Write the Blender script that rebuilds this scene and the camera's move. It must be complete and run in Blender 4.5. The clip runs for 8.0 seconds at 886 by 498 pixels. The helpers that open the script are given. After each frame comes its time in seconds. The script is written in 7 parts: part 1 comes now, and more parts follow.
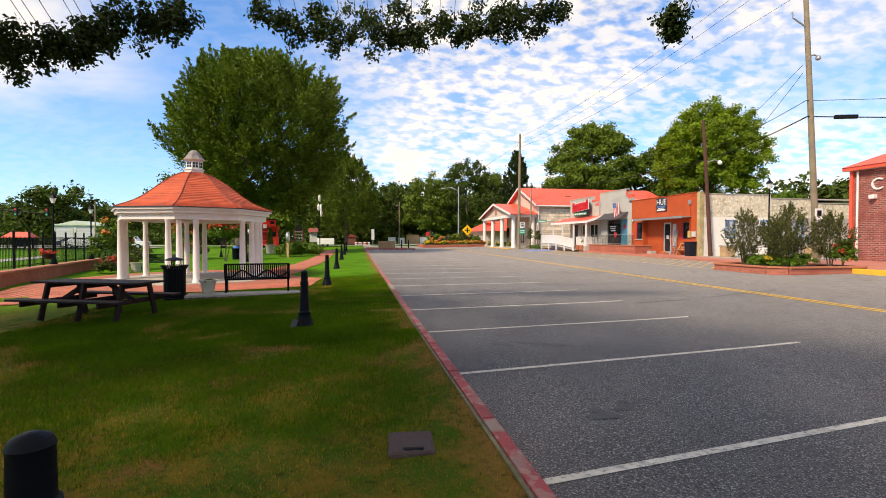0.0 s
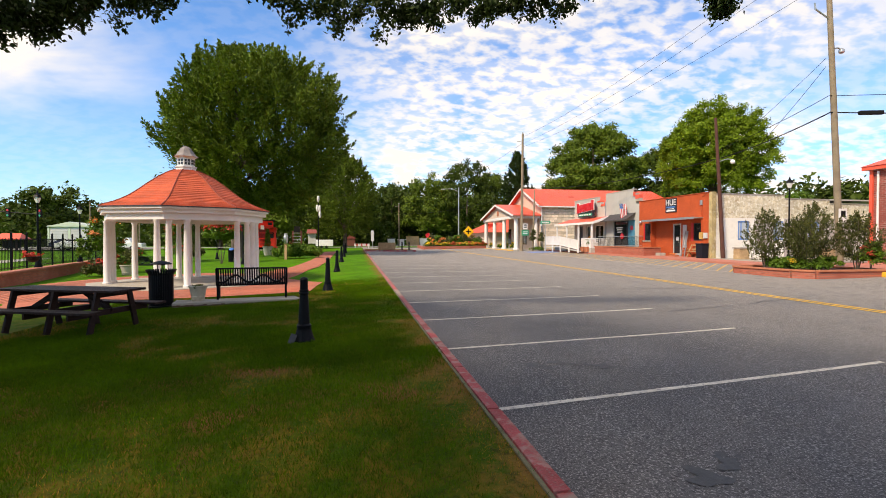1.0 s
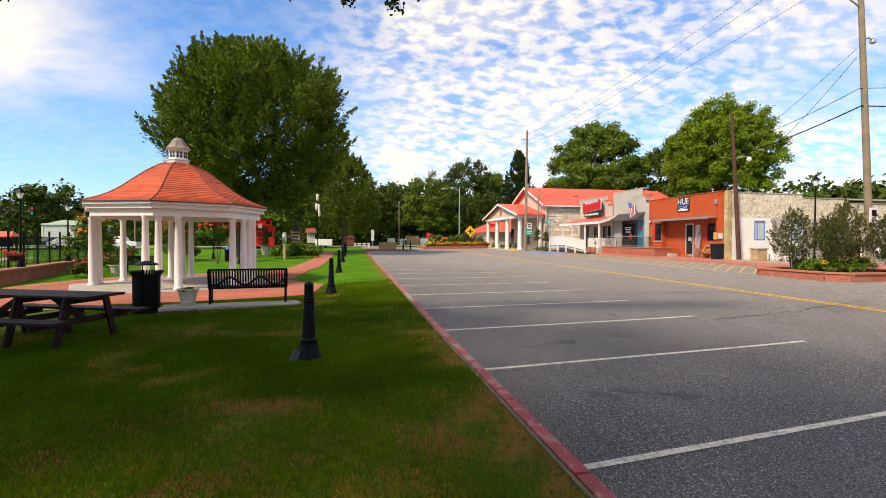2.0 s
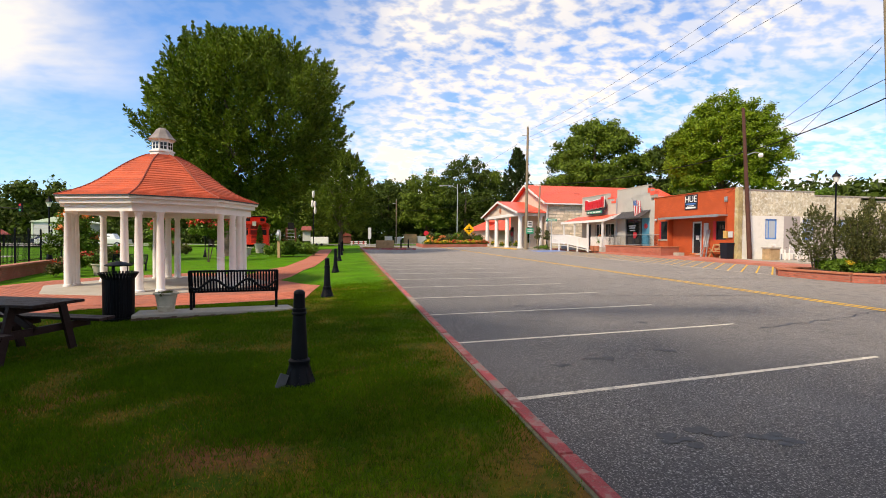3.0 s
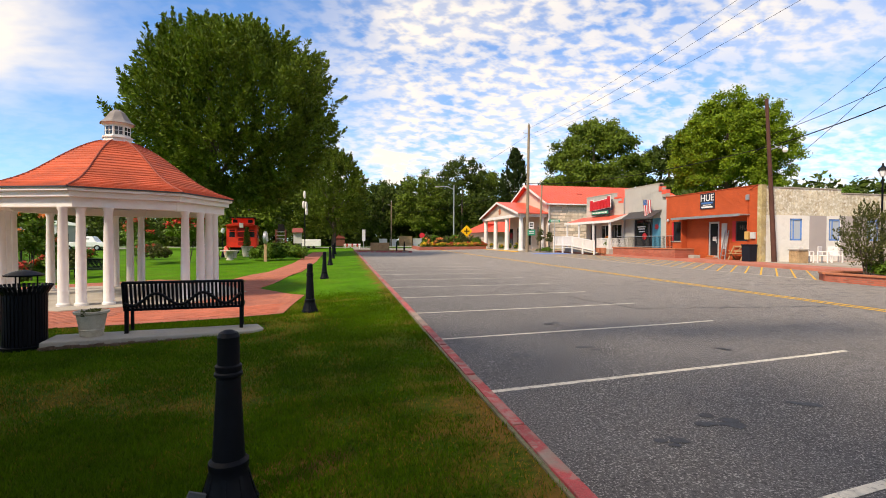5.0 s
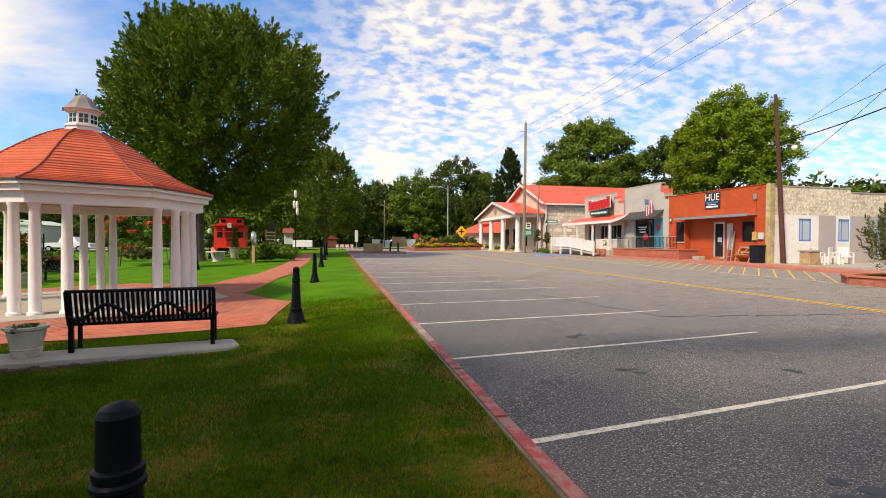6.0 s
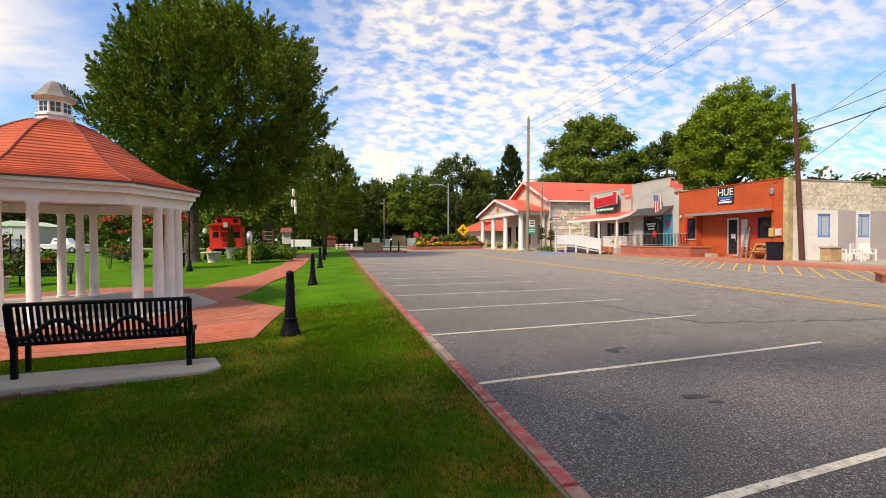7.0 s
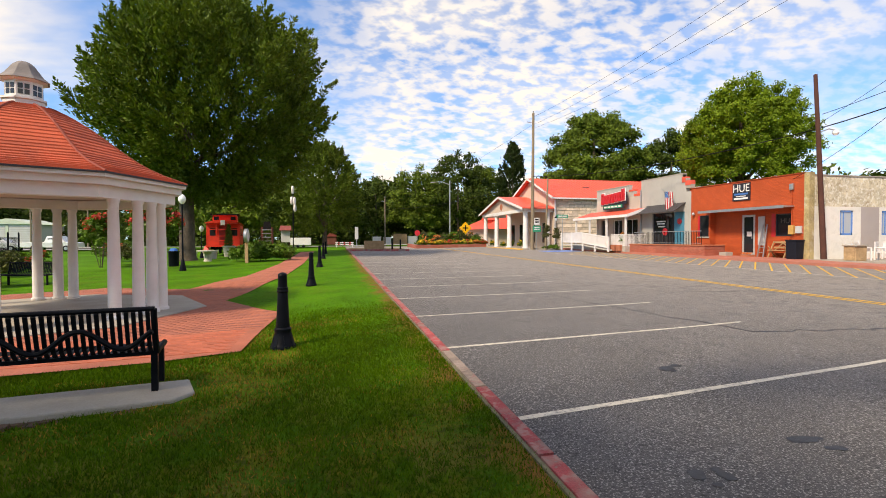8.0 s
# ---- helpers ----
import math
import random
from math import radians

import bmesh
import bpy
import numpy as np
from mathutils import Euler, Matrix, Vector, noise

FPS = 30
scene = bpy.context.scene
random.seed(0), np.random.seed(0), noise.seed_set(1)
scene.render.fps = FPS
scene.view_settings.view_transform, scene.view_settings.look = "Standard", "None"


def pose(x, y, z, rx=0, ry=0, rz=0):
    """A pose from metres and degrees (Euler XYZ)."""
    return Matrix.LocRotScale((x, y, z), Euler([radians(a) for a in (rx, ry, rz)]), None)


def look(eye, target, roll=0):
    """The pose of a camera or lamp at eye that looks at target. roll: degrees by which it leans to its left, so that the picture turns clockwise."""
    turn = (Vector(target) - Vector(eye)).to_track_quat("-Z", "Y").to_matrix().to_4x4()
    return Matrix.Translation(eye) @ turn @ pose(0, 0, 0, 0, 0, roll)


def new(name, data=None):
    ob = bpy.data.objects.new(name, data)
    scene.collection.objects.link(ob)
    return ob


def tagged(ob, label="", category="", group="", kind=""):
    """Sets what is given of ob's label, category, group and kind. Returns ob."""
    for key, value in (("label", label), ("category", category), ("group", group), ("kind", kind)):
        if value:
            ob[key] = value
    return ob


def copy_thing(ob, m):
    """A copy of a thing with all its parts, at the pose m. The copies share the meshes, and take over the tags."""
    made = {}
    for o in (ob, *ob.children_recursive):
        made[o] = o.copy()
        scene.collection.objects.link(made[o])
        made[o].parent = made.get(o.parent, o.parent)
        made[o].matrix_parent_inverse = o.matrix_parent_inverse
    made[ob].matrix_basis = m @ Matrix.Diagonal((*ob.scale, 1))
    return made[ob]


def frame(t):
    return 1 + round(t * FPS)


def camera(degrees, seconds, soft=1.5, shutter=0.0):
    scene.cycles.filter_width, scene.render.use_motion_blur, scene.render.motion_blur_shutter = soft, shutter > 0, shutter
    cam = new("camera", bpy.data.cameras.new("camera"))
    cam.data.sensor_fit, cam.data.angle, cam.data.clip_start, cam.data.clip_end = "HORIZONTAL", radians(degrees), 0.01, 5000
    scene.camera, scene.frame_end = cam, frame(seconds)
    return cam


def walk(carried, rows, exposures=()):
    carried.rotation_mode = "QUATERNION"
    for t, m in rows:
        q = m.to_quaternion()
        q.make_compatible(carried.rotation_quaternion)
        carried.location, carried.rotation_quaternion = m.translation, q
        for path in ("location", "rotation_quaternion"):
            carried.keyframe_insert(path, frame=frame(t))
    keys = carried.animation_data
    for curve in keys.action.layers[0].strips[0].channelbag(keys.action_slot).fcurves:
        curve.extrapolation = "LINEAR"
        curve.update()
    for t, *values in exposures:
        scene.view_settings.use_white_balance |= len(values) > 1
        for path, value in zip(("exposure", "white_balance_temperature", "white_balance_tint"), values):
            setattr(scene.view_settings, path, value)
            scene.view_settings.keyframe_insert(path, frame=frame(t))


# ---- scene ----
cam = camera(85.5, 8.0, 0.95)
PATH = [
    (0, (-1.211, -5.875, 1.7), (-0.852, -3.908, 1.659), 0.1),
    (0.5, (-1.245, -5.298, 1.709), (-0.885, -3.331, 1.673), 0.2),
    (1, (-1.361, -4.635, 1.711), (-0.995, -2.669, 1.676), 0.1),
    (1.5, (-1.503, -3.928, 1.685), (-1.136, -1.962, 1.652), 0.2),
    (3, (-1.636, -2.014, 1.69), (-1.248, -0.053, 1.647), 0.4),
    (3.5, (-1.623, -1.365, 1.694), (-1.233, 0.597, 1.655), 0.4),
    (4, (-1.559, -0.711, 1.686), (-1.161, 1.249, 1.641), 0.3),
    (4.5, (-1.536, -0.081, 1.685), (-1.127, 1.876, 1.641), 0.1),
    (4.7, (-1.517, 0.145, 1.663), (-1.111, 2.102, 1.626), 0.2),
    (6, (-1.479, 1.855, 1.639), (-1.038, 3.806, 1.61), 0.3),
    (6.5, (-1.467, 2.498, 1.642), (-1.019, 4.447, 1.609), -0.1),
    (7, (-1.482, 3.072, 1.646), (-1.038, 5.022, 1.611), -0.1),
    (7.5, (-1.441, 3.659, 1.639), (-0.999, 5.609, 1.598), -0.1),
    (8, (-1.478, 4.273, 1.626), (-1.035, 6.223, 1.584), -0.1),
]
walk(cam, [(t, look(eye, target, roll)) for t, eye, target, roll in PATH], exposures=[(0, 0.14, 8050, 12), (8.0, 0.06, 8050, 12)])

# ---- light ----
SUN_AZ, SUN_EL = radians(235), radians(44)   # azimuth from +y clockwise, towards the sun
sun_dir = Vector((math.sin(SUN_AZ) * math.cos(SUN_EL), math.cos(SUN_AZ) * math.cos(SUN_EL), math.sin(SUN_EL)))
sun = new("sun", bpy.data.lights.new("sun", "SUN"))
sun.data.energy, sun.data.angle, sun.data.color = 4.7, radians(9), (1.0, 0.93, 0.82)
sun.matrix_basis = look(sun_dir * 60, (0, 0, 0))

world = bpy.data.worlds.new("sky")
scene.world = world
world.use_nodes = True
wn, wl = world.node_tree.nodes, world.node_tree.links
wn.clear()
w_out = wn.new("ShaderNodeOutputWorld")
w_bg = wn.new("ShaderNodeBackground")
w_sky = wn.new("ShaderNodeTexSky")
w_sky.sky_type, w_sky.sun_disc = "NISHITA", False
w_sky.sun_elevation, w_sky.sun_rotation = SUN_EL, SUN_AZ
w_sky.ozone_density, w_sky.dust_density = 2.2, 0.6
w_bg.inputs["Strength"].default_value = 0.12
w_co = wn.new("ShaderNodeTexCoord")
w_sep = wn.new("ShaderNodeSeparateXYZ")
wl.new(w_co.outputs["Generated"], w_sep.inputs[0])


def wmath(op, a, b=None, clamp=False):
    n = wn.new("ShaderNodeMath")
    n.operation, n.use_clamp = op, clamp
    for i, v in enumerate((a, b)):
        if v is None:
            continue
        if isinstance(v, (int, float)):
            n.inputs[i].default_value = v
        else:
            wl.new(v, n.inputs[i])
    return n.outputs[0]


def wnoise(vec, scale, detail, rough, distort=0.0):
    n = wn.new("ShaderNodeTexNoise")
    n.inputs["Scale"].default_value, n.inputs["Detail"].default_value = scale, detail
    n.inputs["Roughness"].default_value, n.inputs["Distortion"].default_value = rough, distort
    wl.new(vec, n.inputs["Vector"])
    return n.outputs["Fac"]


def wramp(fac, lo, hi):
    n = wn.new("ShaderNodeMapRange")
    n.interpolation_type = "SMOOTHSTEP"
    n.inputs["From Min"].default_value, n.inputs["From Max"].default_value = lo, hi
    wl.new(fac, n.inputs["Value"])
    return n.outputs[0]


w_up = wmath("MAXIMUM", w_sep.outputs[2], 0.0)


def wplane(lift, turn, sx, sy):
    """The sky dome laid flat, turned and stretched, for one layer of cloud."""
    den = wmath("ADD", w_up, lift)
    cmb = wn.new("ShaderNodeCombineXYZ")
    wl.new(wmath("DIVIDE", w_sep.outputs[0], den), cmb.inputs[0])
    wl.new(wmath("DIVIDE", w_sep.outputs[1], den), cmb.inputs[1])
    mp = wn.new("ShaderNodeMapping")
    mp.inputs["Rotation"].default_value = (0, 0, turn)
    mp.inputs["Scale"].default_value = (sx, sy, 1)
    wl.new(cmb.outputs[0], mp.inputs["Vector"])
    return mp.outputs[0]


w_fine = wplane(0.30, radians(35), 1.0, 1.35)
w_wide = wplane(0.16, radians(20), 1.0, 1.0)
w_cells = wramp(wnoise(w_fine, 17.0, 3, 0.5, 0.15), 0.36, 0.62)               # small mackerel clouds
w_veil = wramp(wnoise(w_wide, 1.3, 4, 0.55, 0.4), 0.33, 0.64)                 # the thin sheet between them
w_big = wramp(wnoise(w_wide, 0.75, 3, 0.5, 0.3), 0.30, 0.54)                  # gaps in the sheet
w_soft = wramp(wnoise(w_wide, 1.1, 5, 0.5, 0.5), 0.34, 0.58)                  # soft banks to the west
w_heap = wramp(wnoise(w_co.outputs["Generated"], 5.0, 6, 0.55, 0.2), 0.58, 0.66)   # heaps low in the sky
w_low = wmath("SUBTRACT", 1.0, wramp(w_sep.outputs[2], 0.12, 0.24), clamp=True)
w_haze = wmath("SUBTRACT", 1.0, wramp(w_sep.outputs[2], 0.0, 0.30), clamp=True)
w_east = wramp(w_sep.outputs[0], -0.16, 0.14)       # the sheet lies to the east
w_west = wmath("SUBTRACT", 1.0, wramp(w_sep.outputs[0], -0.52, -0.24), clamp=True)
w_high = wramp(w_sep.outputs[2], 0.16, 0.30)
w_sheet = wmath("MULTIPLY", wmath("ADD", wmath("MULTIPLY", w_cells, 0.60), wmath("MULTIPLY", w_veil, 0.50)), wmath("ADD", wmath("MULTIPLY", w_big, 0.7), 0.3))
w_sum = wmath("MULTIPLY", w_sheet, wmath("ADD", wmath("MULTIPLY", w_east, 0.88), 0.12))
w_sum = wmath("ADD", w_sum, wmath("MULTIPLY", wmath("MULTIPLY", w_soft, w_west), wmath("MULTIPLY", w_high, 0.95)))
w_sum = wmath("ADD", w_sum, wmath("MULTIPLY", wmath("MULTIPLY", w_heap, w_low), 0.9))
w_sum = wmath("ADD", w_sum, wmath("MULTIPLY", w_haze, 0.14), clamp=True)
w_mix = wn.new("ShaderNodeMix")
w_mix.data_type = "RGBA"
wl.new(w_sum, w_mix.inputs["Factor"])
w_tint = wn.new("ShaderNodeMix")
w_tint.data_type, w_tint.blend_type = "RGBA", "MULTIPLY"
w_tint.inputs["Factor"].default_value = 1.0
w_tint.inputs["B"].default_value = (0.72, 1.38, 2.12, 1)
wl.new(w_sky.outputs[0], w_tint.inputs["A"])
wl.new(w_tint.outputs["Result"], w_mix.inputs["A"])
w_mix.inputs["B"].default_value = (8.3, 8.4, 8.6, 1)
wl.new(w_mix.outputs["Result"], w_bg.inputs["Color"])
wl.new(w_bg.outputs[0], w_out.inputs[0])

# ---- materials ----
MATS = {}


def mat(name, base, rough=0.7, var=0.12, scale=3.0, fine=40.0, bump=0.2, metal=0.0, dirt=None, dirt_amount=0.35, dirt_scale=1.2, obj_var=0.0, trans=0.0, height=0.01, island=0.0, spec=0.5):
    """Colour with variation at two scales, stains, and a fine relief."""
    m = bpy.data.materials.new(name)
    m.use_nodes = True
    nt = m.node_tree
    n, l = nt.nodes, nt.links
    bs = n["Principled BSDF"]
    co = n.new("ShaderNodeTexCoord")
    geo = n.new("ShaderNodeNewGeometry")
    pos = geo.outputs["Position"]

    def noise_of(s, d=4, r=0.55, dist=0.0):
        t = n.new("ShaderNodeTexNoise")
        t.inputs["Scale"].default_value, t.inputs["Detail"].default_value = s, d
        t.inputs["Roughness"].default_value, t.inputs["Distortion"].default_value = r, dist
        l.new(pos, t.inputs["Vector"])
        return t.outputs["Fac"]

    def mix(fac, a, b, mode="MIX"):
        x = n.new("ShaderNodeMix")
        x.data_type, x.blend_type = "RGBA", mode
        for key, v in (("Factor", fac), ("A", a), ("B", b)):
            if isinstance(v, tuple):
                x.inputs[key].default_value = (*v[:3], 1)
            elif isinstance(v, (int, float)):
                x.inputs[key].default_value = v
            else:
                l.new(v, x.inputs[key])
        return x.outputs["Result"]

    def ramp(fac, lo, hi, a=0.0, b=1.0):
        r = n.new("ShaderNodeMapRange")
        r.inputs["From Min"].default_value, r.inputs["From Max"].default_value = lo, hi
        r.inputs["To Min"].default_value, r.inputs["To Max"].default_value = a, b
        l.new(fac, r.inputs["Value"])
        return r.outputs[0]

    dark = tuple(c * (1 - var) for c in base)
    light = tuple(min(1, c * (1 + var)) for c in base)
    col = mix(ramp(noise_of(scale), 0.3, 0.7), dark, light)
    grain = mix(ramp(noise_of(fine, 3), 0.25, 0.75), tuple([1 - var] * 3), tuple([1 + var * 0.6] * 3))
    col = mix(1.0, col, grain, "MULTIPLY")
    if dirt:
        col = mix(ramp(noise_of(dirt_scale, 6, 0.62, 0.4), 0.52, 0.72, 0, dirt_amount), col, dirt)
    if obj_var:
        oi = n.new("ShaderNodeObjectInfo")
        col = mix(1.0, col, mix(oi.outputs["Random"], tuple([1 - obj_var] * 3), tuple([1 + obj_var] * 3)), "MULTIPLY")
    if island:
        col = mix(1.0, col, mix(geo.outputs["Random Per Island"], (1 - island, 1 - island, 1 - island * 0.6), (1 + island, 1 + island * 0.8, 1 + island * 0.3)), "MULTIPLY")
    l.new(col, bs.inputs["Base Color"])
    bs.inputs["Metallic"].default_value = metal
    bs.inputs["Specular IOR Level"].default_value = spec
    l.new(ramp(noise_of(fine * 0.5), 0.3, 0.7, max(0.03, rough - 0.08), min(1, rough + 0.08)), bs.inputs["Roughness"])
    if bump:
        b = n.new("ShaderNodeBump")
        b.inputs["Strength"].default_value, b.inputs["Distance"].default_value = bump, height
        l.new(noise_of(fine, 5, 0.65), b.inputs["Height"])
        l.new(b.outputs[0], bs.inputs["Normal"])
    if trans:
        out = n["Material Output"]
        tr = n.new("ShaderNodeBsdfTranslucent")
        l.new(mix(1.0, col, (1.25, 1.35, 0.55), "MULTIPLY"), tr.inputs[0])
        ms = n.new("ShaderNodeMixShader")
        ms.inputs[0].default_value = trans
        l.new(bs.outputs[0], ms.inputs[1])
        l.new(tr.outputs[0], ms.inputs[2])
        l.new(ms.outputs[0], out.inputs[0])
    MATS[name] = m
    m["col"] = 1
    return m


def mat_courses(name, brick, mortar, w, h, rough=0.85, axis="x", squash=0.5, mortar_size=0.012, var=0.25, dirt=None):
    """Masonry courses for walls that stay far off; axis: the wall's run."""
    m = bpy.data.materials.new(name)
    m.use_nodes = True
    n, l = m.node_tree.nodes, m.node_tree.links
    bs = n["Principled BSDF"]
    geo = n.new("ShaderNodeNewGeometry")
    sep = n.new("ShaderNodeSeparateXYZ")
    l.new(geo.outputs["Position"], sep.inputs[0])
    cmb = n.new("ShaderNodeCombineXYZ")
    l.new(sep.outputs[0 if axis == "x" else 1], cmb.inputs[0])
    l.new(sep.outputs[2 if axis != "flat" else 0], cmb.inputs[1])
    bt = n.new("ShaderNodeTexBrick")
    bt.inputs["Scale"].default_value = 1.0
    bt.inputs["Brick Width"].default_value, bt.inputs["Row Height"].default_value = w, h
    bt.inputs["Mortar Size"].default_value, bt.inputs["Mortar Smooth"].default_value = mortar_size, 0.3
    bt.inputs["Color1"].default_value = (*[c * (1 - var) for c in brick], 1)
    bt.inputs["Color2"].default_value = (*[min(1, c * (1 + var)) for c in brick], 1)
    bt.inputs["Mortar"].default_value = (*mortar, 1)
    l.new(cmb.outputs[0], bt.inputs["Vector"])
    ns = n.new("ShaderNodeTexNoise")
    ns.inputs["Scale"].default_value, ns.inputs["Detail"].default_value = 1.1, 7
    l.new(geo.outputs["Position"], ns.inputs["Vector"])
    mr = n.new("ShaderNodeMapRange")
    mr.inputs["From Min"].default_value, mr.inputs["From Max"].default_value = 0.45, 0.7
    l.new(ns.outputs["Fac"], mr.inputs["Value"])
    mx = n.new("ShaderNodeMix")
    mx.data_type = "RGBA"
    l.new(mr.outputs[0], mx.inputs["Factor"])
    l.new(bt.outputs["Color"], mx.inputs["A"])
    mx.inputs["B"].default_value = (*(dirt or tuple(c * 0.8 for c in brick)), 1)
    l.new(mx.outputs["Result"], bs.inputs["Base Color"])
    bs.inputs["Roughness"].default_value = rough
    bp = n.new("ShaderNodeBump")
    bp.invert = True
    bp.inputs["Strength"].default_value, bp.inputs["Distance"].default_value = 0.6, 0.012
    l.new(bt.outputs["Fac"], bp.inputs["Height"])
    l.new(bp.outputs[0], bs.inputs["Normal"])
    MATS[name] = m
    return m


ASPHALT = mat("asphalt", (0.100, 0.095, 0.097), 0.85, 0.30, 0.35, 95, 1.0, dirt=(0.075, 0.073, 0.075), dirt_amount=0.45, dirt_scale=0.55, height=0.02)
LAWN = mat("lawn", (0.062, 0.190, 0.004), 0.95, 0.25, 0.7, 30, 0.8, dirt=(0.13, 0.15, 0.012), dirt_amount=0.4, dirt_scale=0.5, height=0.04, spec=0.08)


def worn_lawn(m):
    """Worn thatch and bare red earth on the first stretch, giving way to green."""
    n, l = m.node_tree.nodes, m.node_tree.links
    bs = n["Principled BSDF"]
    green = bs.inputs["Base Color"].links[0].from_socket
    geo = n.new("ShaderNodeNewGeometry")
    sep = n.new("ShaderNodeSeparateXYZ")
    l.new(geo.outputs["Position"], sep.inputs[0])
    ns = n.new("ShaderNodeTexNoise")
    ns.inputs["Scale"].default_value, ns.inputs["Detail"].default_value = 0.9, 6
    l.new(geo.outputs["Position"], ns.inputs["Vector"])
    ad = n.new("ShaderNodeMath")
    ad.operation = "MULTIPLY_ADD"
    ad.inputs[1].default_value, ad.inputs[2].default_value = 9.0, -4.5
    l.new(ns.outputs["Fac"], ad.inputs[0])
    sm = n.new("ShaderNodeMath")
    l.new(sep.outputs[1], sm.inputs[0])
    l.new(ad.outputs[0], sm.inputs[1])
    mr = n.new("ShaderNodeMapRange")
    mr.inputs["From Min"].default_value, mr.inputs["From Max"].default_value = 5.0, 13.0
    l.new(sm.outputs[0], mr.inputs["Value"])

    def blend(lo, hi, fac, a, b):
        r = n.new("ShaderNodeMapRange")
        r.inputs["From Min"].default_value, r.inputs["From Max"].default_value = lo, hi
        l.new(fac, r.inputs["Value"])
        x = n.new("ShaderNodeMix")
        x.data_type = "RGBA"
        l.new(r.outputs[0], x.inputs["Factor"])
        for key, v in (("A", a), ("B", b)):
            if isinstance(v, tuple):
                x.inputs[key].default_value = v
            else:
                l.new(v, x.inputs[key])
        return x.outputs["Result"]

    n2 = n.new("ShaderNodeTexNoise")
    n2.inputs["Scale"].default_value, n2.inputs["Detail"].default_value, n2.inputs["Roughness"].default_value = 2.2, 6, 0.65
    l.new(geo.outputs["Position"], n2.inputs["Vector"])
    thatch = blend(0.42, 0.62, n2.outputs["Fac"], (0.040, 0.085, 0.003, 1), (0.150, 0.105, 0.012, 1))
    ground = blend(0.55, 0.64, ns.outputs["Fac"], thatch, (0.21, 0.085, 0.034, 1))
    mx = n.new("ShaderNodeMix")
    mx.data_type = "RGBA"
    l.new(mr.outputs[0], mx.inputs["Factor"])
    l.new(ground, mx.inputs["A"])
    l.new(green, mx.inputs["B"])
    # straw and red earth in a ragged strip along the kerb
    k1 = n.new("ShaderNodeMath")
    k1.operation = "MULTIPLY_ADD"
    k1.inputs[1].default_value, k1.inputs[2].default_value = 1.5, -0.75
    l.new(n2.outputs["Fac"], k1.inputs[0])
    k2 = n.new("ShaderNodeMath")
    l.new(sep.outputs[0], k2.inputs[0])
    l.new(k1.outputs[0], k2.inputs[1])
    strip = blend(-0.50, -0.14, k2.outputs[0], mx.outputs["Result"], (0.20, 0.105, 0.028, 1))
    l.new(strip, bs.inputs["Base Color"])


worn_lawn(LAWN)
SOIL = mat("soil", (0.12, 0.07, 0.045), 0.95, 0.3, 2, 25, 1.0, height=0.03)
MEADOW = mat("meadow", (0.070, 0.190, 0.005), 0.95, 0.3, 0.2, 8, 0.6, height=0.05, spec=0.08)
WHITE = mat("white_paint", (0.73, 0.69, 0.67), 0.5, 0.05, 2, 60, 0.08, dirt=(0.55, 0.51, 0.47), dirt_amount=0.35, dirt_scale=2.2)
WHITE_WALL = mat("white_wall", (0.78, 0.75, 0.69), 0.8, 0.07, 1.2, 30, 0.3, dirt=(0.50, 0.47, 0.40), dirt_amount=0.5)
PEEL = mat("peeling_paint", (0.62, 0.55, 0.40), 0.85, 0.22, 1.5, 7, 0.9, dirt=(0.30, 0.22, 0.12), dirt_amount=0.9, dirt_scale=1.6, height=0.04)
TAUPE = mat("taupe_paint", (0.42, 0.37, 0.35), 0.85, 0.05, 0.8, 30, 0.15)
GREYWALL = mat("grey_stucco", (0.42, 0.40, 0.37), 0.85, 0.08, 0.8, 30, 0.3, dirt=(0.30, 0.28, 0.25), dirt_amount=0.4)
LINE = mat("line_paint", (0.60, 0.55, 0.46), 0.75, 0.15, 4, 70, 0.4, dirt=(0.16, 0.155, 0.155), dirt_amount=0.75, dirt_scale=7)
YELLOW = mat("yellow_paint", (0.72, 0.40, 0.035), 0.75, 0.12, 3, 60, 0.4, dirt=(0.2, 0.15, 0.1), dirt_amount=0.5, dirt_scale=5)
BLUE_PAINT = mat("blue_paint", (0.12, 0.22, 0.55), 0.8, 0.1, 3, 60, 0.3, dirt=(0.15, 0.15, 0.17), dirt_amount=0.5, dirt_scale=4)
KERB_RED = mat("red_kerb_paint", (0.40, 0.060, 0.062), 0.8, 0.30, 3.5, 60, 0.9, dirt=(0.30, 0.235, 0.20), dirt_amount=1.0, dirt_scale=2.6, obj_var=0.14, height=0.015)
KERB_BARE = mat("bare_kerb_concrete", (0.33, 0.25, 0.20), 0.9, 0.3, 4, 45, 0.9, dirt=(0.36, 0.10, 0.09), dirt_amount=0.7, dirt_scale=3.5, height=0.02)
CONCRETE = mat("concrete", (0.36, 0.325, 0.275), 0.85, 0.12, 1.5, 45, 0.4, dirt=(0.25, 0.22, 0.18), dirt_amount=0.5)
PATH_BRICK = mat("path_brick", (0.48, 0.125, 0.065), 0.8, 0.16, 1.2, 45, 0.5, dirt=(0.22, 0.085, 0.055), dirt_amount=0.5, obj_var=0.16, height=0.01)
PATH_JOINT = mat("path_joint", (0.40, 0.12, 0.07), 0.9, 0.2, 1.1, 30, 0.5)
RED_WALK = mat("red_walk", (0.46, 0.16, 0.11), 0.85, 0.12, 0.9, 30, 0.4, dirt=(0.28, 0.13, 0.10), dirt_amount=0.5)
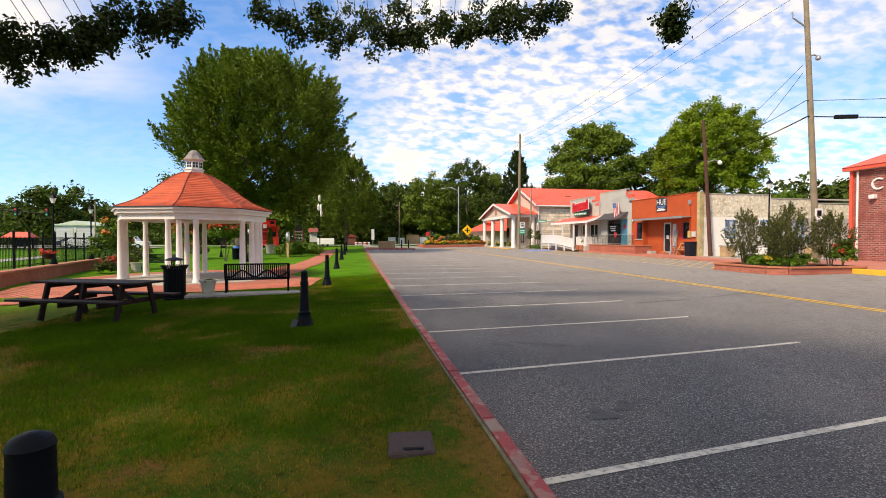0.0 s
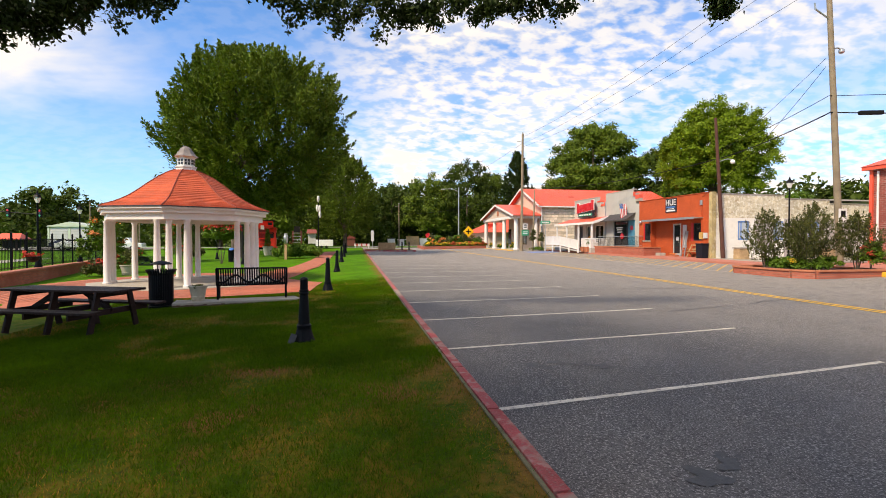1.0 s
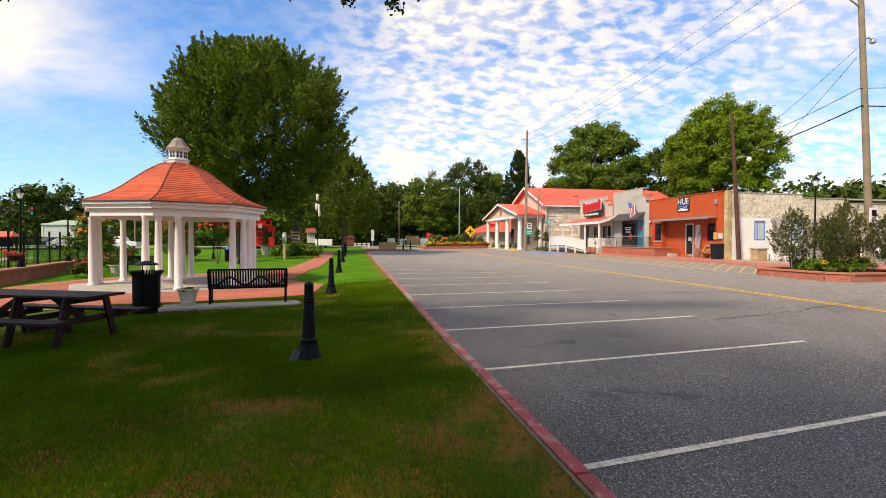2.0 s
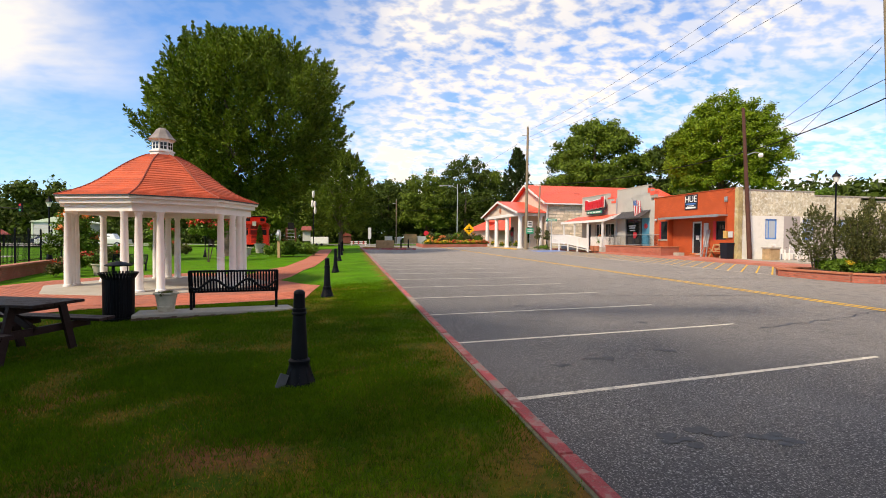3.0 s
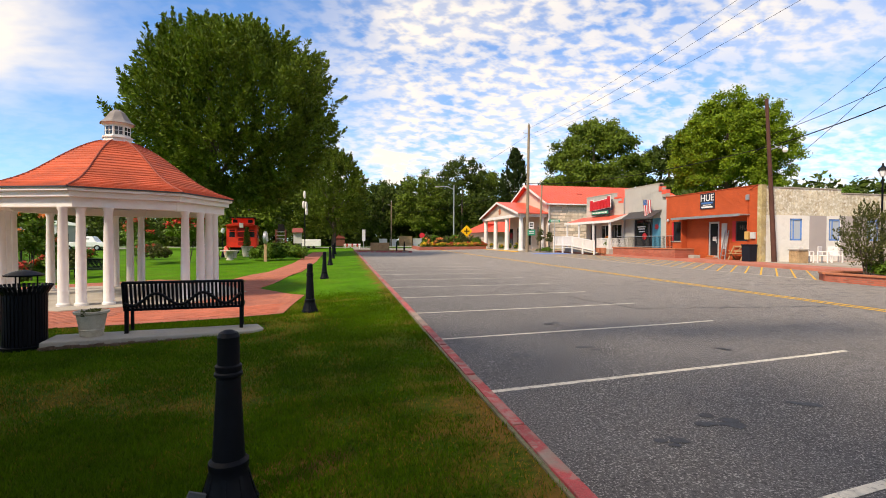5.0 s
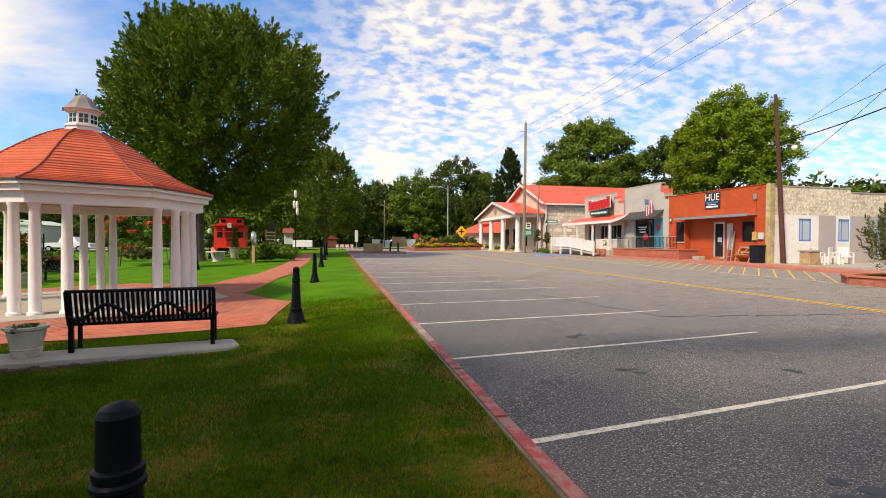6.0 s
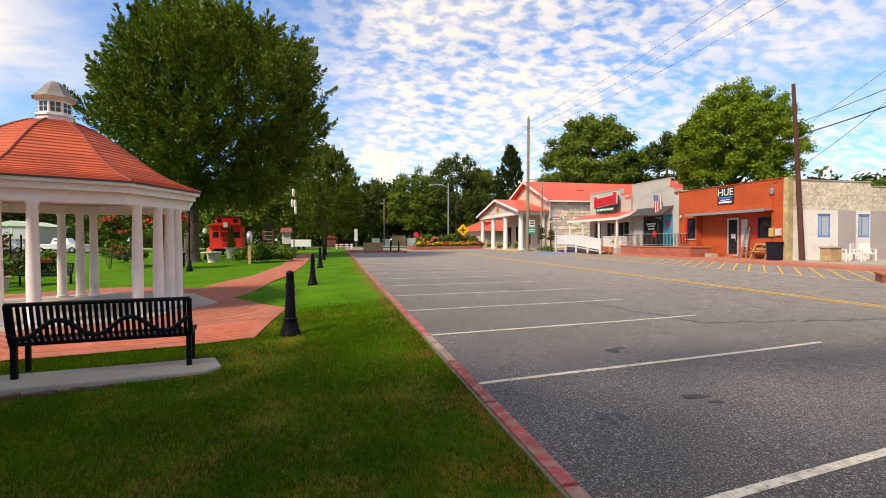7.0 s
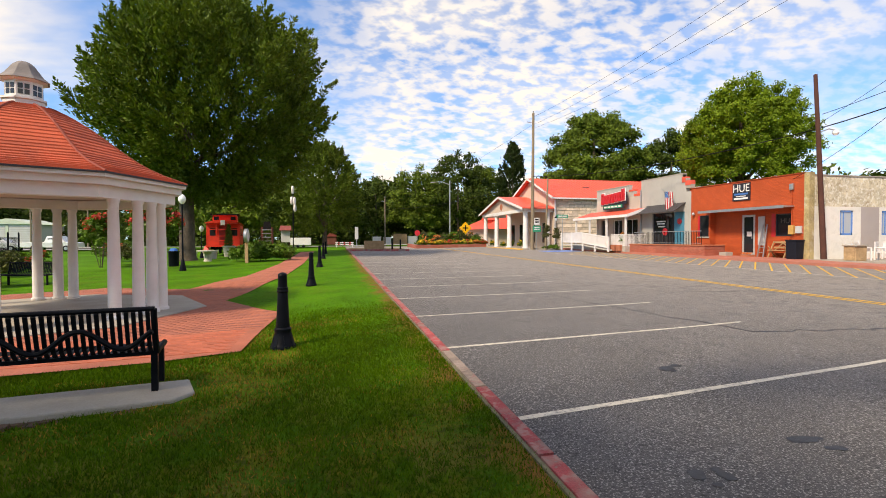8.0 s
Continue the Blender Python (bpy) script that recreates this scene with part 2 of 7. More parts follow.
ROOF_RED = mat("red_shingle", (0.50, 0.085, 0.032), 0.75, 0.18, 1.6, 50, 0.7, dirt=(0.17, 0.04, 0.03), dirt_amount=0.5, dirt_scale=1.1, obj_var=0.14, height=0.012)
METAL_RED = mat("red_metal_roof", (0.74, 0.10, 0.055), 0.45, 0.08, 0.7, 20, 0.1, dirt=(0.40, 0.06, 0.05), dirt_amount=0.4, dirt_scale=0.8)
GREY_ROOF = mat("weathered_grey_shingle", (0.22, 0.19, 0.18), 0.8, 0.15, 4, 60, 0.5)
BLACK = mat("black_powder_coat", (0.004, 0.005, 0.008), 0.45, 0.2, 5, 80, 0.1, spec=0.10)
BLACK_MATT = mat("black_matt", (0.008, 0.008, 0.009), 0.7, 0.2, 5, 50, 0.1, spec=0.15)
DARKWOOD = mat("dark_stained_wood", (0.026, 0.013, 0.012), 0.6, 0.3, 4, 55, 0.4, dirt=(0.05, 0.032, 0.03), dirt_amount=0.5, dirt_scale=6, spec=0.15)
WOOD = mat("pole_wood", (0.24, 0.185, 0.125), 0.9, 0.2, 2, 40, 0.5, dirt=(0.12, 0.09, 0.065), dirt_amount=0.5)
WOOD_BROWN = mat("brown_pole_wood", (0.085, 0.032, 0.022), 0.9, 0.2, 2, 40, 0.5)
WOOD_TAN = mat("tan_wood", (0.42, 0.26, 0.13), 0.75, 0.2, 3, 40, 0.4)
BARK = mat("bark", (0.10, 0.075, 0.055), 0.95, 0.35, 3, 14, 1.0, height=0.05)
STEEL = mat("galvanised_steel", (0.42, 0.43, 0.44), 0.45, 0.08, 4, 40, 0.1, metal=0.7)
POT = mat("stone_pot", (0.46, 0.42, 0.34), 0.8, 0.12, 4, 50, 0.4, dirt=(0.25, 0.22, 0.16), dirt_amount=0.5, dirt_scale=5)
ORANGE_WALL = mat_courses("orange_brick", (0.50, 0.076, 0.016), (0.37, 0.058, 0.018), 0.21, 0.075, axis="y", var=0.08)
ORANGE_SIDE = mat_courses("orange_brick_side", (0.47, 0.072, 0.016), (0.34, 0.058, 0.018), 0.21, 0.075, axis="x", var=0.08)
DARK_BRICK = mat_courses("dark_red_brick", (0.26, 0.062, 0.048), (0.36, 0.27, 0.24), 0.30, 0.11, axis="y", var=0.35, mortar_size=0.014)
DARK_BRICK_X = mat_courses("dark_red_brick_end", (0.26, 0.062, 0.048), (0.36, 0.27, 0.24), 0.30, 0.11, axis="x", var=0.35, mortar_size=0.014)
LOW_BRICK = mat_courses("low_wall_brick", (0.40, 0.10, 0.06), (0.30, 0.14, 0.10), 0.21, 0.075, axis="y", var=0.25)
STONE = mat("stacked_stone", (0.66, 0.52, 0.40), 0.9, 0.18, 2.5, 25, 0.7, obj_var=0.22)
STONE_JOINT = mat("stone_joint", (0.50, 0.39, 0.30), 0.95, 0.1, 2, 20, 0.4)
SIDING = mat("pale_siding", (0.56, 0.44, 0.36), 0.8, 0.06, 1.5, 30, 0.2)
CAB_RED = mat("caboose_red", (0.78, 0.035, 0.012), 0.5, 0.12, 1.2, 30, 0.1, dirt=(0.35, 0.03, 0.02), dirt_amount=0.4)
GREEN_TRIM = mat("sage_metal", (0.50, 0.56, 0.44), 0.5, 0.06, 1, 20, 0.1)
SHED_GREY = mat("shed_grey", (0.50, 0.50, 0.50), 0.5, 0.06, 1, 20, 0.1)
SIGN_YELLOW = mat("sign_yellow", (0.90, 0.48, 0.01), 0.4, 0.05, 2, 20, 0.0)
SIGN_RED = mat("sign_red", (0.55, 0.02, 0.03), 0.4, 0.06, 3, 20, 0.0)
SIGN_BLACK = mat("sign_black", (0.02, 0.02, 0.03), 0.4, 0.1, 3, 20, 0.0)
SIGN_BLUE = mat("sign_blue", (0.05, 0.16, 0.42), 0.4, 0.1, 3, 20, 0.0)
SIGN_GREEN = mat("sign_green", (0.02, 0.28, 0.16), 0.4, 0.1, 3, 20, 0.0)
BLUE_TRIM = mat("blue_trim", (0.10, 0.25, 0.60), 0.6, 0.1, 3, 20, 0.1)
TEAL_DOOR = mat("teal_door", (0.05, 0.22, 0.33), 0.5, 0.1, 3, 20, 0.1)
AWNING = mat("dark_awning", (0.05, 0.045, 0.045), 0.6, 0.2, 3, 30, 0.2)
PAVE = mat("pale_street", (0.36, 0.33, 0.31), 0.9, 0.1, 0.5, 20, 0.3)
TERRACOTTA = mat("terracotta", (0.42, 0.14, 0.07), 0.8, 0.12, 4, 40, 0.3)
LEAF = mat("oak_leaf", (0.105, 0.158, 0.018), 0.6, 0.25, 0.25, 6, 0.0, trans=0.14, island=0.35, spec=0.15)
# dark leaf green: overhead crown's shade put into the colour; conifer shares it
LEAF_NEAR = mat("dark_shade_leaf", (0.030, 0.052, 0.012), 0.6, 0.25, 0.4, 6, 0.0, trans=0.12, island=0.25, spec=0.15)
LEAF_LIGHT = mat("pecan_leaf", (0.15, 0.225, 0.016), 0.6, 0.25, 0.3, 6, 0.0, trans=0.24, island=0.3, spec=0.15)
LEAF_FAR = mat("wood_leaf", (0.055, 0.086, 0.014), 0.6, 0.3, 0.12, 4, 0.0, trans=0.14, island=0.35, spec=0.12)
LEAF_SHRUB = mat("shrub_leaf", (0.085, 0.160, 0.015), 0.5, 0.25, 1.0, 10, 0.0, trans=0.18, island=0.3, spec=0.2)
LEAF_BRONZE = mat("bronze_leaf", (0.080, 0.092, 0.026), 0.5, 0.3, 1.0, 10, 0.0, trans=0.15, island=0.45, spec=0.2)
BLOOM_RED = mat("red_bloom", (0.62, 0.055, 0.035), 0.6, 0.2, 2, 20, 0.0, trans=0.2, island=0.3)
BLOOM_ORANGE = mat("orange_bloom", (0.70, 0.22, 0.06), 0.6, 0.2, 2, 20, 0.0, trans=0.2, island=0.3)
BLOOM_YELLOW = mat("yellow_bloom", (0.78, 0.50, 0.03), 0.6, 0.2, 2, 20, 0.0, trans=0.2, island=0.3)
GRASS = mat("grass_blade", (0.062, 0.126, 0.003), 0.7, 0.3, 0.7, 12, 0.0, trans=0.22, island=0.35, spec=0.06)
GRASS_DRY = mat("dry_grass_blade", (0.29, 0.165, 0.035), 0.8, 0.3, 0.7, 12, 0.0, trans=0.15, island=0.4, spec=0.06)


def simple(name, base, rough, metal=0.0, emit=0.0, transmission=0.0):
    m = bpy.data.materials.new(name)
    m.use_nodes = True
    b = m.node_tree.nodes["Principled BSDF"]
    b.inputs["Base Color"].default_value = (*base, 1)
    b.inputs["Roughness"].default_value, b.inputs["Metallic"].default_value = rough, metal
    b.inputs["Transmission Weight"].default_value = transmission
    return m


GLASS = simple("window_glass", (0.02, 0.022, 0.026), 0.06)
GLASS_PALE = simple("pale_window_glass", (0.45, 0.50, 0.54), 0.1)
LAMP_GLASS = simple("opal_glass", (0.85, 0.85, 0.82), 0.25)


def speckle(m, scale, lo, hi, colour, amount):
    """Grains of another colour strewn over a material."""
    n, l = m.node_tree.nodes, m.node_tree.links
    bs = n["Principled BSDF"]
    under = bs.inputs["Base Color"].links[0].from_socket
    geo = n.new("ShaderNodeNewGeometry")
    ns = n.new("ShaderNodeTexNoise")
    ns.inputs["Scale"].default_value, ns.inputs["Detail"].default_value, ns.inputs["Roughness"].default_value = scale, 2, 0.6
    l.new(geo.outputs["Position"], ns.inputs["Vector"])
    mr = n.new("ShaderNodeMapRange")
    mr.inputs["From Min"].default_value, mr.inputs["From Max"].default_value, mr.inputs["To Max"].default_value = lo, hi, amount
    l.new(ns.outputs["Fac"], mr.inputs["Value"])
    mx = n.new("ShaderNodeMix")
    mx.data_type = "RGBA"
    l.new(mr.outputs[0], mx.inputs["Factor"])
    l.new(under, mx.inputs["A"])
    mx.inputs["B"].default_value = (*colour, 1)
    l.new(mx.outputs["Result"], bs.inputs["Base Color"])


def lane_sheen(m):
    """Asphalt paling out in the lanes and down the street; far sheen painted in."""
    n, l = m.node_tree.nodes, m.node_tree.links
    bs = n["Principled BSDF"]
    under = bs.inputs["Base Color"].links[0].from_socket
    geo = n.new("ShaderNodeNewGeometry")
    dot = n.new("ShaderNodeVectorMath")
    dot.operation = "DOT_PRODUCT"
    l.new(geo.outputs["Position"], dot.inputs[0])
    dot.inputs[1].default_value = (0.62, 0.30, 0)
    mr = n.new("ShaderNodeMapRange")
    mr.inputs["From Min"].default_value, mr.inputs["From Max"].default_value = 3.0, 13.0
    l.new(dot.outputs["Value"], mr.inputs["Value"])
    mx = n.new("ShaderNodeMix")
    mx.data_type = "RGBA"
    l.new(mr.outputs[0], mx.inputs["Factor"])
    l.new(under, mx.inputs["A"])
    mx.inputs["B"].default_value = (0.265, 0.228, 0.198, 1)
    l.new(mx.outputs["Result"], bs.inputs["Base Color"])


# colour ramp stands in for tree shade nearby and sheen far off
lane_sheen(ASPHALT)
speckle(ASPHALT, 3.0, 0.50, 0.70, (0.085, 0.080, 0.080), 0.7)
speckle(ASPHALT, 60, 0.54, 0.66, (0.44, 0.42, 0.40), 0.9)
speckle(ASPHALT, 36, 0.54, 0.66, (0.03, 0.03, 0.03), 0.85)
speckle(LAWN, 28, 0.56, 0.72, (0.16, 0.12, 0.02), 0.4)
speckle(LAWN, 13, 0.55, 0.68, (0.03, 0.035, 0.008), 0.6)
speckle(KERB_RED, 30, 0.56, 0.70, (0.20, 0.16, 0.14), 0.7)
speckle(KERB_RED, 7, 0.53, 0.60, (0.36, 0.20, 0.17), 0.75)
speckle(KERB_RED, 1.7, 0.56, 0.64, (0.27, 0.22, 0.18), 0.8)
speckle(LINE, 22, 0.55, 0.66, (0.16, 0.155, 0.15), 0.7)
speckle(PEEL, 5.0, 0.50, 0.62, (0.80, 0.77, 0.68), 0.8)
speckle(PEEL, 9.0, 0.58, 0.68, (0.28, 0.20, 0.12), 0.7)
speckle(RED_WALK, 12, 0.52, 0.7, (0.30, 0.11, 0.08), 0.5)

# ---- mesh tools ----
class MB:
    """Collects corners and faces of one mesh."""

    def __init__(self):
        self.v, self.f = [], []

    def add(self, verts, faces, m=None):
        k = len(self.v)
        self.v += [tuple(m @ Vector(p)) if m is not None else tuple(p) for p in verts]
        self.f += [tuple(i + k for i in f) for f in faces]
        return self

    def box(self, x0, y0, z0, x1, y1, z1, m=None, taper=0.0):
        t = taper
        v = [(x0, y0, z0), (x1, y0, z0), (x1, y1, z0), (x0, y1, z0), (x0 + t, y0 + t, z1), (x1 - t, y0 + t, z1), (x1 - t, y1 - t, z1), (x0 + t, y1 - t, z1)]
        return self.add(v, [(3, 2, 1, 0), (4, 5, 6, 7), (0, 1, 5, 4), (1, 2, 6, 5), (2, 3, 7, 6), (3, 0, 4, 7)], m)

    def lathe(self, profile, n=20, m=None, phase=0.0, close=True):
        v, f = [], []
        for r, z in profile:
            for i in range(n):
                a = 2 * math.pi * i / n + phase
                v.append((r * math.cos(a), r * math.sin(a), z))
        for j in range(len(profile) - 1):
            for i in range(n):
                k = (i + 1) % n
                f.append((j * n + i, j * n + k, (j + 1) * n + k, (j + 1) * n + i))
        if close:
            f.append(tuple(range(n - 1, -1, -1)))
            f.append(tuple(range((len(profile) - 1) * n, len(profile) * n)))
        return self.add(v, f, m)

    def tube(self, pts, r, n=8, r1=None):
        pts = [Vector(p) for p in pts]
        r1 = r if r1 is None else r1
        v, f = [], []
        for j, p in enumerate(pts):
            d = (pts[min(j + 1, len(pts) - 1)] - pts[max(j - 1, 0)]).normalized()
            q = d.to_track_quat("Z", "Y")
            rr = r + (r1 - r) * j / max(1, len(pts) - 1)
            for i in range(n):
                a = 2 * math.pi * i / n
                v.append(p + q @ Vector((rr * math.cos(a), rr * math.sin(a), 0)))
        for j in range(len(pts) - 1):
            for i in range(n):
                k = (i + 1) % n
                f.append((j * n + i, j * n + k, (j + 1) * n + k, (j + 1) * n + i))
        f.append(tuple(range(n - 1, -1, -1)))
        f.append(tuple(range((len(pts) - 1) * n, len(pts) * n)))
        return self.add(v, f)

    def prism(self, poly, z0, z1, m=None):
        n = len(poly)
        v = [(x, y, z0) for x, y in poly] + [(x, y, z1) for x, y in poly]
        f = [tuple(range(n - 1, -1, -1)), tuple(range(n, 2 * n))] + [(i, (i + 1) % n, n + (i + 1) % n, n + i) for i in range(n)]
        return self.add(v, f, m)

    def beam(self, a, b, w, h):
        """A square bar from a to b, w wide and h high."""
        a, b = Vector(a), Vector(b)
        d = b - a
        m = Matrix.Translation(a) @ d.to_track_quat("Y", "Z").to_matrix().to_4x4()
        return self.box(-w / 2, 0, -h / 2, w / 2, d.length, h / 2, m)

    def mesh(self, name):
        me = bpy.data.meshes.new(name)
        me.from_pydata(self.v, [], self.f)
        me.update()
        return me


def finish(ob, material, smooth, bevel):
    me = ob.data
    if not me.materials:
        me.materials.append(material)
    if smooth:
        me.polygons.foreach_set("use_smooth", [True] * len(me.polygons))
        me.set_sharp_from_angle(angle=radians(38))
    if bevel:
        b = ob.modifiers.new("bevel", "BEVEL")
        b.width, b.segments, b.limit_method, b.angle_limit = bevel, 2, "ANGLE", radians(35)
    return ob


def part(name, mb, material, parent, label="", smooth=False, bevel=0.0, m=None):
    ob = new(name, mb.mesh(name) if isinstance(mb, MB) else mb)
    ob.parent = parent
    if m is not None:
        ob.matrix_basis = m
    finish(ob, material, smooth, bevel)
    return tagged(ob, label) if label else ob


def thing(name, x, y, z, label, category, group="", rz=0.0, kind=""):
    ob = new(name)
    ob.empty_display_size = 0.2
    ob.matrix_basis = pose(x, y, z, 0, 0, rz)
    return tagged(ob, label, category, group, kind)


def solid(name, mb, material, label, category="", kind="", smooth=False, bevel=0.0):
    ob = new(name, mb.mesh(name))
    finish(ob, material, smooth, bevel)
    return tagged(ob, label, category, "", kind)


# ---- the lie of the land ----
def rise(y):
    return 0.008 * max(0.0, min(y, 75.0) - 5.0)


def road_z(x, y):
    return rise(y) + 0.015 * max(0.0, min(x, 24.0) - 8.0) - 0.009 * max(0.0, min(x, 5.0))


def park_z(x, y):
    return 0.085 + rise(y) - 0.03 * min(max(-x, 0.0), 14.0) + 0.030 * math.exp(-((x / 0.5) ** 2))


GX, GY = -8.15, 16.75     # the gazebo's middle; the ground is levelled round it


def lawn_z(x, y):
    u = max(0.0, min(1.0, (7.2 - math.hypot(x - GX, y - GY)) / 2.6))
    u = u * u * (3 - 2 * u)
    return park_z(x, y) * (1 - u) - 0.05 * u


def land_z(x, y):
    return lawn_z(x, y) if x < -0.1 else road_z(x, y)


def sheet(name, xs, ys, zf, material, label, kind="structure", drop=0.0):
    nx, ny = len(xs), len(ys)
    v = [(x, y, zf(x, y) - drop) for y in ys for x in xs]
    f = [(j * nx + i, j * nx + i + 1, (j + 1) * nx + i + 1, (j + 1) * nx + i) for j in range(ny - 1) for i in range(nx - 1)]
    mb = MB()
    mb.v, mb.f = v, f
    return solid(name, mb, material, label, "", kind, smooth=True)


def steps(a, b, s):
    n = max(1, round((b - a) / s))
    return [a + (b - a) * i / n for i in range(n + 1)]


def decal(name, poly, material, label, category="", lift=0.006, cells=1, kind="structure"):
    """A thin painted layer on the road between two edges a-b and d-c."""
    mb = MB()
    a, b, c, d = [Vector((*p, 0)) for p in poly]
    n = cells
    for i in range(n):
        quad = [a.lerp(b, i / n), a.lerp(b, (i + 1) / n), d.lerp(c, (i + 1) / n), d.lerp(c, i / n)]
        mb.add([(p.x, p.y, land_z(p.x, p.y) + lift) for p in quad], [(0, 1, 2, 3)])
    return solid(name, mb, material, label, category, kind)

# ---- ground, road, kerb ----
FAR_X = [-1500, -600, -250, -120, -80, -60, -45, -35, -28, -22, -18, -14, -10, -6, -3, -0.2, 0.0, 3, 8, 14, 20, 24, 30, 40, 60, 100, 200, 500, 1500]
FAR_Y = [-1500, -500, -150, -60, -30, -10, 5, 12, 20, 30, 40, 50, 60, 75, 90, 120, 160, 250, 600, 1800]
sheet("ground", FAR_X, FAR_Y, land_z, MEADOW, "rough green grassland round the park and street", drop=0.10)
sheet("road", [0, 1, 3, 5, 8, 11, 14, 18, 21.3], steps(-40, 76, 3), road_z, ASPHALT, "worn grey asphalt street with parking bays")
sheet("cross_street", steps(-60, 90, 6), steps(76, 84, 2), lambda x, y: rise(y) + 0.2 * (x > 0), PAVE, "pale street crossing beyond the park")
sheet("lawn", [-14, -13, -12, -11, -10, -9, -8, -7, -6, -5, -4, -3, -2, -1, -0.155], steps(-40, 56, 2), lawn_z, LAWN, "mown green lawn with dry and bare patches")
sheet("upper_lawn", steps(-60, -14, 4), steps(-40, 74, 4), lambda x, y: lawn_z(x, y) + 0.012 - 0.0, MEADOW, "open grass beyond the fence")

kerb = thing("kerb", 0, 0, 0, "red-painted concrete kerb along the lawn, paint worn", "kerb", kind="structure")
KB = {}
y = -14.0
i = 0
while y < 54:
    n = 1.52
    z0 = road_z(0, y)
    b = MB().box(-0.135, 0.005, -0.2, 0.0, n - 0.005, 0.135, taper=0.012)
    if "m" not in KB:
        KB["m"] = b.mesh("kerb_stone")
        KB["bare"] = KB["m"].copy()
    bare_stone = i in (15, 27)
    ob = part("kerb_stone", KB["bare" if bare_stone else "m"], KERB_BARE if bare_stone else KERB_RED, kerb, "weathered bare kerb stone with traces of red" if bare_stone else "", m=pose(0, y, z0, 0.46 if y > 5 else 0))
    y += n
    i += 1
MOSSY = mat("mossy_concrete", (0.17, 0.15, 0.085), 0.95, 0.3, 3, 30, 0.9, dirt=(0.07, 0.075, 0.03), dirt_amount=0.8, dirt_scale=5, height=0.02)
for k in range(12):
    ya, yb = -14 + k * 5.66, -14 + (k + 1) * 5.66
    part("kerb_back", MB().beam((-0.148, ya, road_z(0, ya) + 0.01), (-0.148, yb, road_z(0, yb) + 0.01), 0.03, 0.226), MOSSY, kerb, "mossy bare concrete back of the kerb")
end_kerb = MB()
end_kerb.box(-0.15, 54, 0.2, 6.2, 54.3, 0.56).box(-0.15, 54, 0.2, 0.1, 60, 0.55)
solid("end_kerb", end_kerb, KERB_RED, "red-painted kerb closing the parking row", "kerb", "structure", bevel=0.02)
sheet("island", [0.1, 3, 6.2], [54.3, 57, 60], lambda x, y: road_z(x, y) + 0.14, LAWN, "small grass island past the parking row")

# white stall lines, slanting a little along the kerb
for k in range(-2, 17):
    y0 = k * 2.745
    L = 6.2
    decal("stall_line", [(0.06, y0 - 0.042), (L, y0 + 1.02 - 0.042), (L, y0 + 1.02 + 0.042), (0.06, y0 + 0.042)], LINE, "worn white parking stall line on asphalt", "road marking", cells=6)
for off in (0.0, 0.24):
    for j in range(0, 24):
        ya = -20 + j * 4
        decal("centre_line", [(11.0 + off, ya), (11.0 + off, ya + 4), (11.11 + off, ya + 4), (11.11 + off, ya)], YELLOW, "double yellow centre line", "road marking", lift=0.007)
for k in range(30):
    ya = 15.2 + k * 0.86
    decal("bay_line", [(16.95, ya), (21.2, ya + 4.1), (21.2, ya + 4.2), (16.95, ya + 0.10)], YELLOW, "yellow slanted bay line", "road marking", lift=0.007, cells=4)
decal("bay_edge", [(16.9, 16.3), (16.9, 44), (17.0, 44), (17.0, 16.3)], LINE, "thin pale edge line of the bays", "road marking", lift=0.005, cells=8)
decal("accessible_bay", [(17.6, 44.5), (21.0, 44.5), (21.0, 47.5), (17.6, 47.5)], BLUE_PAINT, "blue painted accessible bay", "road marking", lift=0.006)

# tarred cracks and oil stains
TAR = mat("tar_seal", (0.022, 0.022, 0.024), 0.5, 0.2, 5, 40, 0.2)
random.seed(5)
for x0, y0, x1, y1 in ((5.6, 11.2, 2.3, 26.0), (5.6, 11.2, 10.6, 10.4), (6.3, 6.0, 12.5, 7.6), (8.0, 16.5, 16.5, 14.5), (4.0, 19.0, 9.5, 24.0)):
    mb = MB()
    n = 28
    px, py = x0, y0
    for j in range(1, n + 1):
        qx = x0 + (x1 - x0) * j / n + random.uniform(-0.10, 0.10)
        qy = y0 + (y1 - y0) * j / n + random.uniform(-0.10, 0.10)
        w = random.uniform(0.012, 0.035)
        d = Vector((qx - px, qy - py)).normalized()
        nx_, ny_ = -d.y * w, d.x * w
        mb.add([(px + nx_, py + ny_, road_z(px, py) + 0.004), (px - nx_, py - ny_, road_z(px, py) + 0.004), (qx - nx_, qy - ny_, road_z(qx, qy) + 0.004), (qx + nx_, qy + ny_, road_z(qx, qy) + 0.004)], [(0, 1, 2, 3)])
        px, py = qx, qy
    solid("crack", mb, TAR, "sealed crack running across the asphalt", "crack", "structure")
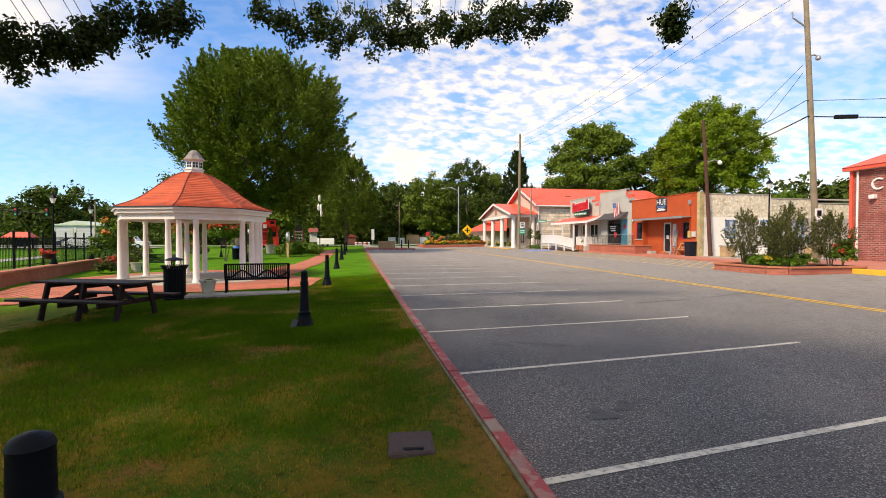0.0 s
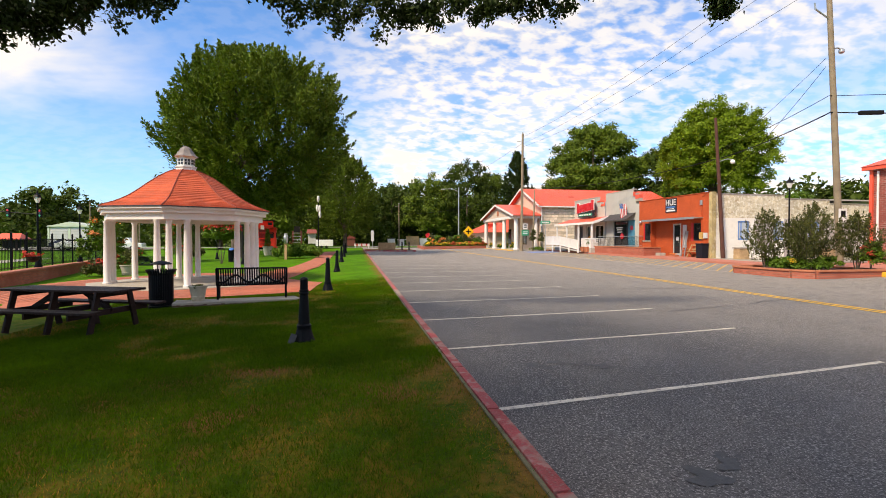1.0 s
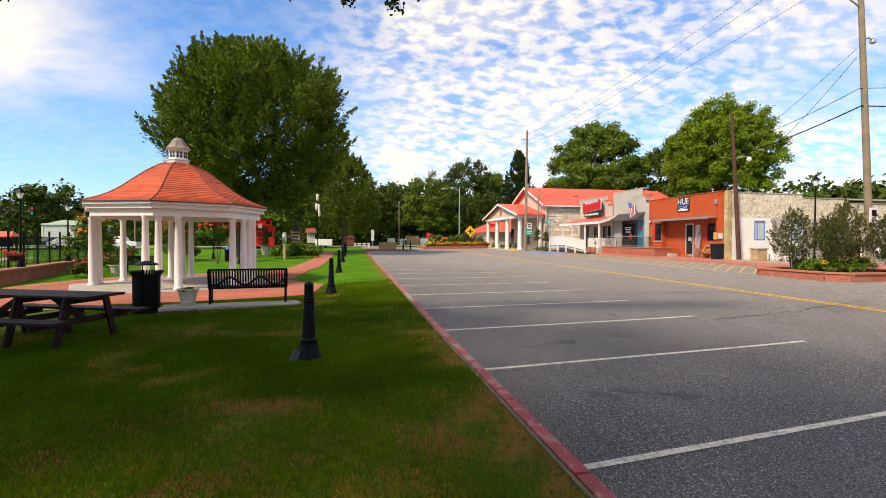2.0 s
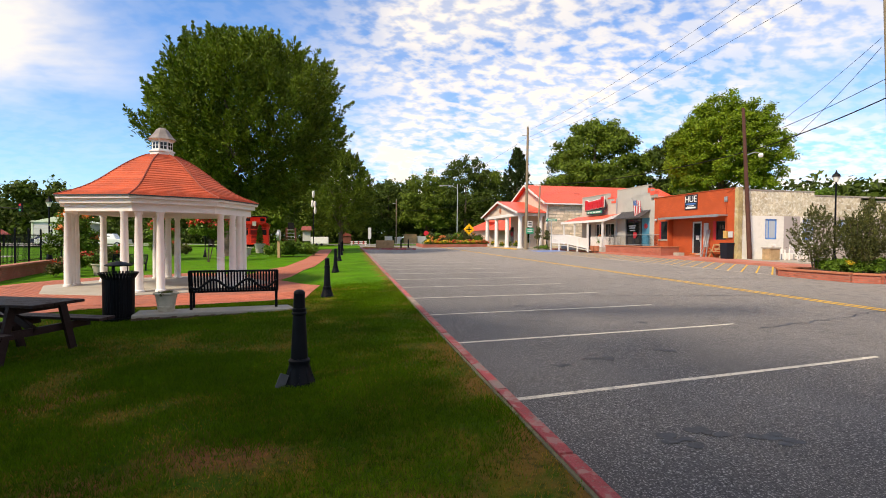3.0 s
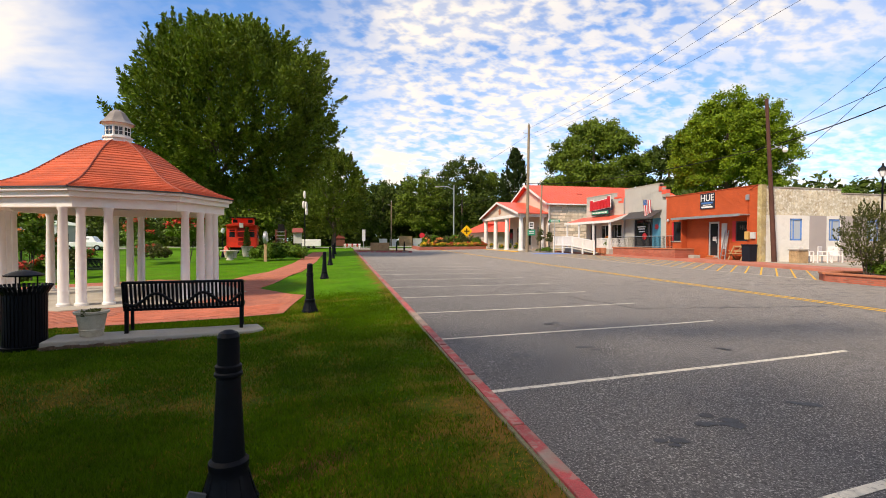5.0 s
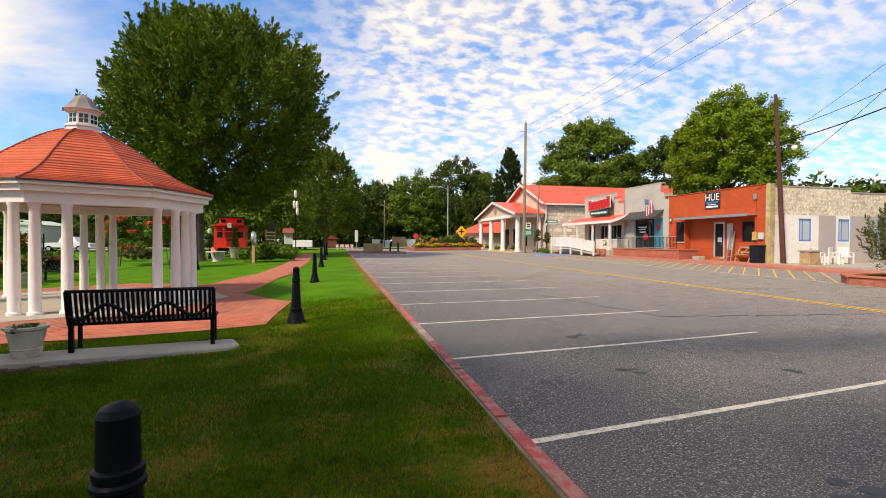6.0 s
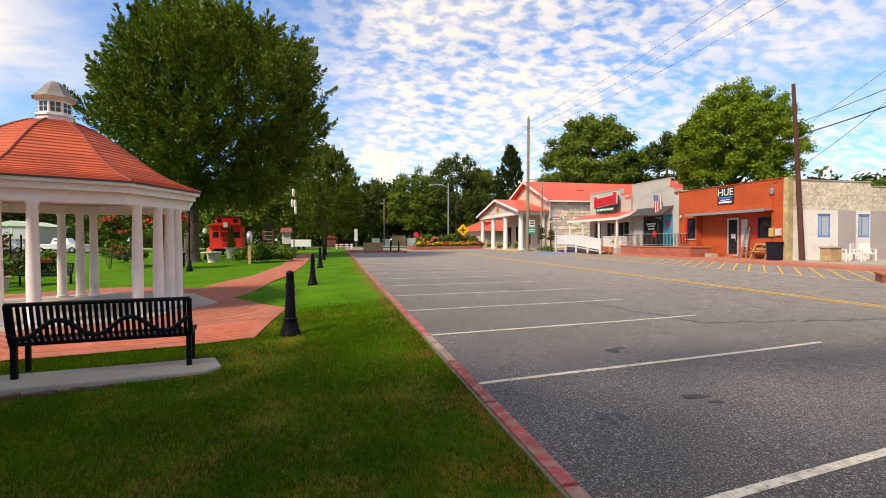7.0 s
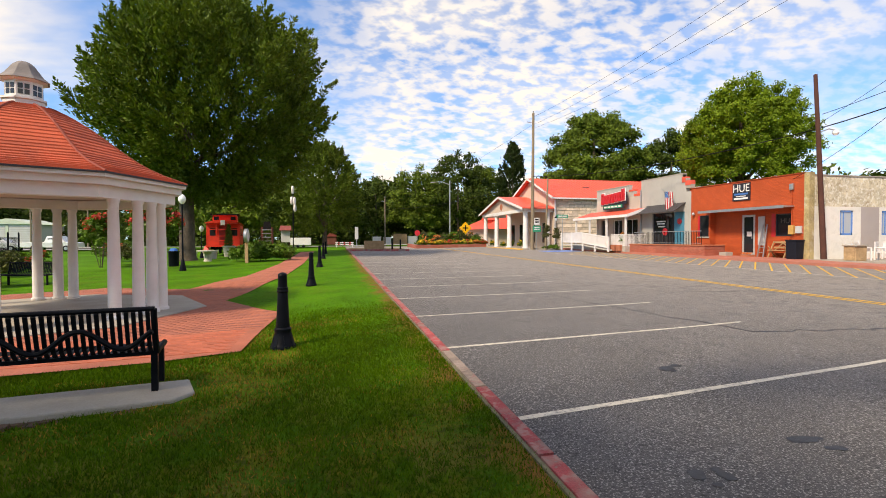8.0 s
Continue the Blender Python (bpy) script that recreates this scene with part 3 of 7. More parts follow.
for cx, cy, s in ((1.3, -1.5, 0.16), (1.55, -1.35, 0.1), (1.1, 1.55, 0.14), (1.5, 1.7, 0.12), (2.0, 1.45, 0.12), (1.2, 4.0, 0.09), (2.2, 7.3, 0.12), (2.6, 9.4, 0.13), (1.0, 7.0, 0.1), (1.9, 4.35, 0.14), (3.2, 4.6, 0.1), (4.4, 6.9, 0.09)):
    mb = MB()
    for q in range(7):
        ax, ay, r = cx + random.uniform(-1.3, 1.3) * s, cy + random.uniform(-1.0, 1.0) * s, s * random.uniform(0.25, 0.6)
        n = 11
        ring = [(ax + r * random.uniform(0.7, 1.2) * math.cos(6.283 * t / n) * 1.3, ay + r * random.uniform(0.7, 1.2) * math.sin(6.283 * t / n)) for t in range(n)]
        mb.add([(a, b, road_z(a, b) + 0.0035 + 0.0004 * q) for a, b in ring], [tuple(range(n))])
    solid("oil_stain", mb, TAR, "dark oil stain on the asphalt", "stain", "structure")

# ---- brick path and gazebo ----
GZ = lawn_z(GX, GY) + 0.02
PATH_POLY = [(-2.75, 11.35), (-2.6, 15.3), (-4.35, 18.2), (-3.4, 24.3), (-3.2, 33), (-3.4, 54), (-4.7, 54), (-4.6, 33), (-5.0, 25), (-6.2, 21.5), (-9.0, 22.6), (-12.6, 20.5), (-13.6, 17), (-13.9, 11.5), (-13.9, 8.0), (-11.5, 9.4), (-10.0, 11.5), (-7.6, 10.9), (-3.7, 11.1)]
mb = MB()
bm = bmesh.new()
face = bm.faces.new([bm.verts.new((x, y, 0)) for x, y in PATH_POLY])
bmesh.ops.triangulate(bm, faces=[face])
bmesh.ops.subdivide_edges(bm, edges=bm.edges[:], cuts=6, use_grid_fill=True)
for v in bm.verts:
    v.co.z = lawn_z(v.co.x, v.co.y) + 0.022
me = bpy.data.meshes.new("brick_path")
bm.to_mesh(me)
bm.free()
brick_path = new("brick_path", me)
finish(brick_path, PATH_JOINT, False, 0)
tagged(brick_path, "red brick path round the gazebo, running along the lawn", "path", kind="structure")


def ring8(r, phase=4.0):
    return [(r * math.cos(radians(phase + 45 * k)), r * math.sin(radians(phase + 45 * k))) for k in range(8)]


gaz = thing("gazebo", GX, GY, GZ, "white octagonal gazebo with round columns and red shingle roof", "gazebo")
part("floor_slab", MB().prism(ring8(3.62), -0.25, 0.035), CONCRETE, gaz, "pale concrete slab", bevel=0.015)
COL = MB().lathe([(0.15, 0), (0.15, 0.05), (0.125, 0.07), (0.12, 0.09), (0.118, 1.0), (0.095, 2.36), (0.115, 2.39), (0.12, 2.45)], 20).mesh("column")
for a in (180, 186, 193, 153, 268, 276, 288, 327, 339, 348, 357, 98, 105, 114):
    part("column", COL, WHITE, gaz, smooth=True, m=pose(2.75 * math.cos(radians(a)), 2.75 * math.sin(radians(a)), 0.033))


def ring_piece(k, ro, ri, z0, z1):
    o, q, j = ring8(ro), ring8(ri), (k + 1) % 8
    v = [(*o[k], z0), (*o[j], z0), (*q[j], z0), (*q[k], z0), (*o[k], z1), (*o[j], z1), (*q[j], z1), (*q[k], z1)]
    return MB().add(v, [(3, 2, 1, 0), (4, 5, 6, 7), (0, 1, 5, 4), (2, 3, 7, 6), (1, 2, 6, 5), (3, 0, 4, 7)])


for k in range(8):
    part("beam", ring_piece(k, 2.96, 2.6, 2.48, 2.72), WHITE, gaz)
    part("fascia", ring_piece(k, 3.10, 2.9, 2.72, 2.86), WHITE, gaz)
    part("cornice", ring_piece(k, 3.2, 2.9, 2.86, 2.93), WHITE, gaz)
    part("drip_edge", ring_piece(k, 3.24, 3.05, 2.93, 2.965), SIGN_BLACK, gaz, "dark metal drip edge")
part("ceiling_board", MB().prism(ring8(2.95), 2.735, 2.755), SIDING, gaz, "cream plank ceiling")
ROOF_DARK = mat("ridge_shingle", (0.26, 0.05, 0.028), 0.8, 0.2, 3, 50, 0.4)
GREIGE = mat("greige_stucco", (0.50, 0.45, 0.39), 0.85, 0.08, 0.8, 30, 0.3, dirt=(0.38, 0.34, 0.29), dirt_amount=0.4)
# bell-cast roof: flared eaves, rounded shoulders; a row of shingles at a time
prof = [(3.23, 2.95), (3.02, 3.03), (2.74, 3.13), (2.46, 3.26), (2.20, 3.41), (1.96, 3.58), (1.72, 3.77), (1.48, 3.96), (1.24, 4.14), (1.00, 4.30), (0.78, 4.43), (0.58, 4.53), (0.44, 4.58)]


def prof_at(u):
    u = max(0.0, min(0.9999, u)) * (len(prof) - 1)
    k = int(u)
    return tuple(prof[k][c] + (prof[k + 1][c] - prof[k][c]) * (u - k) for c in (0, 1))


ROWS = 26
for k in range(8):
    a0, a1 = radians(4 + 45 * k), radians(4 + 45 * (k + 1))
    under = MB()
    for (r0, z0), (r1, z1) in zip(prof, prof[1:]):
        under.add([(r0 * math.cos(a0), r0 * math.sin(a0), z0 - 0.012), (r0 * math.cos(a1), r0 * math.sin(a1), z0 - 0.012), (r1 * math.cos(a1), r1 * math.sin(a1), z1 - 0.012), (r1 * math.cos(a0), r1 * math.sin(a0), z1 - 0.012)], [(0, 1, 2, 3)])
    side_ = part("roof_side", under, ROOF_RED, gaz, "red shingle roof side")
    for r in range(ROWS):
        (r0, z0), (r1, z1) = prof_at(r / ROWS), prof_at((r + 1.12) / ROWS)
        v = [(r0 * math.cos(a0), r0 * math.sin(a0), z0 + 0.028), (r0 * math.cos(a1), r0 * math.sin(a1), z0 + 0.028), (r1 * math.cos(a1), r1 * math.sin(a1), z1), (r1 * math.cos(a0), r1 * math.sin(a0), z1),
             (r0 * math.cos(a0), r0 * math.sin(a0), z0 - 0.01), (r0 * math.cos(a1), r0 * math.sin(a1), z0 - 0.01)]
        part("shingle_course", MB().add(v, [(0, 1, 2, 3), (4, 5, 1, 0)]), ROOF_RED, side_)
    ridge = [Vector((p[0] * math.cos(a0), p[0] * math.sin(a0), p[1] + 0.02)) for p in prof]
    part("ridge_cap", MB().tube(ridge, 0.026, 6), ROOF_DARK, gaz)
cup = part("cupola", MB().lathe([(0.385, 4.40), (0.385, 4.70), (0.42, 4.71), (0.42, 4.75), (0.345, 4.76), (0.345, 5.10), (0.38, 5.11), (0.44, 5.15)], 8, phase=radians(4)), WHITE, gaz, "white louvred cupola")
part("cap", MB().lathe([(0.48, 5.15), (0.37, 5.25), (0.28, 5.38), (0.20, 5.50), (0.10, 5.58), (0.02, 5.60)], 8, phase=radians(4)), GREY_ROOF, cup, "weathered grey cap")
for k in range(8):
    a = 4 + 22.5 + 45 * k
    for s in (-0.056, 0.056):
        part("pane", MB().box(0.312, s - 0.042, 4.81, 0.326, s + 0.042, 4.915).box(0.312, s - 0.042, 4.935, 0.326, s + 0.042, 5.04), GLASS, cup, m=pose(0, 0, 0, 0, 0, a))

# ---- buildings over the street ----
FX = 23.3


def wall_with_holes(name, axis, at, a0, a1, z0, z1, holes, thick, material, parent, label=""):
    """A wall along axis at a place, with openings (a, b, low, high), built from blocks round them."""
    mb = MB()
    cuts = sorted({a0, a1, *[h[0] for h in holes], *[h[1] for h in holes]})
    for p, q in zip(cuts, cuts[1:]):
        mid = (p + q) / 2
        zz = sorted([(h[2], h[3]) for h in holes if h[0] <= mid <= h[1]])
        lo = z0
        for c, d in zz + [(z1, z1)]:
            if c > lo + 1e-4:
                if axis == "y":
                    mb.box(at, p, lo, at + thick, q, c)
                else:
                    mb.box(p, at, lo, q, at + thick, c)
            lo = max(lo, d)
    return part(name, mb, material, parent, label)


def window_y(parent, x, y0, y1, z0, z1, frame_mat=WHITE, glass=GLASS, w=0.06, label="", bars=1):
    fr = MB().box(x, y0, z0, x + 0.08, y0 + w, z1).box(x, y1 - w, z0, x + 0.08, y1, z1).box(x, y0 + w, z0, x + 0.08, y1 - w, z0 + w).box(x, y0 + w, z1 - w, x + 0.08, y1 - w, z1)
    for b in range(bars):
        c = y0 + (y1 - y0) * (b + 1) / (bars + 1)
        fr.box(x + 0.01, c - 0.02, z0 + w, x + 0.07, c + 0.02, z1 - w)
    wd = part("window", fr, frame_mat, parent, label)
    part("pane", MB().box(x + 0.04, y0 + w, z0 + w, x + 0.05, y1 - w, z1 - w), glass, wd)
    return wd


def text_on(name, body, size, m, material, parent, depth=0.02, label=""):
    cu = bpy.data.curves.new(name, "FONT")
    cu.body, cu.size, cu.extrude, cu.align_x, cu.align_y = body, size, depth, "CENTER", "CENTER"
    tmp = bpy.data.objects.new("tmp", cu)
    scene.collection.objects.link(tmp)
    bpy.context.view_layer.update()
    me = bpy.data.meshes.new_from_object(tmp.evaluated_get(bpy.context.evaluated_depsgraph_get()))
    bpy.data.objects.remove(tmp)
    me.materials.clear()
    return part(name, me, material, parent, label, m=m)


FACE_STREET = Matrix(((0, 0, -1, 0), (-1, 0, 0, 0), (0, 1, 0, 0), (0, 0, 0, 1)))


def on_street(x, y, z):
    return Matrix.Translation((x, y, z)) @ FACE_STREET


# orange shop
hue = thing("orange_shop", 0, 0, 0, "orange painted brick shop with flat parapet and recessed entrance", "shop")
HB = 0.45
wall_with_holes("wall", "y", FX, 25.25, 33.65, HB, 5.15, [(25.95, 31.9, HB, 3.32), (32.0, 33.0, 1.75, 3.2)], 0.3, ORANGE_WALL, hue, "orange painted brick front")
wall_with_holes("recess_wall", "y", FX + 0.45, 25.6, 32.0, HB, 3.5, [(28.75, 29.75, HB, 3.1), (26.2, 27.35, 1.75, 3.05)], 0.25, ORANGE_WALL, hue)
part("side_return", MB().box(FX + 0.3, 25.6, HB, FX + 0.45, 25.95, 3.4).box(FX + 0.3, 31.9, HB, FX + 0.45, 32.15, 3.4), ORANGE_SIDE, hue)
part("recess_ceiling", MB().box(FX + 0.3, 25.6, 3.4, FX + 0.6, 32.1, 3.5), ORANGE_SIDE, hue)
part("coping", MB().box(FX - 0.05, 25.2, 5.15, FX + 0.4, 33.7, 5.20), ORANGE_SIDE, hue, "thin orange coping", bevel=0.015)
part("corner_pier", MB().box(FX + 0.003, 24.95, HB, FX + 0.34, 25.25, 5.18), mat("yellow_peel", (0.42, 0.33, 0.16), 0.85, 0.25, 1.5, 12, 0.6, dirt=(0.62, 0.56, 0.44), dirt_amount=0.8, dirt_scale=2.0), hue, "yellowed peeling corner pier")
part("canopy", MB().box(FX - 0.75, 25.8, 3.36, FX + 0.3, 32.1, 3.44).box(FX - 0.78, 25.78, 3.30, FX - 0.75, 32.12, 3.46), STEEL, hue, "flat metal canopy")
dr = part("door", MB().box(FX + 0.47, 28.78, HB, FX + 0.55, 28.9, 3.08).box(FX + 0.47, 29.6, HB, FX + 0.55, 29.72, 3.08).box(FX + 0.47, 28.9, 2.96, FX + 0.55, 29.6, 3.08).box(FX + 0.47, 28.9, HB, FX + 0.55, 29.6, 0.75), mat("brushed_aluminium", (0.55, 0.55, 0.54), 0.4, 0.06, 4, 40, 0.05, metal=0.4), hue, "aluminium framed glass door")
part("door_sticker", MB().box(FX + 0.495, 29.05, 1.75, FX + 0.499, 29.4, 2.05), WHITE, dr)
part("pane", MB().box(FX + 0.50, 28.9, 0.75, FX + 0.52, 29.6, 2.96), GLASS, dr)
part("handle", MB().tube([(FX + 0.42, 28.95, 1.6), (FX + 0.42, 28.95, 1.9)], 0.015, 6), STEEL, dr)
shop_win = window_y(hue, FX + 0.47, 26.2, 27.35, 1.75, 3.05, SIGN_BLACK, GLASS, 0.06, "dark framed shop window", bars=0)
part("window_reveal", MB().box(FX + 0.44, 27.36, 1.72, FX + 0.50, 27.62, 3.08), SIGN_RED, hue, "bright red side panel")
text_on("lettering", "HU", 0.42, on_street(FX + 0.505, 26.8, 2.62), mat("dim_lettering", (0.10, 0.085, 0.08), 0.6), shop_win, 0.002)
window_y(hue, FX + 0.05, 32.0, 32.85, 1.75, 3.2, SIGN_BLACK, GLASS, 0.06, "dark framed shop window", bars=0)
part("window_reveal", MB().box(FX + 0.02, 32.86, 1.76, FX + 0.12, 32.99, 3.19), SIGN_RED, hue, "bright red side panel")
part("window_ledge", MB().box(FX - 0.06, 31.95, 1.66, FX + 0.1, 33.05, 1.75), CONCRETE, hue, bevel=0.01)
sg = part("sign_board", MB().box(FX - 0.06, 28.66, 3.98, FX - 0.004, 29.98, 5.06), SIGN_BLACK, hue, "black shop sign with white and blue lettering", bevel=0.01)
text_on("lettering", "HUE", 0.66, on_street(FX - 0.064, 29.32, 4.72), WHITE, sg, 0.004)
part("bar", MB().box(FX - 0.066, 28.8, 4.33, FX - 0.06, 29.85, 4.44), SIGN_BLUE, sg)
part("bar", MB().box(FX - 0.066, 28.95, 4.22, FX - 0.06, 29.7, 4.27).box(FX - 0.066, 28.8, 4.05, FX - 0.06, 29.85, 4.16), WHITE, sg)
part("meter_box", MB().box(FX - 0.14, 25.75, 1.85, FX - 0.004, 26.05, 2.35), mat("meter_tan", (0.55, 0.33, 0.10), 0.5), hue, "yellowish meter box", bevel=0.01)
part("meter_box", MB().box(FX - 0.12, 25.32, 1.9, FX - 0.004, 25.65, 2.3), SHED_GREY, hue, "grey meter box", bevel=0.01)
part("wall_board", MB().box(FX + 0.40, 28.05, 1.2, FX + 0.44, 28.5, 2.95), SHED_GREY, hue, "pale board leaning by the door")
part("conduit", MB().tube([(FX - 0.06, 25.9, 2.35), (FX - 0.06, 25.9, 4.35)], 0.03, 8), ORANGE_SIDE, hue, smooth=True)
part("weatherhead", MB().box(FX - 0.14, 25.8, 4.3, FX - 0.004, 26.02, 4.65), STEEL, hue, bevel=0.03)
part("wall_lamp", MB().lathe([(0.09, 0), (0.11, 0.08), (0.06, 0.2)], 10, m=pose(FX - 0.12, 33.3, 3.25)), STEEL, hue, smooth=True)
part("roof_deck", MB().box(FX + 0.3, 25.25, 4.75, 40, 33.6, 4.85), GREYWALL, hue)
part("party_wall", MB().box(FX + 0.3, 33.35, HB, 40, 33.65, 5.3), GREYWALL, hue)

# white side wall along the open lot
side = thing("side_wall", 0, 0, 0, "long side wall, peeling above, white and taupe paint below", "wall", kind="structure")
wall_with_holes("white_band", "x", 25.0, FX + 0.34, 29.3, HB, 3.35, [(25.45, 26.35, 1.8, 3.15), (28.4, 29.25, 1.8, 3.15)], 0.3, WHITE_WALL, side, "fresh white paint")
wall_with_holes("taupe_band", "x", 25.0, 29.3, 37.0, HB, 3.35, [(31.4, 32.3, 1.8, 3.15)], 0.3, TAUPE, side, "taupe painted patch")
part("taupe_patch", MB().box(26.9, 24.994, 0.9, 28.2, 25.0, 3.35), TAUPE, side)
part("peeling_band", MB().box(FX + 0.34, 25.0, 3.35, 29.3, 25.3, 5.0).box(29.3, 25.0, 3.35, 33.2, 25.3, 4.75).box(33.2, 25.0, 3.35, 37.0, 25.3, 4.45), PEEL, side, "peeling cream masonry")
part("coping", MB().box(FX + 0.34, 24.96, 5.0, 29.3, 25.34, 5.07).box(29.3, 24.96, 4.75, 33.2, 25.34, 4.82).box(33.2, 24.96, 4.45, 37.0, 25.34, 4.52), CONCRETE, side, bevel=0.01)
part("end_wall", MB().box(36.7, 25.3, HB, 37.0, 33.6, 4.45), TAUPE, side)
for x0 in (25.45, 28.4, 31.4):
    wd = part("window", MB().box(x0, 25.02, 1.8, x0 + 0.09, 25.1, 3.15).box(x0 + 0.81, 25.02, 1.8, x0 + 0.9, 25.1, 3.15).box(x0, 25.02, 1.8, x0 + 0.9, 25.1, 1.9).box(x0, 25.02, 3.05, x0 + 0.9, 25.1, 3.15).box(x0 + 0.25, 25.03, 1.9, x0 + 0.32, 25.09, 3.05), BLUE_TRIM, side, "blue taped window frame")
    part("pane", MB().box(x0 + 0.09, 25.05, 1.9, x0 + 0.81, 25.06, 3.05), GLASS_PALE, wd)

# grey shop with stepped parapet
grey = thing("grey_shop", 0, 0, 0, "grey stucco shop with stepped parapet and dark awning", "shop")
wall_with_holes("wall", "y", FX, 33.65, 39.35, 0.5, 5.0, [(34.3, 37.9, 1.2, 3.6)], 0.3, GREYWALL, grey)
part("parapet", MB().box(FX, 34.5, 5.0, FX + 0.3, 39.35, 6.3).box(FX, 34.15, 5.0, FX + 0.3, 34.5, 5.75), GREYWALL, grey)
part("red_edge", MB().box(FX - 0.03, 33.66, 5.24, FX + 0.33, 34.15, 5.5).box(FX - 0.03, 34.15, 5.75, FX + 0.33, 34.5, 6.0).box(FX - 0.03, 34.5, 5.9, FX + 0.33, 34.62, 6.4).box(FX - 0.02, 34.62, 6.3, FX + 0.33, 39.35, 6.4), CONCRETE, grey)
part("red_trim", MB().box(FX - 0.05, 33.68, 5.45, FX + 0.35, 34.2, 5.8).box(FX - 0.05, 34.2, 5.7, FX + 0.35, 34.55, 6.1), METAL_RED, grey, "red stepped trim")
window_y(grey, FX + 0.1, 35.6, 37.9, 1.2, 3.6, SIGN_BLACK, GLASS, 0.08, "dark shop window")
gd = part("door", MB().box(FX + 0.1, 34.35, 1.2, FX + 0.18, 35.5, 3.6), TEAL_DOOR, grey, "teal painted door", bevel=0.01)
part("wreath", MB().lathe([(0.06, 0), (0.22, 0.02), (0.22, 0.06), (0.06, 0.08)], 14, m=pose(FX + 0.09, 34.9, 2.9, 0, -90, 0)), SIGN_RED, gd)
part("window_sign", MB().box(FX + 0.08, 36.4, 2.9, FX + 0.09, 37.5, 3.0).box(FX + 0.08, 36.5, 2.72, FX + 0.09, 37.4, 2.82).box(FX + 0.08, 36.5, 2.5, FX + 0.09, 37.3, 2.6), WHITE, grey)
part("window_sign", MB().lathe([(0.3, 0), (0.3, 0.02)], 8, m=pose(FX + 0.08, 36.5, 2.15, 0, -90, 0)), SIGN_RED, grey, "red octagonal window sign")
aw = MB()
for k in range(12):
    y0 = 34.2 + k * 0.37
    aw.add([(FX - 0.004, y0, 4.25), (FX - 0.004, y0 + 0.35, 4.25), (FX - 1.0, y0 + 0.35, 3.62), (FX - 1.0, y0, 3.62), (FX - 0.004, y0, 4.20), (FX - 0.004, y0 + 0.35, 4.20), (FX - 1.0, y0 + 0.35, 3.56), (FX - 1.0, y0, 3.56)], [(0, 1, 2, 3), (7, 6, 5, 4), (3, 2, 6, 7), (0, 3, 7, 4), (1, 5, 6, 2)])
part("awning", aw, AWNING, grey, "dark ribbed metal awning")
part("roof_deck", MB().box(FX + 0.3, 33.65, 4.9, 40, 39.3, 5.0), GREYWALL, grey)
part("downpipe", MB().tube([(FX - 0.07, 39.3, 0.7), (FX - 0.07, 39.3, 5.6)], 0.05, 8), STEEL, grey, smooth=True)
flag = thing("flag", FX - 0.05, 35.0, 4.15, "striped red and white flag hanging on a slanted pole", "flag")
part("pole", MB().tube([(0, 0, 0), (-1.1, 0.25, 1.1)], 0.018, 6), STEEL, flag)
fb, fr_, fw_ = MB(), MB(), MB()
for k in range(9):
    for j in range(6):
        z0 = 0.95 - j * 0.22
        x0 = -0.95 + k * 0.075 + j * 0.02
        dst = fb if (k < 4 and j < 2) else (fr_ if k % 2 == 0 else fw_)
        dst.add([(x0, 0.2 + 0.03 * math.sin(k * 1.3), z0), (x0 + 0.075, 0.2 + 0.03 * math.sin(k * 1.3 + 1.3), z0 - 0.03), (x0 + 0.095, 0.2 + 0.03 * math.sin(k * 1.3 + 1.3), z0 - 0.25), (x0 + 0.02, 0.2 + 0.03 * math.sin(k * 1.3), z0 - 0.22)], [(0, 1, 2, 3)])
part("red_stripes", fr_, SIGN_RED, flag)
part("white_stripes", fw_, WHITE, flag)
part("canton", fb, SIGN_BLUE, flag)

# restaurant with porch, ramp and sign
rest = thing("restaurant", 0, 0, 0, "pale restaurant front with stepped parapet, porch and red sign", "restaurant")
wall_with_holes("wall", "y", FX, 39.35, 46.2, 0.5, 5.2, [(39.8, 41.6, 1.5, 3.3), (42.0, 43.4, 1.5, 3.3), (44.2, 45.4, 1.0, 3.3)], 0.3, GREIGE, rest)
part("parapet", MB().box(FX, 41.0, 5.2, FX + 0.3, 46.2, 6.15).box(FX, 40.3, 5.2, FX + 0.3, 41.0, 5.65), GREYWALL, rest)
part("red_trim", MB().box(FX - 0.03, 39.4, 5.2, FX + 0.33, 40.3, 5.4).box(FX - 0.03, 40.3, 5.65, FX + 0.33, 41.0, 5.8), METAL_RED, rest)
part("coping", MB().box(FX - 0.04, 41.0, 6.15, FX + 0.34, 46.25, 6.24), CONCRETE, rest)
window_y(rest, FX + 0.1, 39.8, 41.6, 1.5, 3.3, WHITE)
window_y(rest, FX + 0.1, 42.0, 43.4, 1.5, 3.3, WHITE)
part("door", MB().box(FX + 0.12, 44.2, 1.0, FX + 0.18, 45.4, 3.3), SIGN_BLACK, rest, "dark door", bevel=0.01)
pr = part("porch_roof", MB().add([(FX - 1.9, 38.5, 3.55), (FX - 1.9, 47.2, 3.55), (FX, 47.2, 4.15), (FX, 38.5, 4.15), (FX - 1.9, 38.5, 3.42), (FX - 1.9, 47.2, 3.42), (FX, 47.2, 4.02), (FX, 38.5, 4.02)], [(0, 1, 2, 3), (7, 6, 5, 4), (0, 4, 5, 1), (0, 3, 7, 4), (1, 5, 6, 2)]), METAL_RED, rest, "red porch roof")
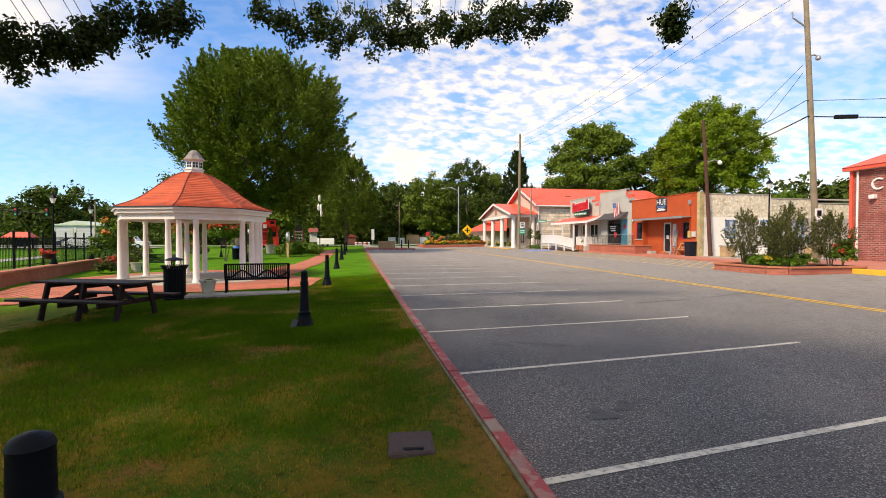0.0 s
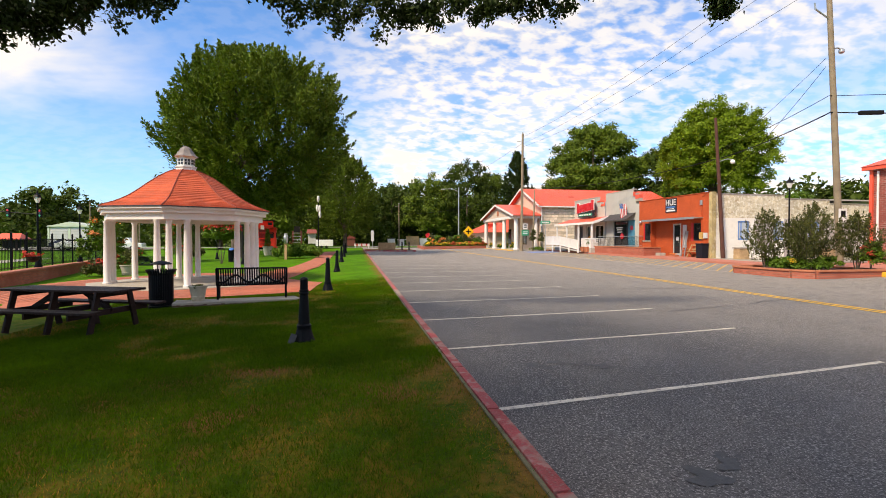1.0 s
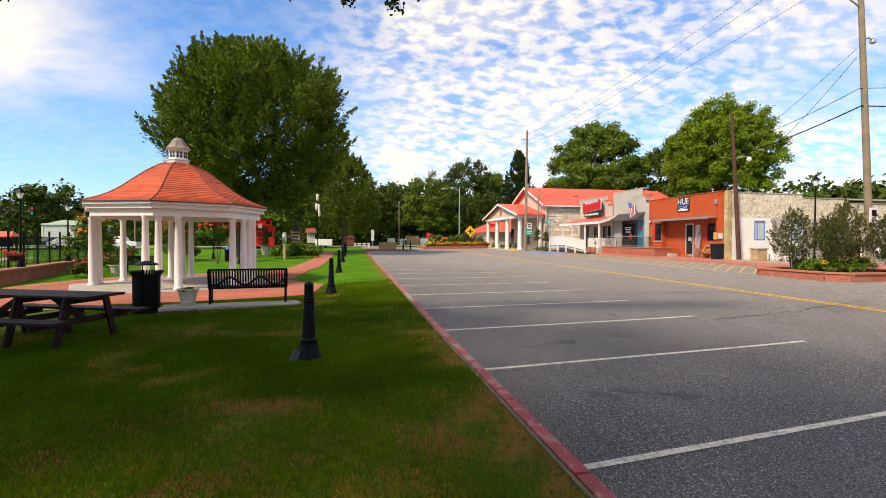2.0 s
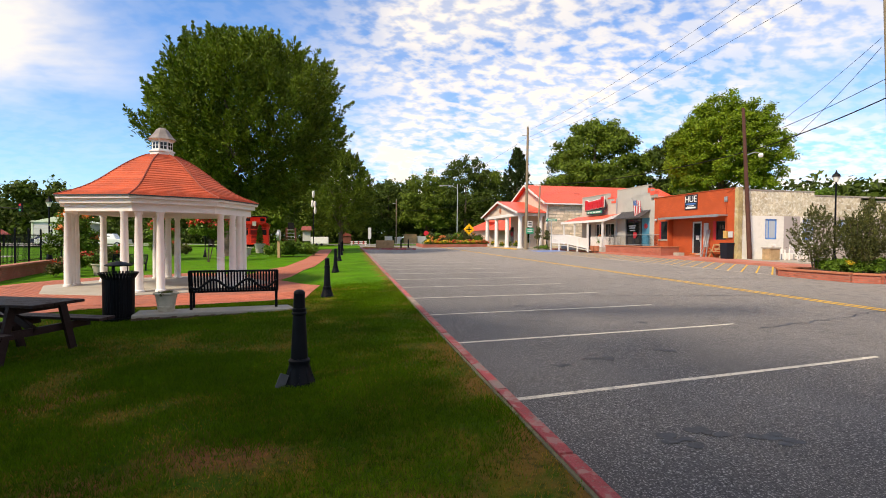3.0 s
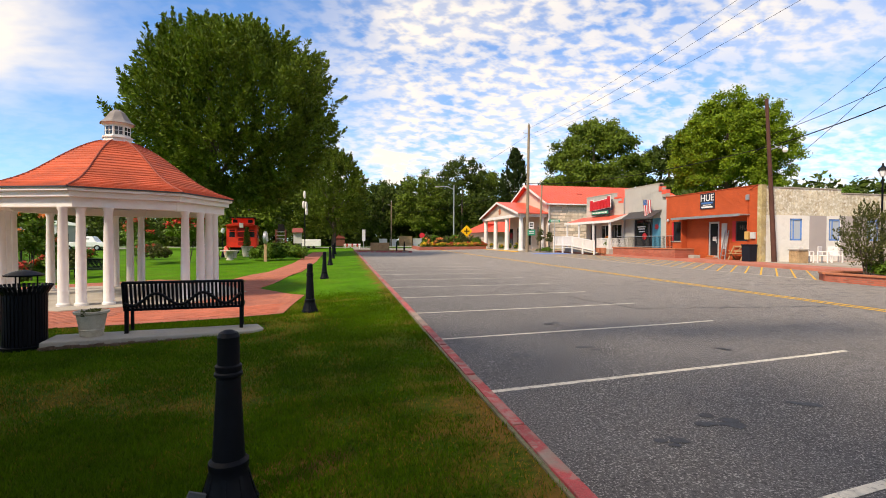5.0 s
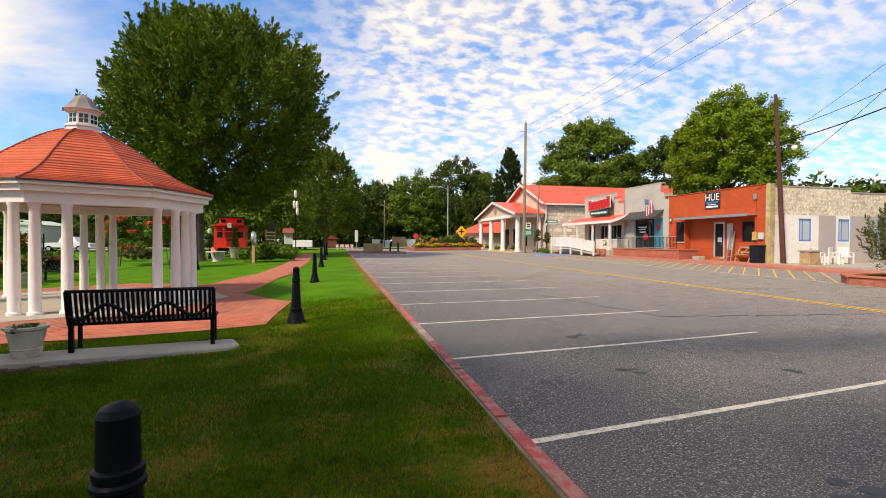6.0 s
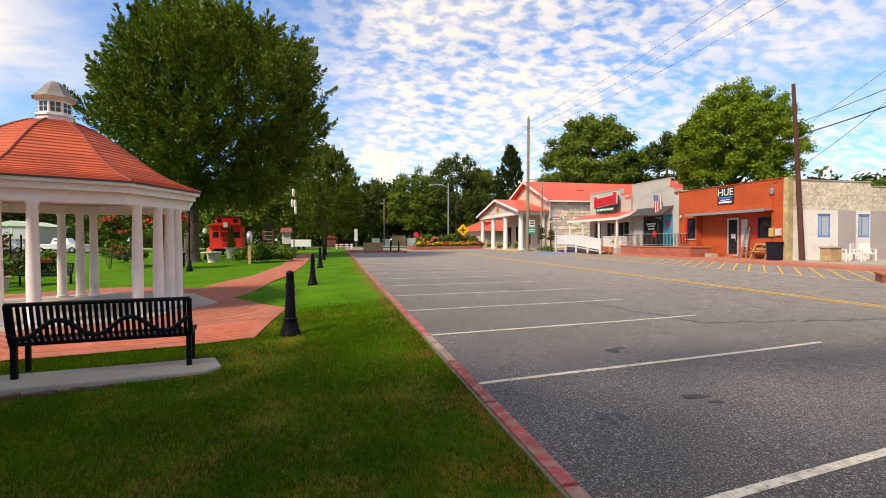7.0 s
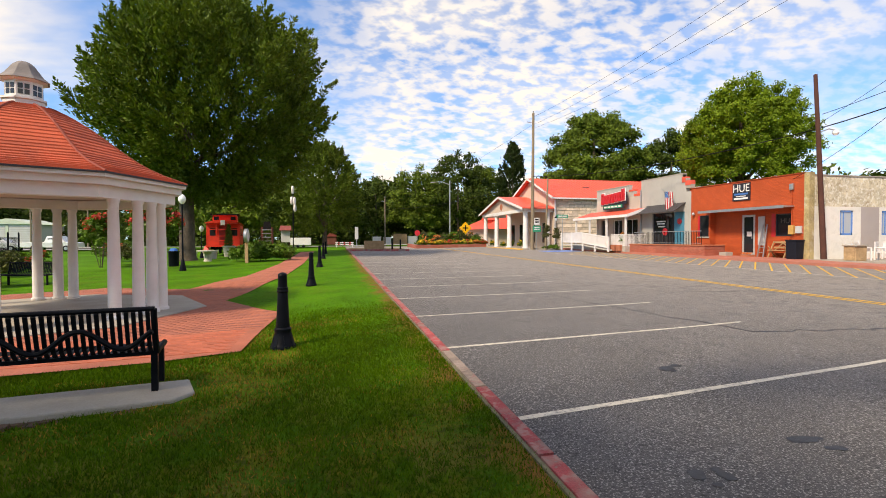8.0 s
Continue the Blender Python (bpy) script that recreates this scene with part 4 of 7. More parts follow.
part("gutter", MB().box(FX - 1.98, 38.45, 3.36, FX - 1.9, 47.25, 3.58).add([(FX - 1.9, 38.42, 3.36), (FX - 1.9, 38.5, 3.36), (FX, 38.5, 3.96), (FX, 38.42, 3.96), (FX - 1.9, 38.42, 3.6), (FX - 1.9, 38.5, 3.6), (FX, 38.5, 4.2), (FX, 38.42, 4.2)], [(3, 2, 1, 0), (4, 5, 6, 7), (0, 1, 5, 4), (1, 2, 6, 5), (2, 3, 7, 6), (3, 0, 4, 7)]), WHITE, pr)
for yy in (38.8, 41.6, 44.4, 46.9):
    part("porch_post", MB().box(FX - 1.85, yy - 0.07, 0.6, FX - 1.71, yy + 0.07, 3.42), WHITE, rest)
part("porch_deck", MB().box(FX - 1.95, 38.6, 0.4, FX, 47.2, 1.02), mat("deck_wood", (0.40, 0.36, 0.31), 0.8), rest)
sgn = part("sign", MB().box(FX - 0.5, 41.1, 4.25, FX - 0.36, 44.3, 4.72), SIGN_BLACK, rest, "black and green sign board", bevel=0.02)
random.seed(3)
for k in range(7):
    y0 = 44.5 - k * 0.53
    hgt = 1.0 if k in (0, 6) else 0.8
    zb = 4.74 + 0.03 * k
    part("white_outline", MB().box(FX - 0.50, y0 - 0.52, zb - 0.06, FX - 0.44, y0 + 0.06, zb + hgt + 0.06), WHITE, sgn, bevel=0.05)
    part("red_shape", MB().box(FX - 0.58, y0 - 0.44, zb, FX - 0.50, y0 - 0.28, zb + hgt).box(FX - 0.58, y0 - 0.16, zb, FX - 0.50, y0, zb + hgt).box(FX - 0.58, y0 - 0.28, zb + hgt - 0.2, FX - 0.50, y0 - 0.16, zb + hgt).box(FX - 0.58, y0 - 0.28, zb, FX - 0.50, y0 - 0.16, zb + 0.3), SIGN_RED, sgn)
part("backing", MB().box(FX - 0.44, 40.7, 4.62, FX - 0.38, 44.7, 5.62), SIGN_BLACK, sgn)
part("green_bar", MB().box(FX - 0.515, 41.25, 4.33, FX - 0.5, 44.15, 4.6), SIGN_GREEN, sgn)
for k in range(5):
    part("bar", MB().box(FX - 0.522, 41.45 + k * 0.55, 4.4, FX - 0.515, 41.85 + k * 0.55, 4.53), WHITE, sgn)

ramp = thing("ramp", 0, 0, 0, "white painted access ramp with picket railing", "ramp")
RX = 20.7
part("ramp_floor", MB().add([(RX, 40.0, 0.62), (RX + 1.2, 40.0, 0.62), (RX + 1.2, 44.5, 1.0), (RX, 44.5, 1.0), (RX, 48.4, 1.02), (RX + 1.2, 48.4, 1.02), (RX, 40.0, 0.72), (RX + 1.2, 40.0, 0.72), (RX + 1.2, 44.5, 1.1), (RX, 44.5, 1.1), (RX, 48.4, 1.12), (RX + 1.2, 48.4, 1.12)], [(6, 7, 8, 9), (9, 8, 11, 10), (0, 6, 9, 3), (3, 9, 10, 4), (0, 1, 7, 6), (3, 2, 1, 0), (4, 5, 2, 3), (4, 10, 11, 5)]), mat("ramp_wood", (0.5, 0.47, 0.42), 0.8), ramp)
zr = lambda yy: 0.66 + 0.4 * min(1, (yy - 40) / 4.5) + 0.004 * (yy - 40)
for yy in steps(40.0, 48.4, 2.1):
    part("post", MB().box(RX - 0.06, yy - 0.06, 0.5, RX + 0.06, yy + 0.06, zr(yy) + 1.15), WHITE, ramp)
for a, b in ((40.0, 44.5), (44.5, 48.4)):
    for h in (0.22, 1.08):
        part("rail", MB().beam((RX, a, zr(a) + h), (RX, b, zr(b) + h), 0.06, 0.1), WHITE, ramp)
PICK = MB().box(-0.012, -0.035, 0, 0.012, 0.035, 0.9).mesh("picket")
for yy in steps(40.15, 48.3, 0.105):
    part("picket", PICK, WHITE, ramp, m=pose(RX, yy, zr(yy) + 0.2))
porch_rail = thing("porch_railing", 0, 0, 0, "white picket railing at the porch edge", "railing")
part("rail", MB().box(FX - 2.0, 38.65, 1.9, FX - 1.93, 40.6, 1.98).box(FX - 1.95, 38.6, 1.9, FX - 0.1, 38.66, 1.98), WHITE, porch_rail)
for yy in steps(38.7, 40.6, 0.12):
    part("picket", PICK, WHITE, porch_rail, m=pose(FX - 1.965, yy, 1.02))
for xx in steps(FX - 1.9, FX - 0.15, 0.12):
    part("picket", PICK, WHITE, porch_rail, m=pose(xx, 38.63, 1.02, 0, 0, 90))

# stone hall with portico
hall = thing("stone_hall", 0, 0, 0, "pale stacked-stone hall with red metal roof and columned portico", "hall")
HX, HY0, HY1 = 21.6, 51.6, 64.4
part("long_wall", MB().box(HX, HY0, 0.5, 41, HY0 + 0.3, 6.1), STONE_JOINT, hall, "stacked-stone wall")
part("gable_wall", MB().add([(HX, HY0 + 0.3, 0.5), (HX, HY1, 0.5), (HX, HY1, 6.1), (HX, 58, 8.6), (HX, HY0 + 0.3, 6.2), (HX + 0.3, HY0 + 0.3, 0.5), (HX + 0.3, HY1, 0.5), (HX + 0.3, HY1, 6.1), (HX + 0.3, 58, 8.6), (HX + 0.3, HY0 + 0.3, 6.2)], [(4, 3, 2, 1, 0), (5, 6, 7, 8, 9), (0, 1, 6, 5), (1, 2, 7, 6), (4, 0, 5, 9)]), SIDING, hall, "pale gable end")
part("back_wall", MB().box(HX, HY1, 0.5, 41, HY1 + 0.3, 6.1).box(40.7, HY0 + 0.3, 0.5, 41, HY1, 6.1), SIDING, hall)
for s, ye in ((1, HY0 - 0.5), (-1, HY1 + 0.8)):
    rf = MB()
    for k in range(44):
        x0 = HX - 0.6 + k * 0.45
        rf.add([(x0, ye, 5.95), (x0 + 0.43, ye, 5.95), (x0 + 0.43, 58, 8.75), (x0, 58, 8.75), (x0, ye, 6.02), (x0 + 0.43, ye, 6.02), (x0 + 0.43, 58, 8.82), (x0, 58, 8.82)], [(4, 5, 6, 7), (0, 3, 2, 1), (0, 1, 5, 4), (0, 4, 7, 3), (1, 2, 6, 5)])
        rf.add([(x0 + 0.42, ye, 6.02), (x0 + 0.46, ye, 6.02), (x0 + 0.46, 58, 8.82), (x0 + 0.42, 58, 8.82), (x0 + 0.42, ye, 6.07), (x0 + 0.46, ye, 6.07), (x0 + 0.46, 58, 8.87), (x0 + 0.42, 58, 8.87)], [(4, 5, 6, 7), (0, 4, 7, 3), (1, 2, 6, 5)])
    part("roof_side", rf, METAL_RED, hall, "red ribbed metal roof")
part("fascia", MB().beam((HX - 0.6, HY0 - 0.5, 5.95), (HX - 0.6, 58, 8.75), 0.06, 0.22).beam((HX - 0.6, HY1 + 0.8, 5.95), (HX - 0.6, 58, 8.75), 0.06, 0.22).box(HX - 0.6, HY0 - 0.54, 5.85, 41, HY0 - 0.5, 6.0), WHITE, hall, "white fascia board")
part("roof_vent", MB().box(26.5, 54.6, 7.2, 27.3, 55.0, 7.55), SIGN_BLACK, hall, bevel=0.03)
PX0, PX1, PY0, PY1, PC = 18.2, HX - 0.1, 52.0, 66.8, 59.4
for yy in (52.5, 57.3, 61.8, 66.3):
    part("column", MB().lathe([(0.36, 0), (0.36, 0.12), (0.28, 0.16), (0.27, 2.0), (0.24, 3.75), (0.3, 3.8), (0.3, 3.9)], 18, m=pose(18.55, yy, 0.62)), WHITE, hall, smooth=True)
part("column", MB().lathe([(0.3, 0), (0.3, 0.12), (0.24, 0.16), (0.2, 3.75), (0.25, 3.8), (0.25, 3.9)], 18, m=pose(21.1, 52.4, 0.62)), WHITE, hall, smooth=True)
part("entablature", MB().box(PX0, PY0, 4.5, PX0 + 0.5, PY1, 4.85).box(PX0 + 0.5, PY0, 4.5, PX1, PY0 + 0.4, 4.85).box(PX0 + 0.5, PY1 - 0.4, 4.5, PX1, PY1, 4.85), WHITE, hall)
part("pediment", MB().add([(PX0 + 0.1, PY0, 4.85), (PX0 + 0.1, PY1, 4.85), (PX0 + 0.1, PC, 6.5), (PX0 + 0.4, PY0, 4.85), (PX0 + 0.4, PY1, 4.85), (PX0 + 0.4, PC, 6.5)], [(2, 1, 0), (3, 4, 5), (0, 1, 4, 3)]), SIDING, hall, "pale pediment")
part("emblem", MB().lathe([(0.42, 0), (0.42, 0.04)], 9, m=pose(PX0 + 0.1, PC, 5.45, 0, -90, 0)), TERRACOTTA, hall)
for s, ye in ((1, PY0 - 0.35), (-1, PY1 + 0.35)):
    part("portico_roof", MB().add([(PX0 - 0.35, ye, 4.82), (PX1 + 0.1, ye, 4.82), (PX1 + 0.1, PC, 6.6), (PX0 - 0.35, PC, 6.6), (PX0 - 0.35, ye, 4.92), (PX1 + 0.1, ye, 4.92), (PX1 + 0.1, PC, 6.7), (PX0 - 0.35, PC, 6.7)], [(0, 3, 2, 1), (4, 5, 6, 7), (0, 1, 5, 4), (0, 4, 7, 3), (1, 2, 6, 5)]), METAL_RED, hall)
    part("rake_board", MB().beam((PX0 - 0.37, ye, 4.8), (PX0 - 0.37, PC, 6.58), 0.05, 0.24), WHITE, hall)
part("porch_floor", MB().box(PX0 - 0.3, PY0 - 0.3, 0.3, HX, PY1 + 0.3, 0.62), CONCRETE, hall, bevel=0.02)
part("porch_kerb", MB().box(PX0 - 0.6, PY0 - 0.4, 0.3, PX0 - 0.3, PY1 + 0.3, 0.58), YELLOW, hall, "yellow painted kerb")
for yy in (54.2, 57.6, 61.0, 64.0):
    part("window", MB().box(HX - 0.06, yy - 0.6, 1.2, HX - 0.004, yy + 0.6, 3.4), GLASS, hall)
part("corner_pipe", MB().tube([(HX - 0.06, HY0 - 0.06, 0.5), (HX - 0.06, HY0 - 0.06, 5.9)], 0.08, 8), WHITE, hall, smooth=True)

far_shop = thing("far_shop", 0, 0, 0, "low far building with orange-red roof", "building")
part("wall", MB().box(20.5, 72, 0.5, 30, 86, 3.2), SIDING, far_shop)
part("roof", MB().add([(19.8, 71, 3.1), (31, 71, 3.1), (31, 87, 3.1), (19.8, 87, 3.1), (25, 74, 5.6), (25, 84, 5.6)], [(0, 1, 4), (1, 2, 5, 4), (2, 3, 5), (3, 0, 4, 5), (3, 2, 1, 0)]), METAL_RED, far_shop)
part("dormer", MB().box(21.2, 74, 3.5, 22.6, 75.6, 4.6).add([(20.9, 73.7, 4.5), (20.9, 75.9, 4.5), (23.5, 75.9, 4.5), (23.5, 73.7, 4.5), (20.9, 74.8, 5.3), (23.5, 74.8, 5.3)], [(0, 3, 5, 4), (1, 4, 5, 2), (0, 4, 1), (2, 5, 3)]), METAL_RED, far_shop)

# civic building at the corner
civ = thing("brick_civic_building", 0, 0, 0, "dark red brick civic building with red roof and white letters", "building")
CX, CY = 29.3, 19.0
part("wall", MB().box(CX, CY - 14, 0.4, CX + 0.35, CY - 0.35, 6.0), DARK_BRICK, civ, "dark red brick wall")
part("end_wall", MB().box(CX, CY - 0.35, 0.4, CX + 12, CY, 6.0).box(CX + 0.35, CY - 14, 0.4, CX + 12, CY - 13.65, 6.0), DARK_BRICK_X, civ)
part("corner_trim", MB().box(CX - 0.12, CY - 0.06, 0.4, CX - 0.003, CY + 0.12, 6.0).box(CX - 0.003, CY + 0.003, 0.4, CX + 0.2, CY + 0.12, 6.0), METAL_RED, civ, "red corner trim")
part("downpipe", MB().tube([(CX - 0.08, CY - 0.35, 0.5), (CX - 0.08, CY - 0.35, 5.9)], 0.06, 8), WHITE, civ, smooth=True)
part("fascia", MB().box(CX - 0.35, CY - 14.4, 5.98, CX - 0.25, CY + 0.4, 6.22), METAL_RED, civ)
part("soffit", MB().box(CX - 0.25, CY - 14.4, 5.98, CX + 12, CY + 0.4, 6.02), WHITE, civ)
part("roof", MB().add([(CX - 0.4, CY + 0.45, 6.2), (CX - 0.4, CY - 14.5, 6.2), (CX + 12.4, CY - 14.5, 6.2), (CX + 12.4, CY + 0.45, 6.2), (CX + 6, CY - 6, 9.4), (CX + 6, CY - 8, 9.4)], [(0, 4, 5, 1), (1, 5, 2), (2, 5, 4, 3), (3, 4, 0)]), METAL_RED, civ, "red metal roof")
for ch, yy in (("C", CY - 1.45), ("I", CY - 2.15)):
    text_on("letter", ch, 1.0, on_street(CX - 0.05, yy, 5.0), WHITE, civ, 0.04, "raised white letter")
part("floodlight", MB().box(CX - 0.3, CY - 1.45, 4.15, CX - 0.004, CY - 1.15, 4.4), WHITE, civ, bevel=0.03)

# walks by the shops
walk_mb = MB()
for a, b in zip(steps(16.2, 50, 2.5), steps(16.2, 50, 2.5)[1:]):
    v = []
    for yy in (a, b):
        v += [(21.3, yy, road_z(21.3, yy) + 0.14), (23.3 if yy > 25 else 37, yy, road_z(23.3, yy) + 0.16), (21.3, yy, -0.2)]
    walk_mb.add(v, [(0, 1, 4, 3), (0, 3, 5, 2)])
solid("pavement", walk_mb, RED_WALK, "red tinted concrete pavement before the shops", "", "structure")
lot = MB().box(23.3, 19.12, -0.2, 40, 25.0, 0.5)
solid("lot", lot, CONCRETE, "pale open lot beside the shops", "", "structure")
yk = MB().box(20.6, 6.0, 0, 20.9, 12.1, 0.42)
solid("yellow_kerb", yk, YELLOW, "yellow painted kerb", "kerb", "structure", bevel=0.02)
cwalk = MB().box(20.9, 2.0, 0, 29.0, 17.0, 0.40)
solid("corner_pavement", cwalk, RED_WALK, "red tinted pavement at the civic building", "", "structure")

terrace = thing("terrace_wall", 0, 0, 0, "low red brick terrace wall with coping", "wall")
part("wall_face", MB().box(21.75, 30.6, 0.3, 22.0, 39.0, 1.14).box(22.0, 30.6, 0.3, FX, 30.85, 1.14), LOW_BRICK, terrace)
part("coping", MB().box(21.70, 30.55, 1.14, 22.05, 39.05, 1.22).box(22.05, 30.55, 1.14, FX, 30.9, 1.22), TERRACOTTA, terrace, bevel=0.01)
part("terrace_floor", MB().box(22.0, 30.85, 0.3, FX, 39.0, 1.1), CONCRETE, terrace)
rail = thing("terrace_railing", 0, 0, 0, "dark metal railing on the terrace wall", "railing")
part("rail", MB().box(21.85, 31.0, 2.1, 21.9, 38.2, 2.14).box(21.85, 31.0, 1.3, 21.9, 38.2, 1.33), STEEL, rail)
BAL = MB().box(-0.012, -0.012, 0, 0.012, 0.012, 0.9).mesh("baluster")
for yy in steps(31.0, 38.2, 0.15):
    part("baluster", BAL, BLACK, rail, m=pose(21.875, yy, 1.22))

# ---- trees ----
def leaf_cloud(rng, clumps, per, radius, size, flat=0.75, droop=0.0):
    """Leaves as small bent blades, gathered in clumps; returns corners and faces."""
    n = len(clumps) * per
    c = np.repeat(np.asarray(clumps, float), per, axis=0)
    d = rng.normal(size=(n, 3))
    d /= np.linalg.norm(d, axis=1)[:, None] + 1e-9
    rad = radius * rng.random(n) ** 0.45 * rng.uniform(0.55, 1.25, n)
    p = c + d * rad[:, None] * np.array([1, 1, flat])
    p[:, 2] -= droop * rng.random(n)
    a = rng.normal(size=(n, 3))
    a /= np.linalg.norm(a, axis=1)[:, None]
    up = d * 0.6 + rng.normal(size=(n, 3)) * 0.55 + np.array([0, 0, 0.35])
    b = np.cross(a, up)
    b /= np.linalg.norm(b, axis=1)[:, None] + 1e-9
    a = np.cross(up, b)
    a /= np.linalg.norm(a, axis=1)[:, None] + 1e-9
    s = size * rng.uniform(0.6, 1.35, n)[:, None]
    v = np.stack([p - a * s, p + b * s * 0.55, p + a * s, p - b * s * 0.55], axis=1).reshape(-1, 3)
    f = np.arange(n * 4).reshape(n, 4)
    return v, f


def np_mesh(name, v, f):
    me = bpy.data.meshes.new(name)
    k = f.shape[1]
    me.vertices.add(len(v))
    me.vertices.foreach_set("co", np.ascontiguousarray(v, dtype=np.float32).ravel())
    me.loops.add(f.size)
    me.loops.foreach_set("vertex_index", np.ascontiguousarray(f, dtype=np.int32).ravel())
    me.polygons.add(len(f))
    me.polygons.foreach_set("loop_start", np.arange(0, f.size, k, dtype=np.int32))
    me.update(calc_edges=True)
    return me


def crown_clumps(rng, n, rx, ry, rz, base=0.0, lumps=5, shell=0.55):
    """Places of clumps in an uneven crown, wider below than above."""
    d = rng.normal(size=(n, 3))
    d /= np.linalg.norm(d, axis=1)[:, None]
    d[:, 2] = np.where(d[:, 2] < -0.55, -0.55 * rng.random(n), d[:, 2])
    dirs = rng.normal(size=(lumps, 3))
    dirs /= np.linalg.norm(dirs, axis=1)[:, None]
    bump = 1 + 0.20 * (np.clip((d @ dirs.T), 0, 1) ** 3).max(axis=1) - 0.10 * rng.random(n)
    r = (shell + (1 - shell) * rng.random(n) ** 0.6) * bump
    taper = 1 - 0.28 * np.clip(d[:, 2], 0, 1)
    return np.stack([d[:, 0] * rx * r * taper, d[:, 1] * ry * r * taper, d[:, 2] * rz * r + base], axis=1)


def spray_cloud(rng, centre, clumps, per, length, radius, size):
    """Leaves set along sprays that point up and away from the crown's middle."""
    c = np.asarray(clumps, float)
    out = c - np.asarray(centre, float)
    out /= np.linalg.norm(out, axis=1)[:, None] + 1e-9
    ax = out * 0.75 + np.array([0, 0, 0.55]) + rng.normal(size=c.shape) * 0.28
    ax /= np.linalg.norm(ax, axis=1)[:, None]
    length = length * rng.uniform(0.55, 1.3, len(c))
    n = len(c) * per
    u = rng.random(n) ** 0.8
    axn, cn, ln = np.repeat(ax, per, axis=0), np.repeat(c, per, axis=0), np.repeat(length, per)
    off = rng.normal(size=(n, 3))
    off -= axn * (off * axn).sum(axis=1)[:, None]
    p = cn + axn * (ln * (u - 0.35))[:, None] + off * (radius * 0.55 * (1.08 - u))[:, None]
    a = axn + off * 0.5 + rng.normal(size=(n, 3)) * 0.35
    a /= np.linalg.norm(a, axis=1)[:, None]
    b = np.cross(a, rng.normal(size=(n, 3)) + np.array([0, 0, 0.8]))
    b /= np.linalg.norm(b, axis=1)[:, None] + 1e-9
    s = size * rng.uniform(0.6, 1.3, n)[:, None]
    v = np.stack([p - a * s, p + b * s * 0.42, p + a * s, p - b * s * 0.42], axis=1).reshape(-1, 3)
    return v, np.arange(n * 4).reshape(n, 4)


def dome_clumps(rng, n, r, z0, z1, foot, shell, point=2.3):
    """Places of sprays in a domed crown: narrow at its foot, widest two fifths up; point: the larger, the blunter the top."""
    u = rng.random(n) ** 0.92
    wide = 0.52
    prof = np.where(u < wide, foot + (1 - foot) * np.sin(np.clip(u / wide, 0, 1) * math.pi / 2), (1 - np.clip((u - wide) / (1 - wide), 0, 1) ** point) ** 0.62)
    a = rng.uniform(0, 2 * math.pi, n)
    lump = 1 + 0.09 * np.sin(a * 3 + u * 9) + 0.07 * np.sin(a * 5 - u * 14 + 1.3) - 0.10 * rng.random(n)
    rad = r * prof * lump * (shell + (1 - shell) * rng.random(n) ** 0.5)
    return np.stack([rad * np.cos(a), rad * np.sin(a), z0 + (z1 - z0) * u], axis=1)


def tree(name, x, y, h, spread, bole, leafmat, label, seed, clumps=170, per=150, leaf=0.2, clump_r=1.1, trunk_r=0.4, group="", limbs=9, z=None, shell=0.55, ry=None, kind="tree", lean=0.0, dome=None):
    rng = np.random.default_rng(seed)
    rnd = random.Random(seed)
    z0 = land_z(x, y) if z is None else z
    t = thing(name, x, y, z0 - 0.05, label, kind, group)
    rz = (h - bole) / 2
    cz = bole + rz * 0.92
    mb = MB()
    mb.lathe([(trunk_r * 1.55, -0.1), (trunk_r * 1.15, 0.35), (trunk_r, 1.1), (trunk_r * 0.9, bole), (trunk_r * 0.55, cz), (trunk_r * 0.18, cz + rz * 0.6)], 12)
    part("trunk", mb, BARK, t, smooth=True)
    for k in range(limbs):
        a = 6.283 * k / limbs + rnd.uniform(-0.3, 0.3)
        zs = bole * rnd.uniform(0.75, 1.2) + rz * 0.5 * rnd.random()
        e = spread * rnd.uniform(0.5, 0.8)
        p1 = (math.cos(a) * e * 0.45, math.sin(a) * e * 0.45, zs + rz * rnd.uniform(0.15, 0.5))
        p2 = (math.cos(a + 0.2) * e, math.sin(a + 0.2) * e, zs + rz * rnd.uniform(0.3, 0.95))
        part("limb", MB().tube([(0, 0, zs), p1, p2], trunk_r * 0.34, 7, trunk_r * 0.08), BARK, t, smooth=True)
    if dome:
        foot, point, length = dome
        cl = dome_clumps(rng, clumps, spread, bole, h - length * 0.5, foot, shell, point) + np.array([lean, 0, 0])
        v, f = spray_cloud(rng, (lean, 0, bole + (h - bole) * 0.3), cl, per, length, clump_r, leaf)
    else:
        cl = crown_clumps(rng, clumps, spread, ry or spread, rz, cz, shell=shell) + np.array([lean, 0, 0])
        v, f = leaf_cloud(rng, cl, per, clump_r, leaf)
    cr = part("crown", np_mesh("crown", v, f), leafmat, t)
    return t


tree("shade_tree", -12.2, 43.5, 19.6, 8.2, 4.9, LEAF, "large dense green park tree beside the red caboose", 11, clumps=1500, per=125, leaf=0.15, clump_r=0.75, trunk_r=0.55, shell=0.4, lean=2.1, dome=(0.32, 2.9, 2.2))
tree("park_tree", -2.9, 82, 16.4, 5.6, 2.6, LEAF, "rounded green tree beyond the brick path", 12, clumps=560, per=80, leaf=0.2, clump_r=0.7, trunk_r=0.35, shell=0.4, dome=(0.55, 1.8, 2.2))
tree("pecan_tree", 46.5, 53, 20.6, 7.2, 5, LEAF_LIGHT, "tall yellow-green tree behind the shops", 13, clumps=520, per=190, leaf=0.155, clump_r=0.95, trunk_r=0.5, shell=0.35)
